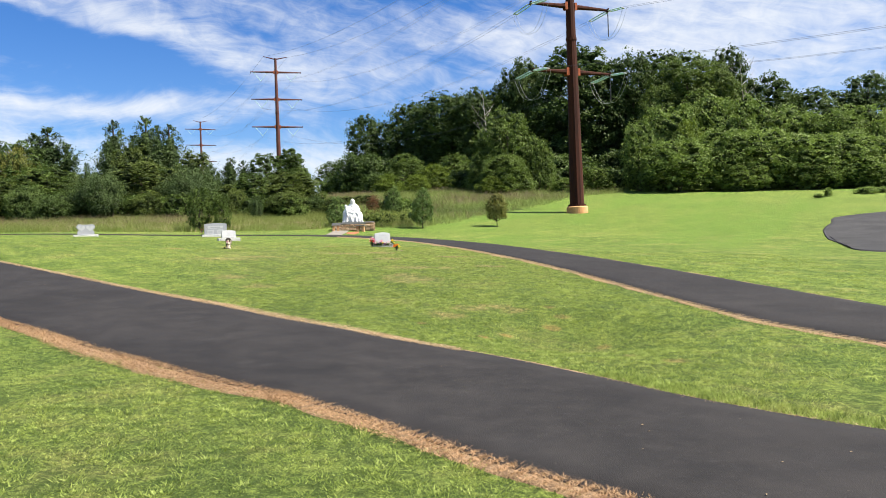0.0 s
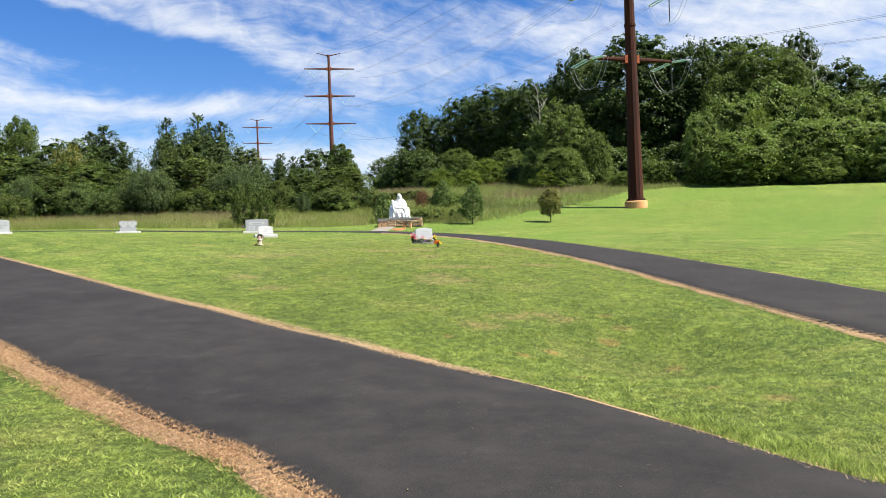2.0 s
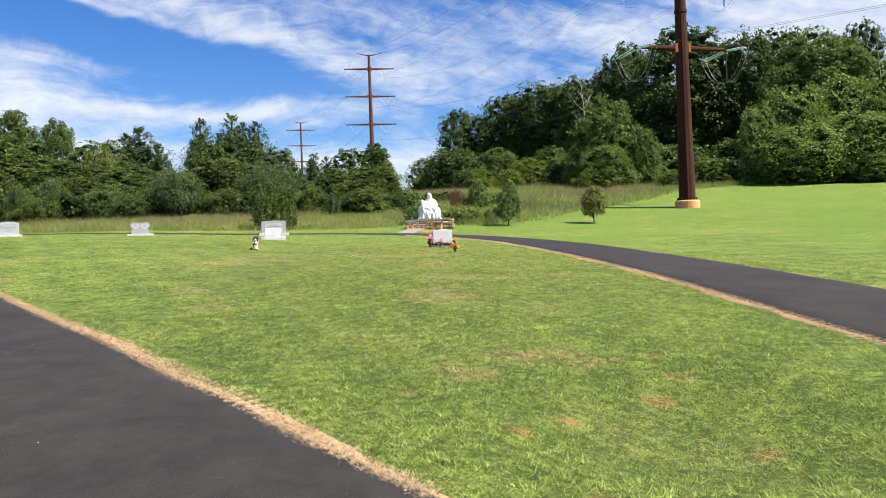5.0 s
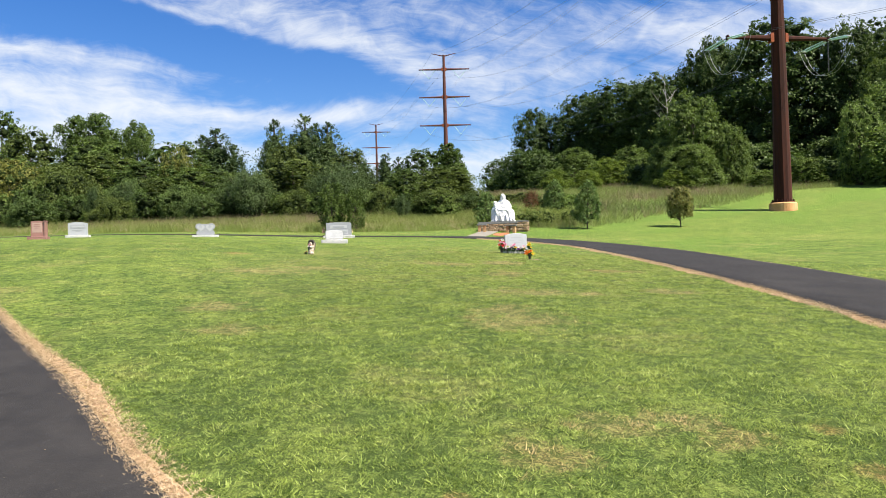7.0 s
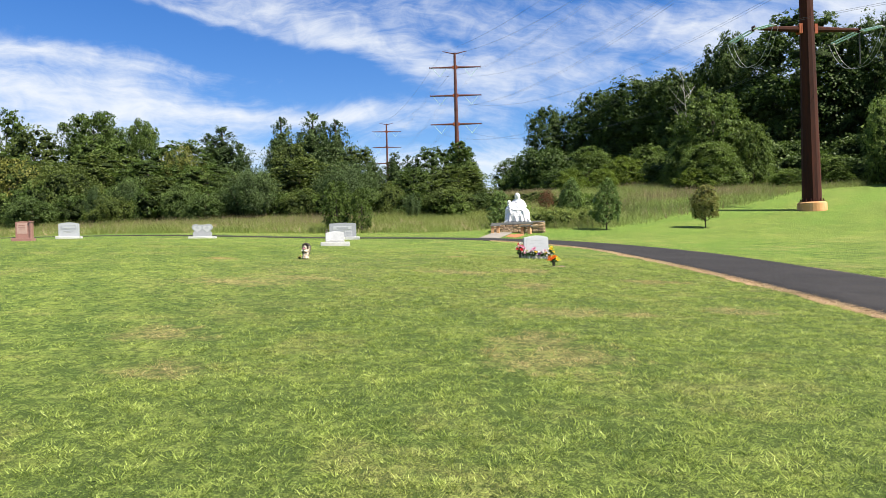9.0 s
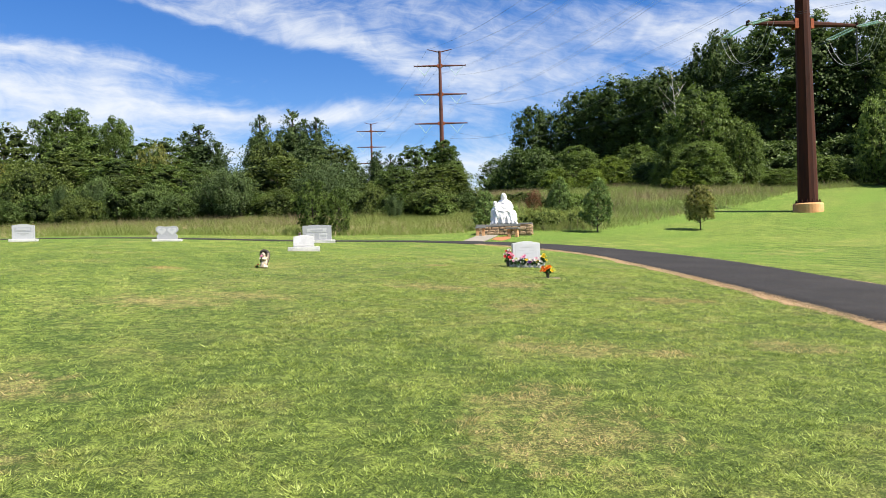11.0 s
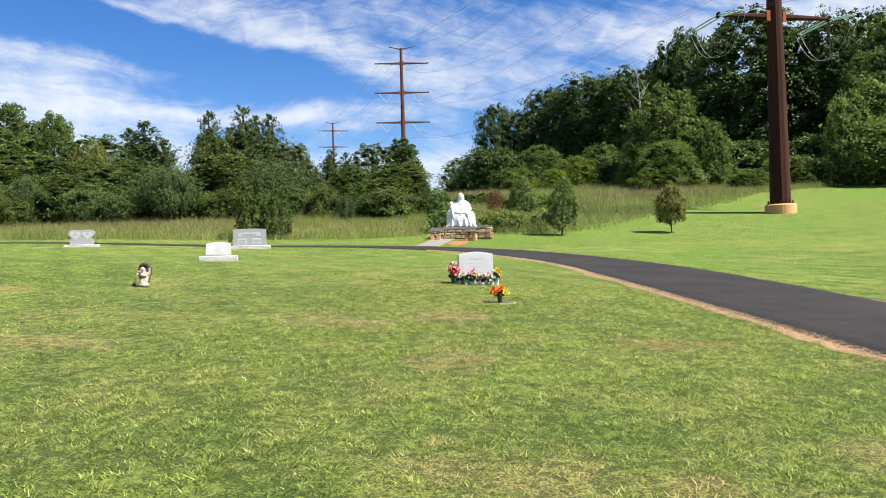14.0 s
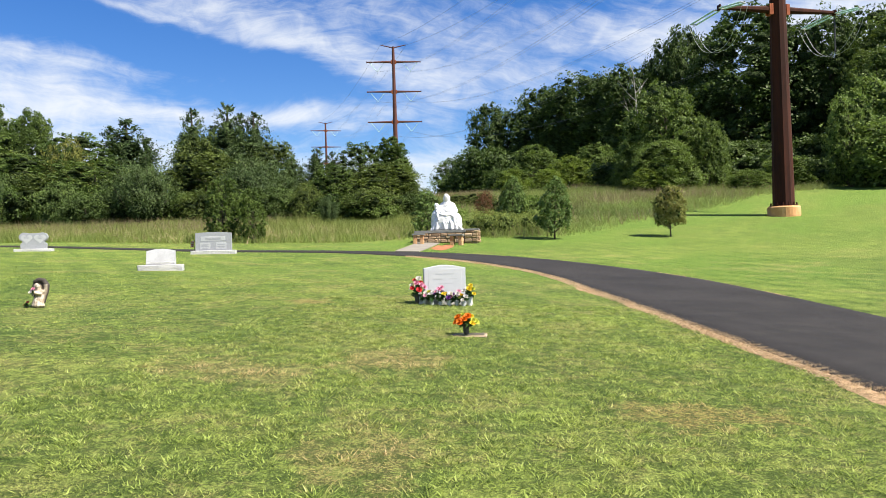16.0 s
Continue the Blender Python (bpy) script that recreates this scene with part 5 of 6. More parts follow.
kinds([thicket], [(-12.4, 74, 1.9, 2.6), (-10.3, 70, 1.8, 1.9), (-10.4, 82, 1.1, 2.6), (-8.5, 84, 1.1, 3), (-5.9, 70, 1.5, 2.3), (-4.5, 68, 2.6, 2), (-3.9, 76, 1.3, 2.1), (-13.1, 72, 1.7, 2.4)], 2.6, 3.0, "leafy green shrub standing in the meadow", "meadow bushes")
redbush = broadleaf("bush", 95, 1.8, 1.3, 0.08, 40, 80, 0.075, M_REDLEAF, "", "bush", lobes=0.3, trunk_r=0.03)
kinds([redbush], [(-6.0, 66, 2.2, 1.15)], 1.8, 1.3, "rust-red leaved bush among tall meadow grass", "meadow bushes")
weeds = broadleaf("bush", 96, 0.7, 1.4, 0.05, 60, 70, 0.075, M_EDGELEAF, "", "bush", lobes=0.26, trunk_r=0.02)
kinds([weeds], [(39.5, 77, 1.0, 0.8), (37.8, 75.5, 0.5, 1.0), (-3.2, 63, 2.0, 2.6), (-8.8, 66, 1.4, 3.0), (44.5, 79, 0.8, 2.4), (47, 80, 0.7, 2.2)], 0.7, 1.4, "weedy green shrub growing wild in unmown grass", "wild shrubs")

# bare dead trees at the wood's edge
def snag(x, y, tall, seed, label):
    rng = np.random.default_rng(seed)
    ob = thing("dead_tree", on_ground(x, y), label, "dead tree", "dead trees")
    bm = bmesh.new()
    tube(bm, [(0, 0, -0.3), (0.3, 0, tall * 0.5), (-0.2, 0.2, tall)], [0.15, 0.08, 0.012], 7)
    part("trunk", bm, M_DEADWOOD, ob)
    for i in range(7):
        z = tall * (0.55 + 0.4 * rng.random())
        a, l = rng.random() * 6.28, tall * (0.08 + 0.12 * rng.random())
        bm = bmesh.new()
        tip = Vector((math.cos(a) * l, math.sin(a) * l, z + l * 0.9))
        tube(bm, [(0, 0, z - 0.2), (tip.x * 0.5, tip.y * 0.5, z + l * 0.3), tip], [0.038, 0.022, 0.006], 5)
        tube(bm, [Vector((tip.x * 0.5, tip.y * 0.5, z + l * 0.3)), Vector((tip.x * 0.5 - tip.y * 0.4, tip.y * 0.5 + tip.x * 0.4, z + l))], [0.022, 0.006], 4)
        part("branch", bm, M_DEADWOOD, ob)


snag(6.4, 104, 13.5, 3, "bleached dead tree among green oaks")
snag(43.7, 108, 18.3, 5, "bare twiggy dead tree top above the wood")


# ---- tall meadow grass ----
def blades(name, xy, tall, wide, lean, mat, rng, z0=-0.01, bent=False, label="", category="grass", way=None):
    """Many thin pointed blades as one object; bent ones have a knee."""
    n = len(xy)
    z = height(xy[:, 0], xy[:, 1]) + z0
    a = rng.random(n) * 2 * np.pi
    b = rng.random(n) * 2 * np.pi if way is None else way + rng.normal(size=n) * 0.5
    base = np.stack([xy[:, 0], xy[:, 1], z], 1)
    side = np.stack([np.cos(a), np.sin(a), np.zeros(n)], 1) * (wide / 2)[:, None]
    out = np.stack([np.cos(b) * lean * tall, np.sin(b) * lean * tall, tall], 1)
    if not bent:
        v = np.stack([base - side, base + side, base + out], 1).reshape(-1, 3)
        f = np.arange(n * 3).reshape(n, 3)
    else:
        mid = out * np.array([0.32, 0.32, 0.62])
        tip = out * np.array([1.3, 1.3, 0.97])
        v = np.stack([base - side, base + side, base + mid + side * 0.7, base + mid - side * 0.7, base + tip - side * 0.08, base + tip + side * 0.08], 1).reshape(-1, 3)
        k = np.arange(n)[:, None] * 6
        f = np.concatenate([k + np.array([0, 1, 2, 3]), k + np.array([3, 2, 5, 4])])
    ob = new(name, mesh_np(name, v, f, [mat]))
    return tagged(ob, label, category, kind="stuff")


def inside(xy, poly):
    x, y = xy[:, 0], xy[:, 1]
    hit = np.zeros(len(xy), bool)
    for (x0, y0), (x1, y1) in zip(poly, poly[1:] + poly[:1]):
        c = (y0 > y) != (y1 > y)
        hit ^= c & (x < (x1 - x0) * (y - y0) / (y1 - y0 + 1e-9) + x0)
    return hit


MEADOW_LEFT = [(-85, 57), (-40, 54), (-25, 52.4), (-17.5, 51.2), (-11, 52.4), (-9, 55), (-8, 60), (-8, 72), (-40, 72), (-85, 75)]
MEADOW_RIGHT = [(-8.5, 57.5), (-4.5, 56.5), (-2.2, 57), (0.6, 62), (2.7, 67.3), (4.8, 70.8), (8.2, 74.8), (11.2, 79.4), (14.5, 86.5), (22, 93), (24, 97), (10, 104), (-4, 112), (-28, 122), (-20, 76), (-9, 74)]


def scatter(rng, poly, n):
    p = np.array(poly)
    lo, hi = p.min(0), p.max(0)
    xy = lo + rng.random((n, 2)) * (hi - lo)
    return xy[inside(xy + rng.normal(size=xy.shape) * 0.35, poly)]


rng = np.random.default_rng(5)


def patchy(xy, f, seed):
    return np.array([noise.noise((x * f, y * f, seed)) for x, y in xy])


xy = scatter(rng, MEADOW_LEFT, 200000)
k = patchy(xy, 0.25, 1.0)
t = (0.46 + 0.42 * k + 0.006 * (xy[:, 1] - 55)) * (0.45 + 0.8 * rng.random(len(xy)))
blades("tall_grass", xy, t, 0.012 + 0.014 * rng.random(len(xy)), 0.2 + 0.6 * rng.random(len(xy)), M_MEADOW, rng, label="unmown tan and green meadow grass before the hedgerow", category="tall grass")
xy = scatter(rng, MEADOW_LEFT, 150000)
xy = xy[~inside(xy - np.array([0, 4.5]) + rng.normal(size=xy.shape) * 0.5, MEADOW_LEFT)]
blades("tall_grass", xy, 0.16 + 0.22 * rng.random(len(xy)), 0.014 + 0.016 * rng.random(len(xy)), 0.4 + 0.9 * rng.random(len(xy)), M_LUSH, rng, label="lush green rough grass at the meadow's foot", category="tall grass")
xy = scatter(rng, MEADOW_LEFT, 60000)
xy = xy[xy[:, 1] > 57.0 - 0.05 * xy[:, 0] + 2 * rng.random(len(xy))]
xy = xy[patchy(xy, 0.11, 9.0) + 0.22 * rng.normal(size=len(xy)) > 0.02 + 0.05 * np.clip(xy[:, 0] + 27, -3, 14)]
blades("seed_grass", xy, 0.50 + 0.4 * rng.random(len(xy)), 0.014 + 0.014 * rng.random(len(xy)), 0.1 + 0.4 * rng.random(len(xy)), M_SEED, rng, label="brown-purple grass seed heads in the meadow", category="tall grass")
xy = scatter(rng, MEADOW_LEFT, 60000)
xy = xy[(patchy(xy, 0.5, 7.0) > 0.12) & (xy[:, 1] < 62)]
blades("dry_grass", xy, 0.3 + 0.3 * rng.random(len(xy)), 0.012 + 0.012 * rng.random(len(xy)), 0.5 + 1.2 * rng.random(len(xy)), M_TANBLADE, rng, label="pale dry tufts among the meadow grass", category="tall grass")
xy = scatter(rng, MEADOW_RIGHT, 215000)
k = patchy(xy, 0.2, 2.0)
t = (0.50 + 0.5 * k) * (0.4 + 0.9 * rng.random(len(xy)))
blades("tall_grass", xy, t, 0.013 + 0.018 * rng.random(len(xy)), 0.3 + 0.9 * rng.random(len(xy)), M_SLOPE, rng, label="unmown green meadow grass on the slope below the wood", category="tall grass")
xy = scatter(rng, MEADOW_RIGHT, 95000)
k = patchy(xy, 0.12, 4.0)
xy = xy[k > 0.18 * rng.normal(size=len(xy)) + 0.16]
blades("seed_grass", xy, 0.55 + 0.45 * rng.random(len(xy)), 0.016 + 0.02 * rng.random(len(xy)), 0.1 + 0.6 * rng.random(len(xy)), M_SEED, rng, label="brown grass seed heads on the meadow slope", category="tall grass")


# ---- monument ----
def blob(bm, p, r, sub=2):
    m = Matrix.Translation(p) @ Matrix.Diagonal((*(r if hasattr(r, "__len__") else (r, r, r)), 1))
    bmesh.ops.create_icosphere(bm, subdivisions=sub, radius=1.0, matrix=m)


def limb(bm, pts, radii):
    tube(bm, pts, radii, 8)
    for p, r in zip(pts, radii):
        blob(bm, p, r * 1.02, 1)


def fused(name, bm, mat, voxel, m, label, category, rounds=2):
    """One statue: its forms melted into a single skin."""
    me = bpy.data.meshes.new(name)
    bm.to_mesh(me)
    bm.free()
    me.materials.append(mat)
    ob = new(name, me)
    ob.matrix_basis = m
    re = ob.modifiers.new("skin", "REMESH")
    re.mode, re.voxel_size, re.use_smooth_shade = "VOXEL", voxel, True
    sm = ob.modifiers.new("soften", "SMOOTH")
    sm.iterations, sm.factor = rounds, 0.5
    return tagged(ob, label, category)


def seated_statue(m):
    bm = bmesh.new()
    box(bm, (1.46, 0.95, 0.12), pose(0, 0, 0.06), 0.02)
    blob(bm, (0.0, 0.05, 0.22), (0.74, 0.45, 0.24))
    blob(bm, (0.42, 0.0, 0.26), (0.32, 0.40, 0.22))
    blob(bm, (-0.42, 0.0, 0.30), (0.34, 0.40, 0.36))
    blob(bm, (-0.48, -0.06, 0.55), (0.25, 0.30, 0.48))
    blob(bm, (0.48, -0.06, 0.42), (0.24, 0.30, 0.40))
    # seated body, shoulders and cloak
    blob(bm, (0.02, 0.12, 0.62), (0.55, 0.36, 0.42))
    blob(bm, (0.03, 0.14, 1.02), (0.36, 0.25, 0.40))
    limb(bm, [(-0.22, 0.08, 1.20), (0.03, 0.10, 1.30), (0.27, 0.08, 1.18)], [0.13, 0.17, 0.14])
    limb(bm, [(0.28, 0.08, 1.16), (0.42, -0.05, 0.92), (0.34, -0.22, 0.74)], [0.14, 0.13, 0.10])
    limb(bm, [(-0.22, 0.08, 1.18), (-0.34, -0.06, 1.00), (-0.40, -0.14, 0.90)], [0.13, 0.12, 0.10])
    # veiled head, bowed
    blob(bm, (0.0, 0.02, 1.58), (0.13, 0.155, 0.165))
    blob(bm, (0.01, 0.07, 1.50), (0.175, 0.16, 0.21))
    # knees and the figure lying across the lap
    blob(bm, (0.0, -0.22, 0.42), (0.62, 0.36, 0.38))
    blob(bm, (-0.02, -0.32, 0.24), (0.68, 0.30, 0.30))
    blob(bm, (0.36, -0.30, 0.36), (0.28, 0.24, 0.34))
    limb(bm, [(0.0, 0.0, 0.72), (-0.28, -0.34, 0.62), (-0.30, -0.40, 0.16)], [0.22, 0.20, 0.17])
    limb(bm, [(0.1, 0.0, 0.70), (0.30, -0.34, 0.60), (0.30, -0.40, 0.16)], [0.22, 0.20, 0.17])
    limb(bm, [(-0.44, -0.14, 1.02), (-0.30, -0.26, 0.88), (-0.06, -0.36, 0.72), (0.20, -0.40, 0.66)], [0.12, 0.14, 0.12, 0.10])
    blob(bm, (-0.46, -0.12, 1.18), (0.11, 0.12, 0.135))
    limb(bm, [(0.24, -0.44, 0.78), (0.48, -0.46, 0.62), (0.56, -0.44, 0.26)], [0.10, 0.085, 0.06])
    limb(bm, [(0.20, -0.44, 0.74), (0.38, -0.52, 0.62), (0.44, -0.52, 0.22)], [0.10, 0.08, 0.06])
    limb(bm, [(-0.34, -0.30, 0.94), (-0.38, -0.50, 0.70), (-0.30, -0.56, 0.48)], [0.06, 0.05, 0.045])
    blob(bm, (0.0, -0.30, 0.62), (0.46, 0.24, 0.22))
    blob(bm, (0.05, -0.18, 0.90), (0.34, 0.20, 0.22))
    blob(bm, (0.0, -0.34, 0.34), (0.64, 0.235, 0.36))
    blob(bm, (-0.04, -0.45, 0.38), (0.50, 0.165, 0.36))
    blob(bm, (-0.05, -0.40, 0.66), (0.40, 0.16, 0.16))
    blob(bm, (0.0, -0.36, 0.16), (0.70, 0.25, 0.22))
    # folds of cloth
    for k in range(13):
        u = k / 12
        x0, x1 = -0.44 + 0.84 * u, -0.58 + 1.18 * u
        dip = 0.09 * math.sin(k * 2.4)
        f = math.sin(math.pi * u)
        r = 0.040 + 0.018 * math.sin(k * 4.1)
        limb(bm, [(x0, -0.36 - 0.17 * f, 0.62 + dip * 0.8), ((x0 + x1) / 2 + dip + 0.05, -0.455 - 0.15 * f, 0.36), (x1 + 0.10 * math.sin(k * 1.7), -0.50 - 0.10 * f, 0.07)], [r * 0.6, r, r * 1.3])
    # cloth slung across the lap
    for k in range(5):
        z = 0.92 - 0.075 * k
        limb(bm, [(-0.46 + 0.02 * k, -0.34 - 0.03 * k, z), (-0.24, -0.50, z - 0.17 - 0.02 * k), (0.04, -0.555, z - 0.24 - 0.03 * k), (0.32 + 0.05 * k, -0.50, z - 0.20 - 0.03 * k)], [0.026, 0.040, 0.046, 0.034])
    for k in range(5):
        limb(bm, [(-0.02 + 0.07 * k, -0.12, 1.30), (0.10 + 0.06 * k, -0.24, 1.00 + 0.03 * k), (0.30 + 0.05 * k, -0.34, 0.70 + 0.02 * k)], [0.022, 0.032, 0.030])
    for k in range(4):
        limb(bm, [(0.10 + 0.07 * k, -0.10, 1.34 - 0.05 * k), (0.20 + 0.07 * k, -0.14, 1.05), (0.22 + 0.08 * k, -0.16, 0.78)], [0.03, 0.035, 0.03])
    for k in range(4):
        limb(bm, [(-0.40 - 0.05 * k, -0.12, 1.0 - 0.06 * k), (-0.56 - 0.02 * k, -0.18, 0.62), (-0.62, -0.20, 0.20)], [0.05, 0.055, 0.06])
    return fused("statue", bm, M_WHITE, 0.017, m, "white marble statue of two seated draped figures on a plinth", "statue", 1)


def rough_stone(rng, w, d, h):
    """A field stone: a box with knocked-off corners."""
    bm = bmesh.new()
    box(bm, (w, d, h), Matrix.Identity(4), min(w, h) * 0.2, 1)
    for v in bm.verts:
        v.co += Vector((rng.uniform(-1, 1) * w * 0.05, rng.uniform(-1, 1) * d * 0.12, rng.uniform(-1, 1) * h * 0.06))
    me = bpy.data.meshes.new("stone")
    bm.to_mesh(me)
    bm.free()
    me.materials.append(M_FIELD)
    return me


def stone_face(parent, rng, shapes, x0, x1, z0, z1, y, turn=0.0):
    """Stacked stones over one face: rows of unequal stones with recessed joints."""
    z = z0
    while z < z1 - 0.03:
        h = min(rng.uniform(0.07, 0.20), z1 - z)
        x = x0 - rng.uniform(0, 0.08)
        while x < x1 - 0.04:
            w = min(rng.uniform(0.10, 0.42), x1 - max(x, x0) + 0.02)
            cx = max(x, x0)
            w = min(w, x1 - cx)
            st = part("stone", rng.choice(shapes), M_FIELD, parent)
            st.matrix_basis = pose(0, 0, 0, 0, 0, turn) @ pose(cx + w / 2, y - rng.uniform(0, 0.035), z + h / 2) @ Matrix.Diagonal((max(0.05, w - 0.018) / 0.25, 1, max(0.04, h - 0.016) / 0.12, 1))
            x = cx + w
        z += h


MON = (-6.62, 53.9)
mon_z = float(height(*MON)) - 0.05
rs = random.Random(4)
shapes = [rough_stone(rs, 0.25, 0.12, 0.12) for _ in range(6)]
TOP = 3.47 - mon_z
plinth = thing("plinth", pose(MON[0], MON[1], mon_z, 0, 0, 4), "stacked field-stone plinth with grey slate capstones", "plinth")
bm = bmesh.new()
box(bm, (2.16, 1.36, TOP - 0.12 + 0.3), pose(0, 0.05, (TOP - 0.12 - 0.3) / 2), 0.01)
part("core", bm, M_MORTAR, plinth)
stone_face(plinth, rs, shapes, -1.10, 1.10, 0.0, TOP - 0.13, -0.66)
stone_face(plinth, rs, shapes, -0.62, 0.62, 0.0, TOP - 0.13, -1.10, -90)
bm = bmesh.new()
box(bm, (1.18, 1.52, 0.12), pose(-0.60, 0.03, TOP - 0.06), 0.012, 2)
part("capstone", bm, M_CAP, plinth)
bm = bmesh.new()
box(bm, (1.18, 1.52, 0.115), pose(0.585, 0.03, TOP - 0.0625), 0.012, 2)
part("capstone", bm, M_CAP, plinth)
pier = thing("stone_pier", pose(MON[0] + 1.43, MON[1] - 0.02, mon_z, 0, 0, 4), "square pier of tan stones with a slate cap beside the plinth", "stone pier")
bm = bmesh.new()
box(bm, (0.56, 1.0, TOP + 0.2), pose(0, 0, (TOP - 0.3) / 2), 0.01)
part("core", bm, M_MORTAR, pier)
stone_face(pier, rs, shapes, -0.32, 0.32, 0.0, TOP - 0.05, -0.52)
stone_face(pier, rs, shapes, -0.50, 0.50, 0.0, TOP - 0.05, -0.30, 90)
bm = bmesh.new()
box(bm, (0.70, 1.16, 0.075), pose(0, 0, TOP + 0.0), 0.01, 2)
part("capstone", bm, M_CAP, pier)
seated_statue(pose(MON[0] + 0.24, MON[1] + 0.15, 3.468, 0, 0, 3))


def stone_bench(x, y, turn, w):
    ob = thing("stone_bench", on_ground(x, y, turn), "low stone bench with a grey slab on two sandstone legs", "bench", "benches before the monument")
    bm = bmesh.new()
    box(bm, (w, 0.40, 0.07), pose(0, 0, 0.44), 0.012, 2)
    part("seat_slab", bm, M_CAP, ob)
    for s in (-1, 1):
        for k in range(2):
            bm = bmesh.new()
            box(bm, (0.17, 0.32, 0.235), pose(s * (w / 2 - 0.13) + rs.uniform(-0.01, 0.01), 0, 0.085 + 0.2045 * k), 0.018, 1)
            part("leg", bm, M_LEG, ob)


stone_bench(-7.38, 52.25, 8, 0.56)
stone_bench(-5.66, 52.25, -4, 0.64)

# concrete walk up to the plinth, and bare clay beside it
def laid(name, poly, mat, lift, label, category):
    """A flat piece laid on the land, with its own thickness."""
    bm = bmesh.new()
    top = [bm.verts.new((x, y, float(height(x, y)) + lift)) for x, y in poly]
    low = [bm.verts.new((x, y, float(height(x, y)) - 0.08)) for x, y in poly]
    bm.faces.new(top)
    for i in range(len(poly)):
        j = (i + 1) % len(poly)
        bm.faces.new((top[j], top[i], low[i], low[j]))
    bmesh.ops.recalc_face_normals(bm, faces=bm.faces[:])
    ob = part(name, bm, mat, None)
    return tagged(ob, label, category, kind="structure")


def ragged_ring(cx, cy, a, b, turn, seed, n=60):
    out = []
    for k in range(n):
        t = 2 * math.pi * k / n
        r = 1 + 0.5 * noise.noise((math.cos(t) * 1.4, math.sin(t) * 1.4, seed)) + 0.35 * noise.noise((math.cos(t) * 5, math.sin(t) * 5, seed))
        x, y = a * r * math.cos(t), b * r * math.sin(t)
        out.append((cx + x * math.cos(turn) - y * math.sin(turn), cy + x * math.sin(turn) + y * math.cos(turn)))
    return out


laid("pavement", [(-7.35, 47.55), (-6.4, 47.6), (-6.48, 50.0), (-6.56, 53.0), (-7.6, 53.0), (-7.48, 50.0)], M_CONCRETE, 0.03, "pale concrete walk leading to the plinth", "pavement")
laid("bare_clay", ragged_ring(-6.02, 50.7, 0.45, 1.5, 0.05, 3.0), M_CLAY, 0.008, "patch of bare red clay beside the walk", "bare soil")


# ---- headstones ----
def arc_top(w, h, rise, n=10, shoulder=0.0):
    """An outline with a gently bowed top."""
    pts = [(-w / 2, 0), (w / 2, 0), (w / 2, h - rise - shoulder)]
    if shoulder:
        pts.append((w / 2 - 0.07, h - rise))
    for k in range(1, n):
        u = k / n
        x = (w / 2 - (0.07 if shoulder else 0)) * (1 - 2 * u)
        pts.append((x, h - rise + rise * math.sin(math.pi * u)))
    if shoulder:
        pts.append((-w / 2 + 0.07, h - rise))
    pts.append((-w / 2, h - rise - shoulder))
    return pts


def panel(parent, x, z, w, h, y, mat, name="panel", label="", m=None):
    bm = bmesh.new()
    box(bm, (w, 0.012, h), (m or Matrix.Identity(4)) @ pose(x, y, z), 0.004)
    return part(name, bm, mat, parent, label)


def inscription(parent, lines, y, mat, m=None):
    """Cut lettering too worn to read: plain bars."""
    for x, z, w, h in lines:
        bm = bmesh.new()
        box(bm, (w, 0.006, h), (m or Matrix.Identity(4)) @ pose(x, y, z))
        part("lettering", bm, mat, parent)


def stone_base(parent, w, d, h, mat=None):
    bm = bmesh.new()
    box(bm, (w, d, h + 0.1), pose(0, 0, (h - 0.1) / 2), 0.015, 1)
    bmesh.ops.subdivide_edges(bm, edges=bm.edges[:], cuts=2, use_grid_fill=True)
    for v in bm.verts:
        if v.co.z < h - 0.01:
            k = 0.014 * noise.noise(v.co * 17)
            v.co.x += k
            v.co.y += k
    return part("base", bm, mat or M_ROCKEDGE, parent, "rough rock-pitched base")


def headstone(name, x, y, turn, label, broad=1.0, tall=1.0, group="headstones"):
    return thing(name, on_ground(x, y, turn) @ Matrix.Diagonal((broad, 1, tall, 1)), label, "headstone", group)


# pale stone with flowers along its foot
st = headstone("headstone", -2.46, 30.62, 17, "pale grey granite headstone with artificial flowers at its foot", 0.95)
stone_base(st, 0.86, 0.32, 0.13)
bm = slab([(x, z + 0.13) for x, z in arc_top(0.67, 0.46, 0.035, 10, 0.01)], 0.17)
part("tablet", bm, M_PALE, st)
panel(st, 0, 0.37, 0.54, 0.33, -0.0810, M_PALE, "panel", "shallow engraved panel")
inscription(st, [(0, 0.46, 0.30, 0.022), (-0.12, 0.38, 0.14, 0.014), (0.13, 0.38, 0.14, 0.014), (0, 0.31, 0.24, 0.012)], -0.0855, M_PALEMID)

# white slant stone on a broad base
st = headstone("headstone", -10.1, 35.6, 24, "white marble slant headstone on a rock-pitched base", 0.86, 0.93)
stone_base(st, 1.16, 0.48, 0.14)
bm = slab([(x, z + 0.14) for x, z in arc_top(0.76, 0.40, 0.05, 10)], 0.26)
for v in bm.verts:
    if v.co.y < 0:
        v.co.y += (v.co.z - 0.14) * 0.32
    if v.co.z > 0.2:
        v.co.x *= 1.0 - (v.co.z - 0.14) * 0.06
part("tablet", bm, M_PALEWHITE, st)
bm = bmesh.new()
box(bm, (0.74, 0.012, 0.055), pose(0, -0.127, 0.185), 0.004)
part("rough_band", bm, M_ROCKEDGE, st)
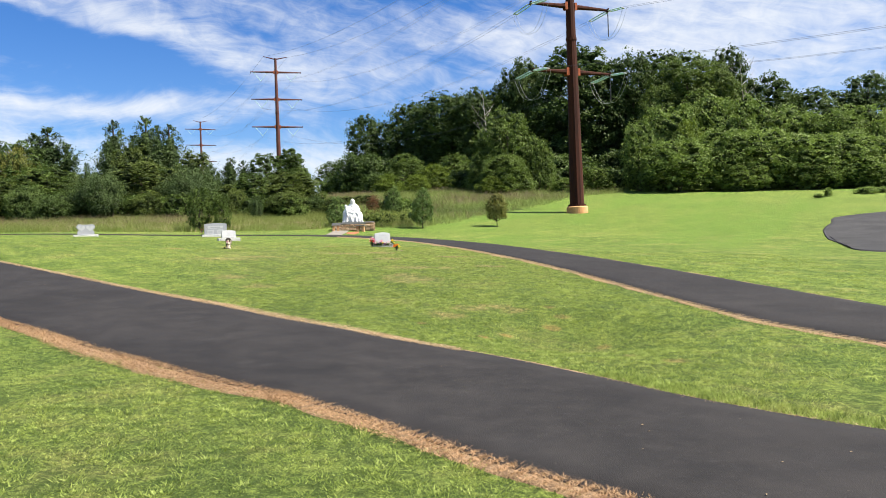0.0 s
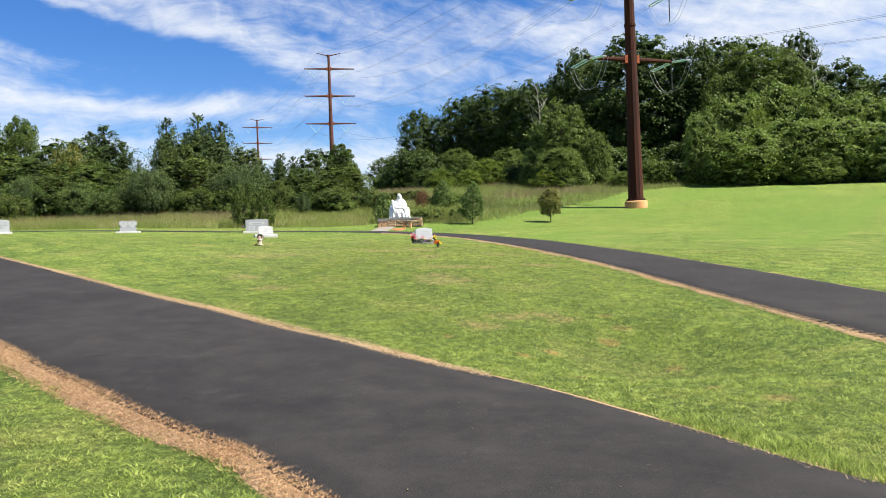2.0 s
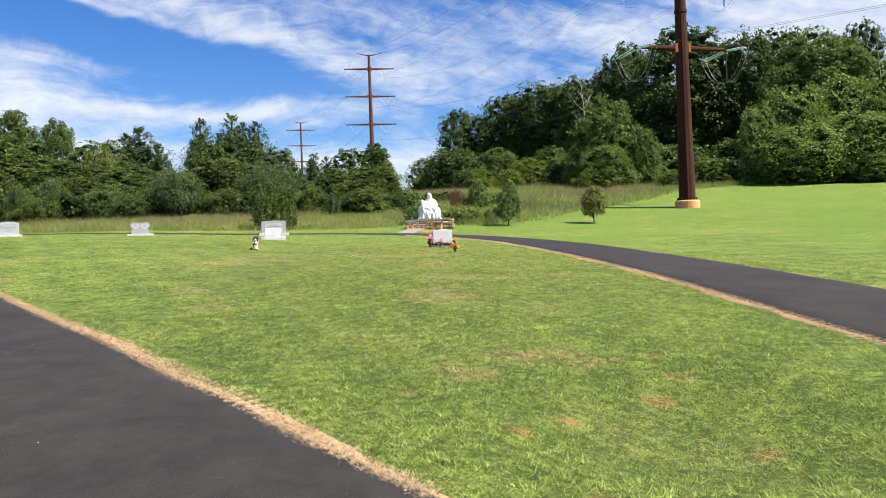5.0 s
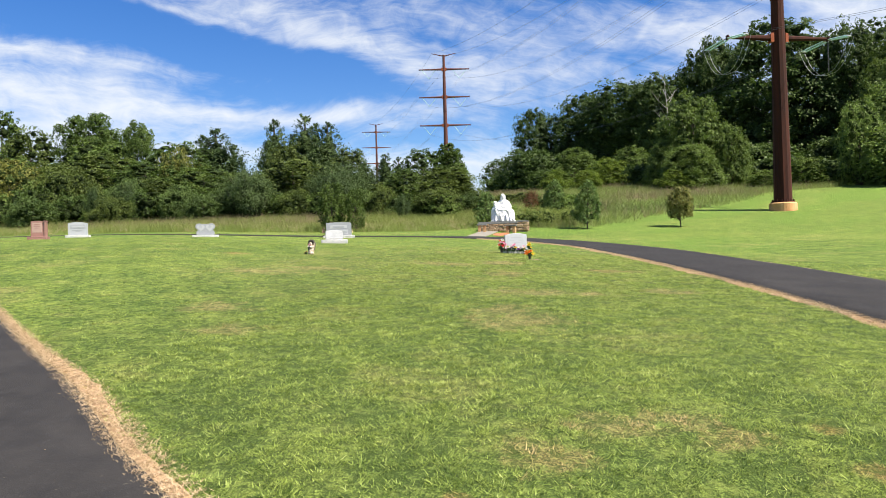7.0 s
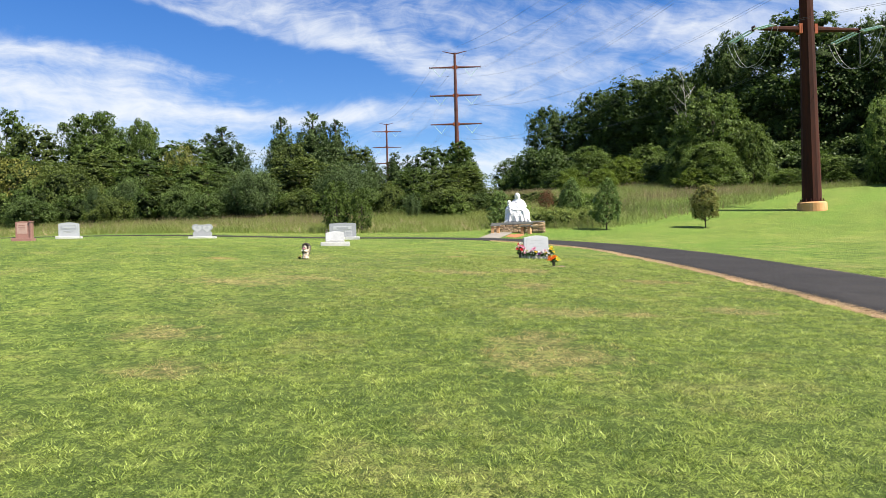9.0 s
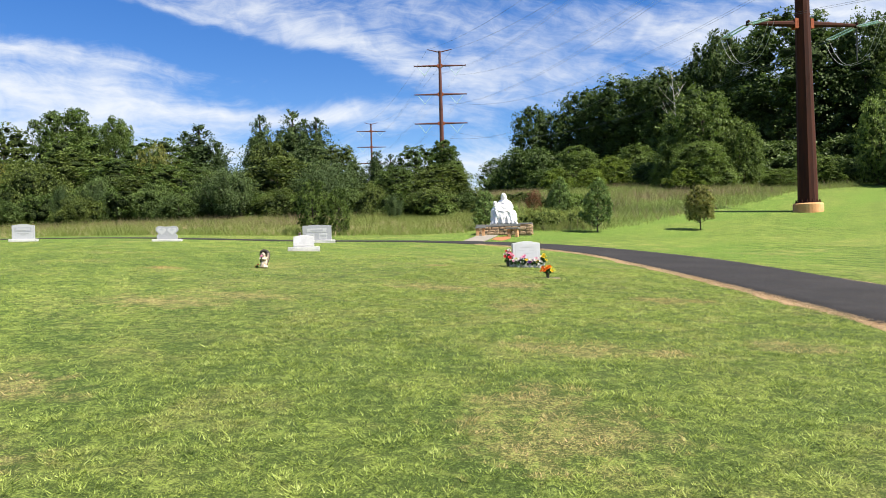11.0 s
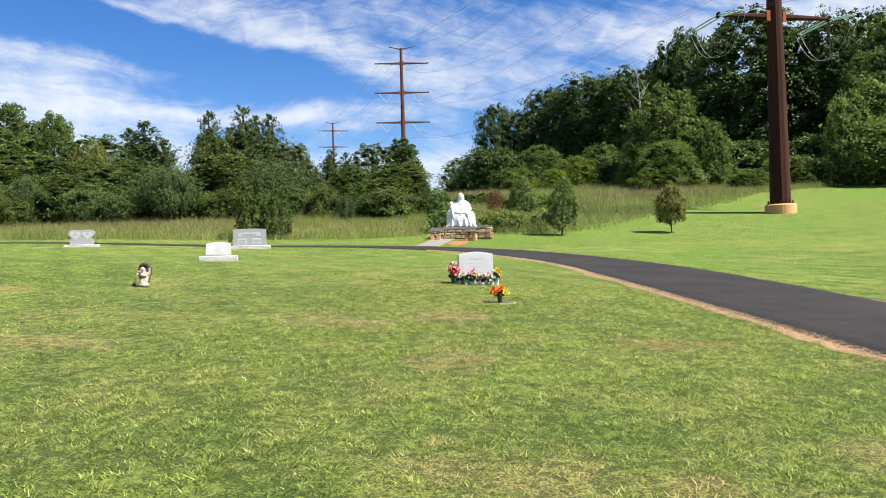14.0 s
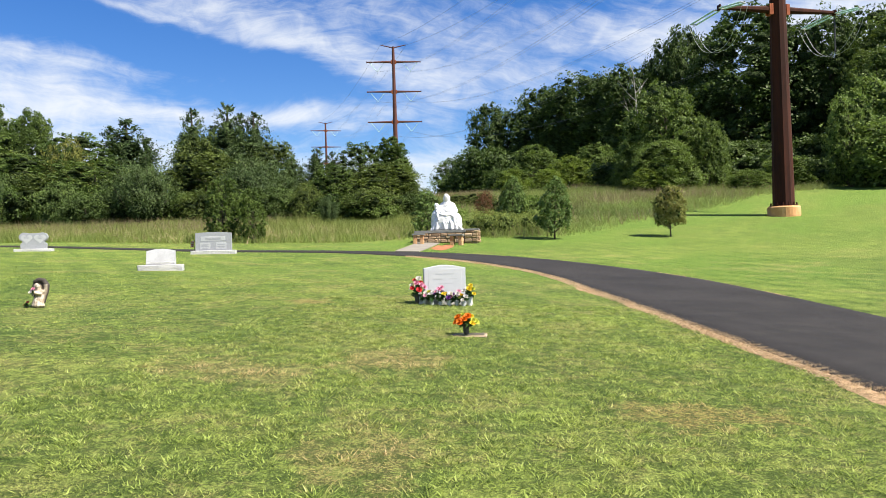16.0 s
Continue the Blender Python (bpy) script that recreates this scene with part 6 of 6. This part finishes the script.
inscription(st, [(0, 0.41, 0.42, 0.04), (-0.1, 0.34, 0.3, 0.02), (0.0, 0.28, 0.46, 0.02)], 0, M_GRANITELIGHT, pose(0, -0.068, 0.0) @ pose(0, -0.0, 0, -17.7, 0, 0) @ pose(0, -0.0735 + 0.0, 0.02))

# wide grey stone with three cut panels
st = headstone("headstone", -13.55, 45.05, 20, "wide grey granite headstone with three pale panels", 0.83, 0.96)
stone_base(st, 1.92, 0.5, 0.13)
bm = slab([(x, z + 0.13) for x, z in arc_top(1.54, 0.70, 0.035, 10)], 0.22)
part("tablet", bm, M_GRANITE, st)
panel(st, -0.02, 0.58, 1.05, 0.17, -0.1105, M_GRANITEMID, "panel", "pale name panel")
for s in (-1, 1):
    panel(st, s * 0.34 - 0.02, 0.30, 0.44, 0.25, -0.1105, M_GRANITEMID, "panel", "pale panel")
inscription(st, [(-0.02, 0.58, 0.66, 0.08)], -0.118, M_GRANITE)
for s in (-1, 1):
    inscription(st, [(s * 0.34 - 0.02, 0.35, 0.3, 0.035), (s * 0.34 - 0.02, 0.28, 0.34, 0.025), (s * 0.34 - 0.02, 0.22, 0.24, 0.025)], -0.118, M_GRANITE)

# stone cut as two hearts
def hearts(n=14):
    """The outline of two joined hearts over a broad foot."""
    pts = [(-0.58, 0.0), (0.58, 0.0), (0.60, 0.20), (0.50, 0.27)]
    for k in range(n + 1):
        t = radians(-65 + 190 * k / n)
        pts.append((0.40 + 0.25 * math.cos(t), 0.50 + 0.19 * math.sin(t)))
    for k in range(n + 1):
        t = radians(55 + 190 * k / n)
        pts.append((-0.40 + 0.25 * math.cos(t), 0.50 + 0.19 * math.sin(t)))
    pts += [(-0.50, 0.27), (-0.60, 0.20)]
    return pts


heart_profile = []
for x, z in hearts():
    if not heart_profile or math.hypot(x - heart_profile[-1][0], z - heart_profile[-1][1]) > 0.012:
        heart_profile.append((x, z))
st = headstone("headstone", -21.8, 46.1, 26, "grey granite headstone carved as a pair of hearts", 0.80, 0.94)
stone_base(st, 1.72, 0.48, 0.10)
part("tablet", slab([(x, z + 0.10) for x, z in heart_profile], 0.22, 0.02), M_GRANITE, st)
for s in (-1, 1):
    outline = []
    for t in np.linspace(0, 2 * math.pi, 26, endpoint=False):
        outline.append((s * 0.30 + 0.0165 * 16 * math.sin(t) ** 3, 0.53 + 0.0135 * (13 * math.cos(t) - 5 * math.cos(2 * t) - 2 * math.cos(3 * t) - math.cos(4 * t))))
    bm = slab(outline[::-1], 0.012, 0.0)
    bmesh.ops.translate(bm, verts=bm.verts[:], vec=(0, -0.113, 0))
    part("heart_panel", bm, M_GRANITEMID, st)
    inscription(st, [(s * 0.30, 0.60, 0.24, 0.03), (s * 0.30, 0.54, 0.18, 0.02)], -0.1215, M_GRANITE)

# grey stone with a bowed top
st = headstone("headstone", -29.25, 45.2, 30, "light grey granite headstone with a bowed top", 0.78)
stone_base(st, 1.62, 0.5, 0.12)
part("tablet", slab([(x, z + 0.12) for x, z in arc_top(1.28, 0.74, 0.07, 10)], 0.22), M_GRANITELIGHT, st)
panel(st, 0, 0.60, 1.0, 0.22, -0.1105, M_GRANITE, "panel", "grey name panel")
inscription(st, [(0, 0.60, 0.8, 0.10)], -0.118, M_GRANITELIGHT)
inscription(st, [(0, 0.40, 0.7, 0.03), (0, 0.33, 0.3, 0.05)], -0.1125, M_GRANITE)

# rose granite stone with a side column
st = headstone("headstone", -27.2, 39.9, 27, "rose granite headstone with a column at its side", 0.70, 0.92)
stone_base(st, 1.26, 0.62, 0.14, M_ROSE)
bm = slab([(x, z + 0.14) for x, z in arc_top(0.86, 0.84, 0.03, 8)], 0.24)
part("tablet", bm, M_ROSE, st)
panel(st, -0.03, 0.62, 0.62, 0.52, -0.1205, M_ROSELIGHT, "panel", "paler honed panel")
inscription(st, [(-0.03, 0.78, 0.4, 0.05), (-0.03, 0.68, 0.44, 0.03), (-0.03, 0.60, 0.36, 0.03)], -0.128, M_ROSE)
bm = bmesh.new()
box(bm, (0.12, 0.34, 0.80), pose(0.49, 0, 0.54), 0.015, 2)
part("column", bm, M_ROSE, st)
bm = bmesh.new()
box(bm, (0.20, 0.38, 0.05), pose(0.49, 0, 0.962), 0.012, 2)
part("column_cap", bm, M_ROSE, st)


# ---- grave flowers and small figures ----
def blossom_mesh(name, rng, mat, petals=9, layers=2):
    """A flower head of cupped petals in rings round a middle, 1 across."""
    bm = bmesh.new()
    for l in range(layers):
        for k in range(petals):
            a = 2 * math.pi * (k + 0.5 * l) / petals + rng.uniform(-0.1, 0.1)
            tilt = radians(20 + 32 * l + rng.uniform(-8, 8))
            m = pose(0, 0, 0, 0, 0, math.degrees(a)) @ pose(0, 0, 0, 0, -math.degrees(tilt), 0)
            w, r = 0.19, 0.5 - 0.12 * l
            pts = [m @ Vector(p) for p in ((0.02, 0, 0), (r * 0.55, -w, 0.03), (r, -w * 0.5, 0.10), (r * 1.04, w * 0.5, 0.08), (r * 0.55, w, 0.03))]
            bm.faces.new([bm.verts.new(p) for p in pts])
    bmesh.ops.create_icosphere(bm, subdivisions=1, radius=0.12, matrix=Matrix.Translation((0, 0, 0.10)))
    me = bpy.data.meshes.new(name)
    bm.to_mesh(me)
    bm.free()
    me.materials.append(mat)
    return me


rf = random.Random(9)
BLOSSOM = {k: blossom_mesh("blossom", rf, m) for k, m in (("red", M_PRED), ("pink", M_PPINK), ("cream", M_PWHITE), ("yellow", M_PYELLOW), ("orange", M_PORANGE), ("violet", M_PVIOLET), ("lime", M_PLIME))}


def bouquet(x, y, tall, spread, heads, size, label, lift=0.0, pot=0.05, pot_h=0.12, pot_mat=None, leaves=60, group=""):
    """A vase with foliage and flower heads."""
    ob = thing("flower_bouquet", on_ground(x, y) @ Matrix.Translation((0, 0, lift)), label, "flowers", group)
    bm = bmesh.new()
    tube(bm, [(0, 0, -0.02), (0, 0, pot_h * 0.6), (0, 0, pot_h)], [pot * 0.6, pot * 0.8, pot], 12)
    part("vase", bm, pot_mat or M_VASE, ob)
    r2 = np.random.default_rng(int(abs(x) * 1000 + abs(y) * 10))
    d = ball(r2, leaves)
    d[:, 2] = np.abs(d[:, 2])
    p = d * np.array([spread * 0.42, spread * 0.35, tall - pot_h]) * (0.4 + 0.5 * r2.random((leaves, 1))) + np.array([0, 0, pot_h * 0.9])
    v, f = leaf_cards(p, r2.normal(size=(leaves, 3)) + np.array([0, -0.3, 0.4]), 0.06 + 0.05 * r2.random(leaves), r2, 0.4)
    part("foliage", mesh_np("foliage", v, f, [M_STEM]), M_STEM, ob)
    for i, kind in enumerate(heads):
        a = 2.39996 * i + rf.uniform(-0.3, 0.3)
        u = (i + 0.5) / len(heads)
        q = Vector((math.cos(a) * spread * 0.5 * math.sqrt(u), math.sin(a) * spread * 0.36 * math.sqrt(u) - spread * 0.08, tall * (1.0 - 0.45 * u) + rf.uniform(-0.02, 0.02)))
        h = part("blossom", BLOSSOM[kind], None, ob)
        s = size * rf.uniform(0.8, 1.25)
        h.matrix_basis = Matrix.Translation(q) @ Vector((q.x * 1.2, q.y - 0.12, 0.16)).to_track_quat("Z", "Y").to_matrix().to_4x4() @ Matrix.Diagonal((s, s, s, 1))
    return ob


bouquet(-2.84, 30.42, 0.36, 0.24, ["cream", "red", "pink", "red", "cream", "pink", "cream", "red", "pink", "cream", "red"], 0.088, "tall bouquet of red, pink and cream artificial flowers", 0, 0.06, 0.14)
bouquet(-2.05, 30.42, 0.30, 0.19, ["yellow", "cream", "yellow", "lime", "cream", "yellow", "cream"], 0.088, "bouquet of yellow and cream artificial flowers in a white vase", 0, 0.05, 0.14, M_WHITE)
for k, (dx, heads, h) in enumerate(((-0.27, ["cream", "cream", "pink", "cream"], 0.22), (-0.15, ["cream", "lime", "cream", "violet", "cream"], 0.24), (-0.02, ["pink", "pink", "pink", "violet", "pink", "yellow", "cream"], 0.32),
                                    (0.11, ["cream", "yellow", "violet", "cream"], 0.22), (0.23, ["pink", "violet", "cream", "yellow", "pink"], 0.25), (0.33, ["cream", "lime", "cream"], 0.20))):
    bouquet(-2.46 + dx, 30.36 - 0.02 * (k % 2), h * 0.85, 0.18, heads, 0.072, "small bouquet of mixed pastel artificial flowers", 0, 0.042, 0.08, M_PALE, 40, "flowers along the headstone")

marker = thing("grave_marker", on_ground(-1.72, 27.66, 4), "flat bronze grave marker on granite, sunk in the lawn", "grave marker")
bm = bmesh.new()
box(bm, (0.50, 0.28, 0.14), pose(0, 0, -0.070), 0.01, 1)
part("slab", bm, M_MORTAR, marker)
bm = bmesh.new()
box(bm, (0.44, 0.22, 0.012), pose(0, 0, 0.002), 0.004, 1)
part("plate", bm, M_BRONZE, marker)
bouquet(-1.70, 27.62, 0.185, 0.26, ["orange", "lime", "orange", "yellow", "orange", "lime", "red", "orange", "lime", "orange", "yellow", "orange"], 0.085, "bouquet of orange and yellow artificial flowers on a flat marker", 0.03, 0.045, 0.09)


def kneeling_figure(x, y, turn):
    bm = bmesh.new()
    blob(bm, (0, 0, 0.03), (0.10, 0.10, 0.05))
    limb(bm, [(0, 0, 0.05), (0.01, 0, 0.17), (0.0, -0.01, 0.28)], [0.078, 0.062, 0.05])
    blob(bm, (-0.01, -0.02, 0.355), (0.048, 0.05, 0.055))
    limb(bm, [(0.055, -0.01, 0.27), (0.06, -0.06, 0.22), (-0.02, -0.085, 0.24)], [0.03, 0.025, 0.022])
    limb(bm, [(-0.055, -0.01, 0.27), (-0.07, -0.06, 0.23), (-0.02, -0.085, 0.25)], [0.03, 0.025, 0.022])
    for s in (-1, 1):
        limb(bm, [(s * 0.04, 0.05, 0.26), (s * 0.095, 0.06, 0.36), (s * 0.06, 0.06, 0.42)], [0.03, 0.035, 0.018])
        limb(bm, [(s * 0.04, 0.05, 0.24), (s * 0.09, 0.06, 0.22), (s * 0.075, 0.06, 0.08)], [0.03, 0.03, 0.014])
    limb(bm, [(0.06, 0.05, 0.10), (0.10, 0.055, 0.26), (0.105, 0.06, 0.36), (0.06, 0.06, 0.435), (-0.01, 0.055, 0.455), (-0.07, 0.055, 0.42), (-0.085, 0.05, 0.36)], [0.030, 0.044, 0.052, 0.046, 0.042, 0.042, 0.030])
    blob(bm, (0.03, 0.065, 0.33), (0.085, 0.035, 0.11))
    blob(bm, (-0.05, 0.06, 0.22), (0.05, 0.03, 0.12))
    for k in range(6):
        a = radians(200 + 28 * k)
        limb(bm, [(0.055 * math.cos(a), 0.055 * math.sin(a), 0.16), (0.10 * math.cos(a), 0.09 * math.sin(a), 0.03)], [0.016, 0.02])
    return fused("garden_statue", bm, M_RESIN, 0.012, on_ground(x, y, turn, 0.9), "small weathered cast-stone winged garden statue in the grass", "statue", 1)


kneeling_figure(-8.31, 29.2, 14)
bouquet(-8.32, 29.09, 0.07, 0.09, ["pink", "pink", "cream"], 0.075, "small bunch of pink artificial flowers held by the statue", 0.20, 0.02, 0.03, None, 8)
bouquet(-8.43, 29.10, 0.07, 0.10, ["red", "red"], 0.05, "small red artificial flowers at the statue's foot", 0.0, 0.02, 0.03, None, 12)

# little flag and dark pot beside the wide grey stone
fl = thing("grave_flag", on_ground(-14.30, 45.0, 10, 0.72), "small faded red and white flag on a stick", "flag")
bm = bmesh.new()
tube(bm, [(0, 0, -0.05), (0, 0, 0.72)], 0.012, 6)
part("stick", bm, M_BARK, fl)
bm = bmesh.new()
nv = 7
grid = [[bm.verts.new((-0.02 - 0.16 * i / nv + 0.01 * math.sin(j), 0.025 * math.sin(i * 1.1 + j * 0.5), 0.68 - 0.30 * j / nv - 0.05 * i / nv)) for i in range(nv + 1)] for j in range(nv + 1)]
for j in range(nv):
    for i in range(nv):
        bm.faces.new((grid[j][i], grid[j][i + 1], grid[j + 1][i + 1], grid[j + 1][i]))
bmesh.ops.solidify(bm, geom=bm.faces[:], thickness=0.004)
flag_cloth = part("cloth", bm, M_PWHITE, fl)
flag_cloth.data.materials.append(M_PFADED)
for p in flag_cloth.data.polygons:
    p.material_index = int(((0.70 - p.center.z) / 0.30) * 5) % 2
pot = thing("flower_pot", on_ground(-14.26, 44.8, 0, 0.9), "dark empty plastic pot beside a headstone", "pot")
bm = bmesh.new()
tube(bm, [(0, 0, 0), (0, 0, 0.15), (0, 0, 0.16), (0, 0, 0.05)], [0.075, 0.10, 0.085, 0.07], 14)
part("pot_body", bm, M_VASE, pot)


# ---- lawn grass and litter, last ----
def off_paths(xy, pad):
    """Which places lie off all paved strips."""
    ok = np.ones(len(xy), bool)
    for line, extra in ((NEAR_PATH, 0.0), (FAR_PATH, 0.0)):
        for i in range(0, len(xy), 40000):
            q = xy[i:i + 40000]
            best = np.full(len(q), 1e9)
            for (x, y, w) in line:
                best = np.minimum(best, np.hypot(q[:, 0] - x, q[:, 1] - y) - w / 2)
            ok[i:i + 40000] &= best > pad + extra
    return ok


def lawn(name, x0, x1, y0, y1, tufts, per, tall, wide, seed, label):
    """Mown grass: tufts of short blades that fan out from their middle."""
    r2 = np.random.default_rng(seed)
    n = int((x1 - x0) * (y1 - y0) * tufts)
    mid = np.stack([x0 + (x1 - x0) * r2.random(n), y0 + (y1 - y0) * r2.random(n)], 1)
    mid = mid[off_paths(mid, 0.10)]
    for px, py, a, b, c in WORN:
        d = np.hypot((mid[:, 0] - px) / a, (mid[:, 1] - py) / b)
        mid = mid[(d > 1.1) | (r2.random(len(mid)) < (0.12 if c > 0.25 else 0.40))]
    # the grass grows in clumps, with thin places between them
    lump = patchy(mid, 4.5, seed) + 0.7 * patchy(mid, 10.0, seed + 0.5)
    keep = r2.random(len(mid)) < 0.80 + 1.1 * lump
    mid, lump = mid[keep], lump[keep]
    big = (0.75 + 0.5 * r2.random(len(mid)) ** 1.5) * np.clip(1 + 0.8 * lump, 0.6, 1.35)
    xy, k = np.repeat(mid, per, 0), np.repeat(big, per)
    a = r2.random(len(xy)) * 2 * np.pi
    out = 0.07 * (tall / 0.045) * k * np.sqrt(r2.random(len(xy)))
    xy = xy + np.stack([np.cos(a), np.sin(a)], 1) * out[:, None]
    t = tall * k * (0.55 + 0.45 * r2.random(len(xy)))
    blades(name, xy, t, wide * (0.7 + 0.8 * r2.random(len(xy))), 0.5 + 1.5 * r2.random(len(xy)), M_BLADE, r2, label=label, category="grass", way=a)


lawn("lawn_grass", -4.4, 3.8, 3.0, 31.0, 230, 11, 0.034, 0.0115, 21, "short green blades of mown lawn grass")
lawn("lawn_grass", -17.0, -4.4, 19.0, 34.0, 70, 6, 0.032, 0.012, 22, "short green blades of mown lawn grass")
lawn("lawn_grass", -14.0, -4.4, 8.0, 19.0, 50, 7, 0.036, 0.013, 23, "short green blades of mown lawn grass")
lawn("lawn_grass", 3.8, 13.0, 8.0, 30.0, 20, 12, 0.050, 0.014, 24, "short green blades of mown lawn grass")
lawn("lawn_grass", -27.0, 3.0, 31.0, 46.0, 34, 4, 0.03, 0.013, 25, "short green blades of mown lawn grass")

lawn("lawn_grass", -1.5, 5.6, 8.0, 16.0, 40, 14, 0.048, 0.011, 26, "coarse tufts of green lawn grass beside the path")


def fringe(line, side, x0, x1, hi, n, seed, label):
    """Longer lush blades that lean over the edge of the asphalt."""
    r2 = np.random.default_rng(seed)
    pick = line[(line[:, 0] > x0) & (line[:, 0] < x1)]
    k = r2.integers(0, len(pick), n)
    nrm = normals2(pick) * side
    s = pick[k, 2] / 2 + 0.01 + hi * r2.random(n) ** 1.4
    xy = pick[k, :2] + nrm[k] * s[:, None] + r2.normal(size=(n, 2)) * 0.03
    blades("edge_grass", xy, 0.035 + 0.05 * r2.random(n), 0.008 + 0.006 * r2.random(n), 0.3 + 0.9 * r2.random(n), M_BLADE, r2, label=label, category="grass")


def straw(line, side, lo, hi, per_m, seed, label, fade=99.0, mat=None, grow=0.0, mid=-3.0, reach=2.6):
    r2 = np.random.default_rng(seed)
    nrm = normals2(line) * side
    seg = np.hypot(*np.diff(line[:, :2], axis=0).T)
    idx = r2.choice(len(line) - 1, int(seg.sum() * per_m), p=seg / seg.sum())
    wide = (hi - lo) * (1 + grow * np.exp(-((line[idx, 0] - mid) / reach) ** 2))
    s = line[idx, 2] / 2 + lo + wide * r2.random(len(idx)) ** 1.3
    xy = line[idx, :2] + nrm[idx] * s[:, None] + r2.normal(size=(len(idx), 2)) * 0.03
    xy = xy[(xy[:, 0] < fade) | (r2.random(len(xy)) < 0.06)]
    blades("straw", xy, 0.009 + 0.016 * r2.random(len(xy)), 0.005 + 0.004 * r2.random(len(xy)), 0.8 + 2.2 * r2.random(len(xy)), mat or M_STRAWBLADE, r2, 0.022, label=label, category="dead grass")


straw(near_fine, -1, -0.05, 0.19, 2100, 31, "brown raked stalks of dead grass beside the path", grow=0.9)
straw(near_fine, 1, -0.05, 0.025, 1500, 32, "tan stalks of dead grass beside the path", 0.2, M_TANBLADE, 2.4, -4.2, 3.2)
straw(far_fine, 1, -0.05, 0.22, 1100, 33, "brown stalks of dead grass beside the path", 99.0, M_TANBLADE)

fringe(near_fine, 1, 0.4, 6.0, 0.40, 9000, 35, "lush longer grass at the asphalt's edge")

r3 = np.random.default_rng(77)
pick = near_fine[r3.integers(0, len(near_fine), 60)]
lit = pick[:, :2] + r3.normal(size=(60, 2)) * 0.9
lit = lit[~off_paths(lit, -0.1)]
z = height(lit[:, 0], lit[:, 1]) + 0.042
v, f = leaf_cards(np.column_stack([lit, z]), np.array([0, 0, 1.0]) + r3.normal(size=(len(lit), 3)) * 0.15, 0.014 + 0.022 * r3.random(len(lit)), r3, 0.4)
tagged(new("leaf_litter", mesh_np("leaf_litter", v, f, [M_TANBLADE])), "scattered dry leaf bits on the asphalt", "leaf litter", kind="stuff")
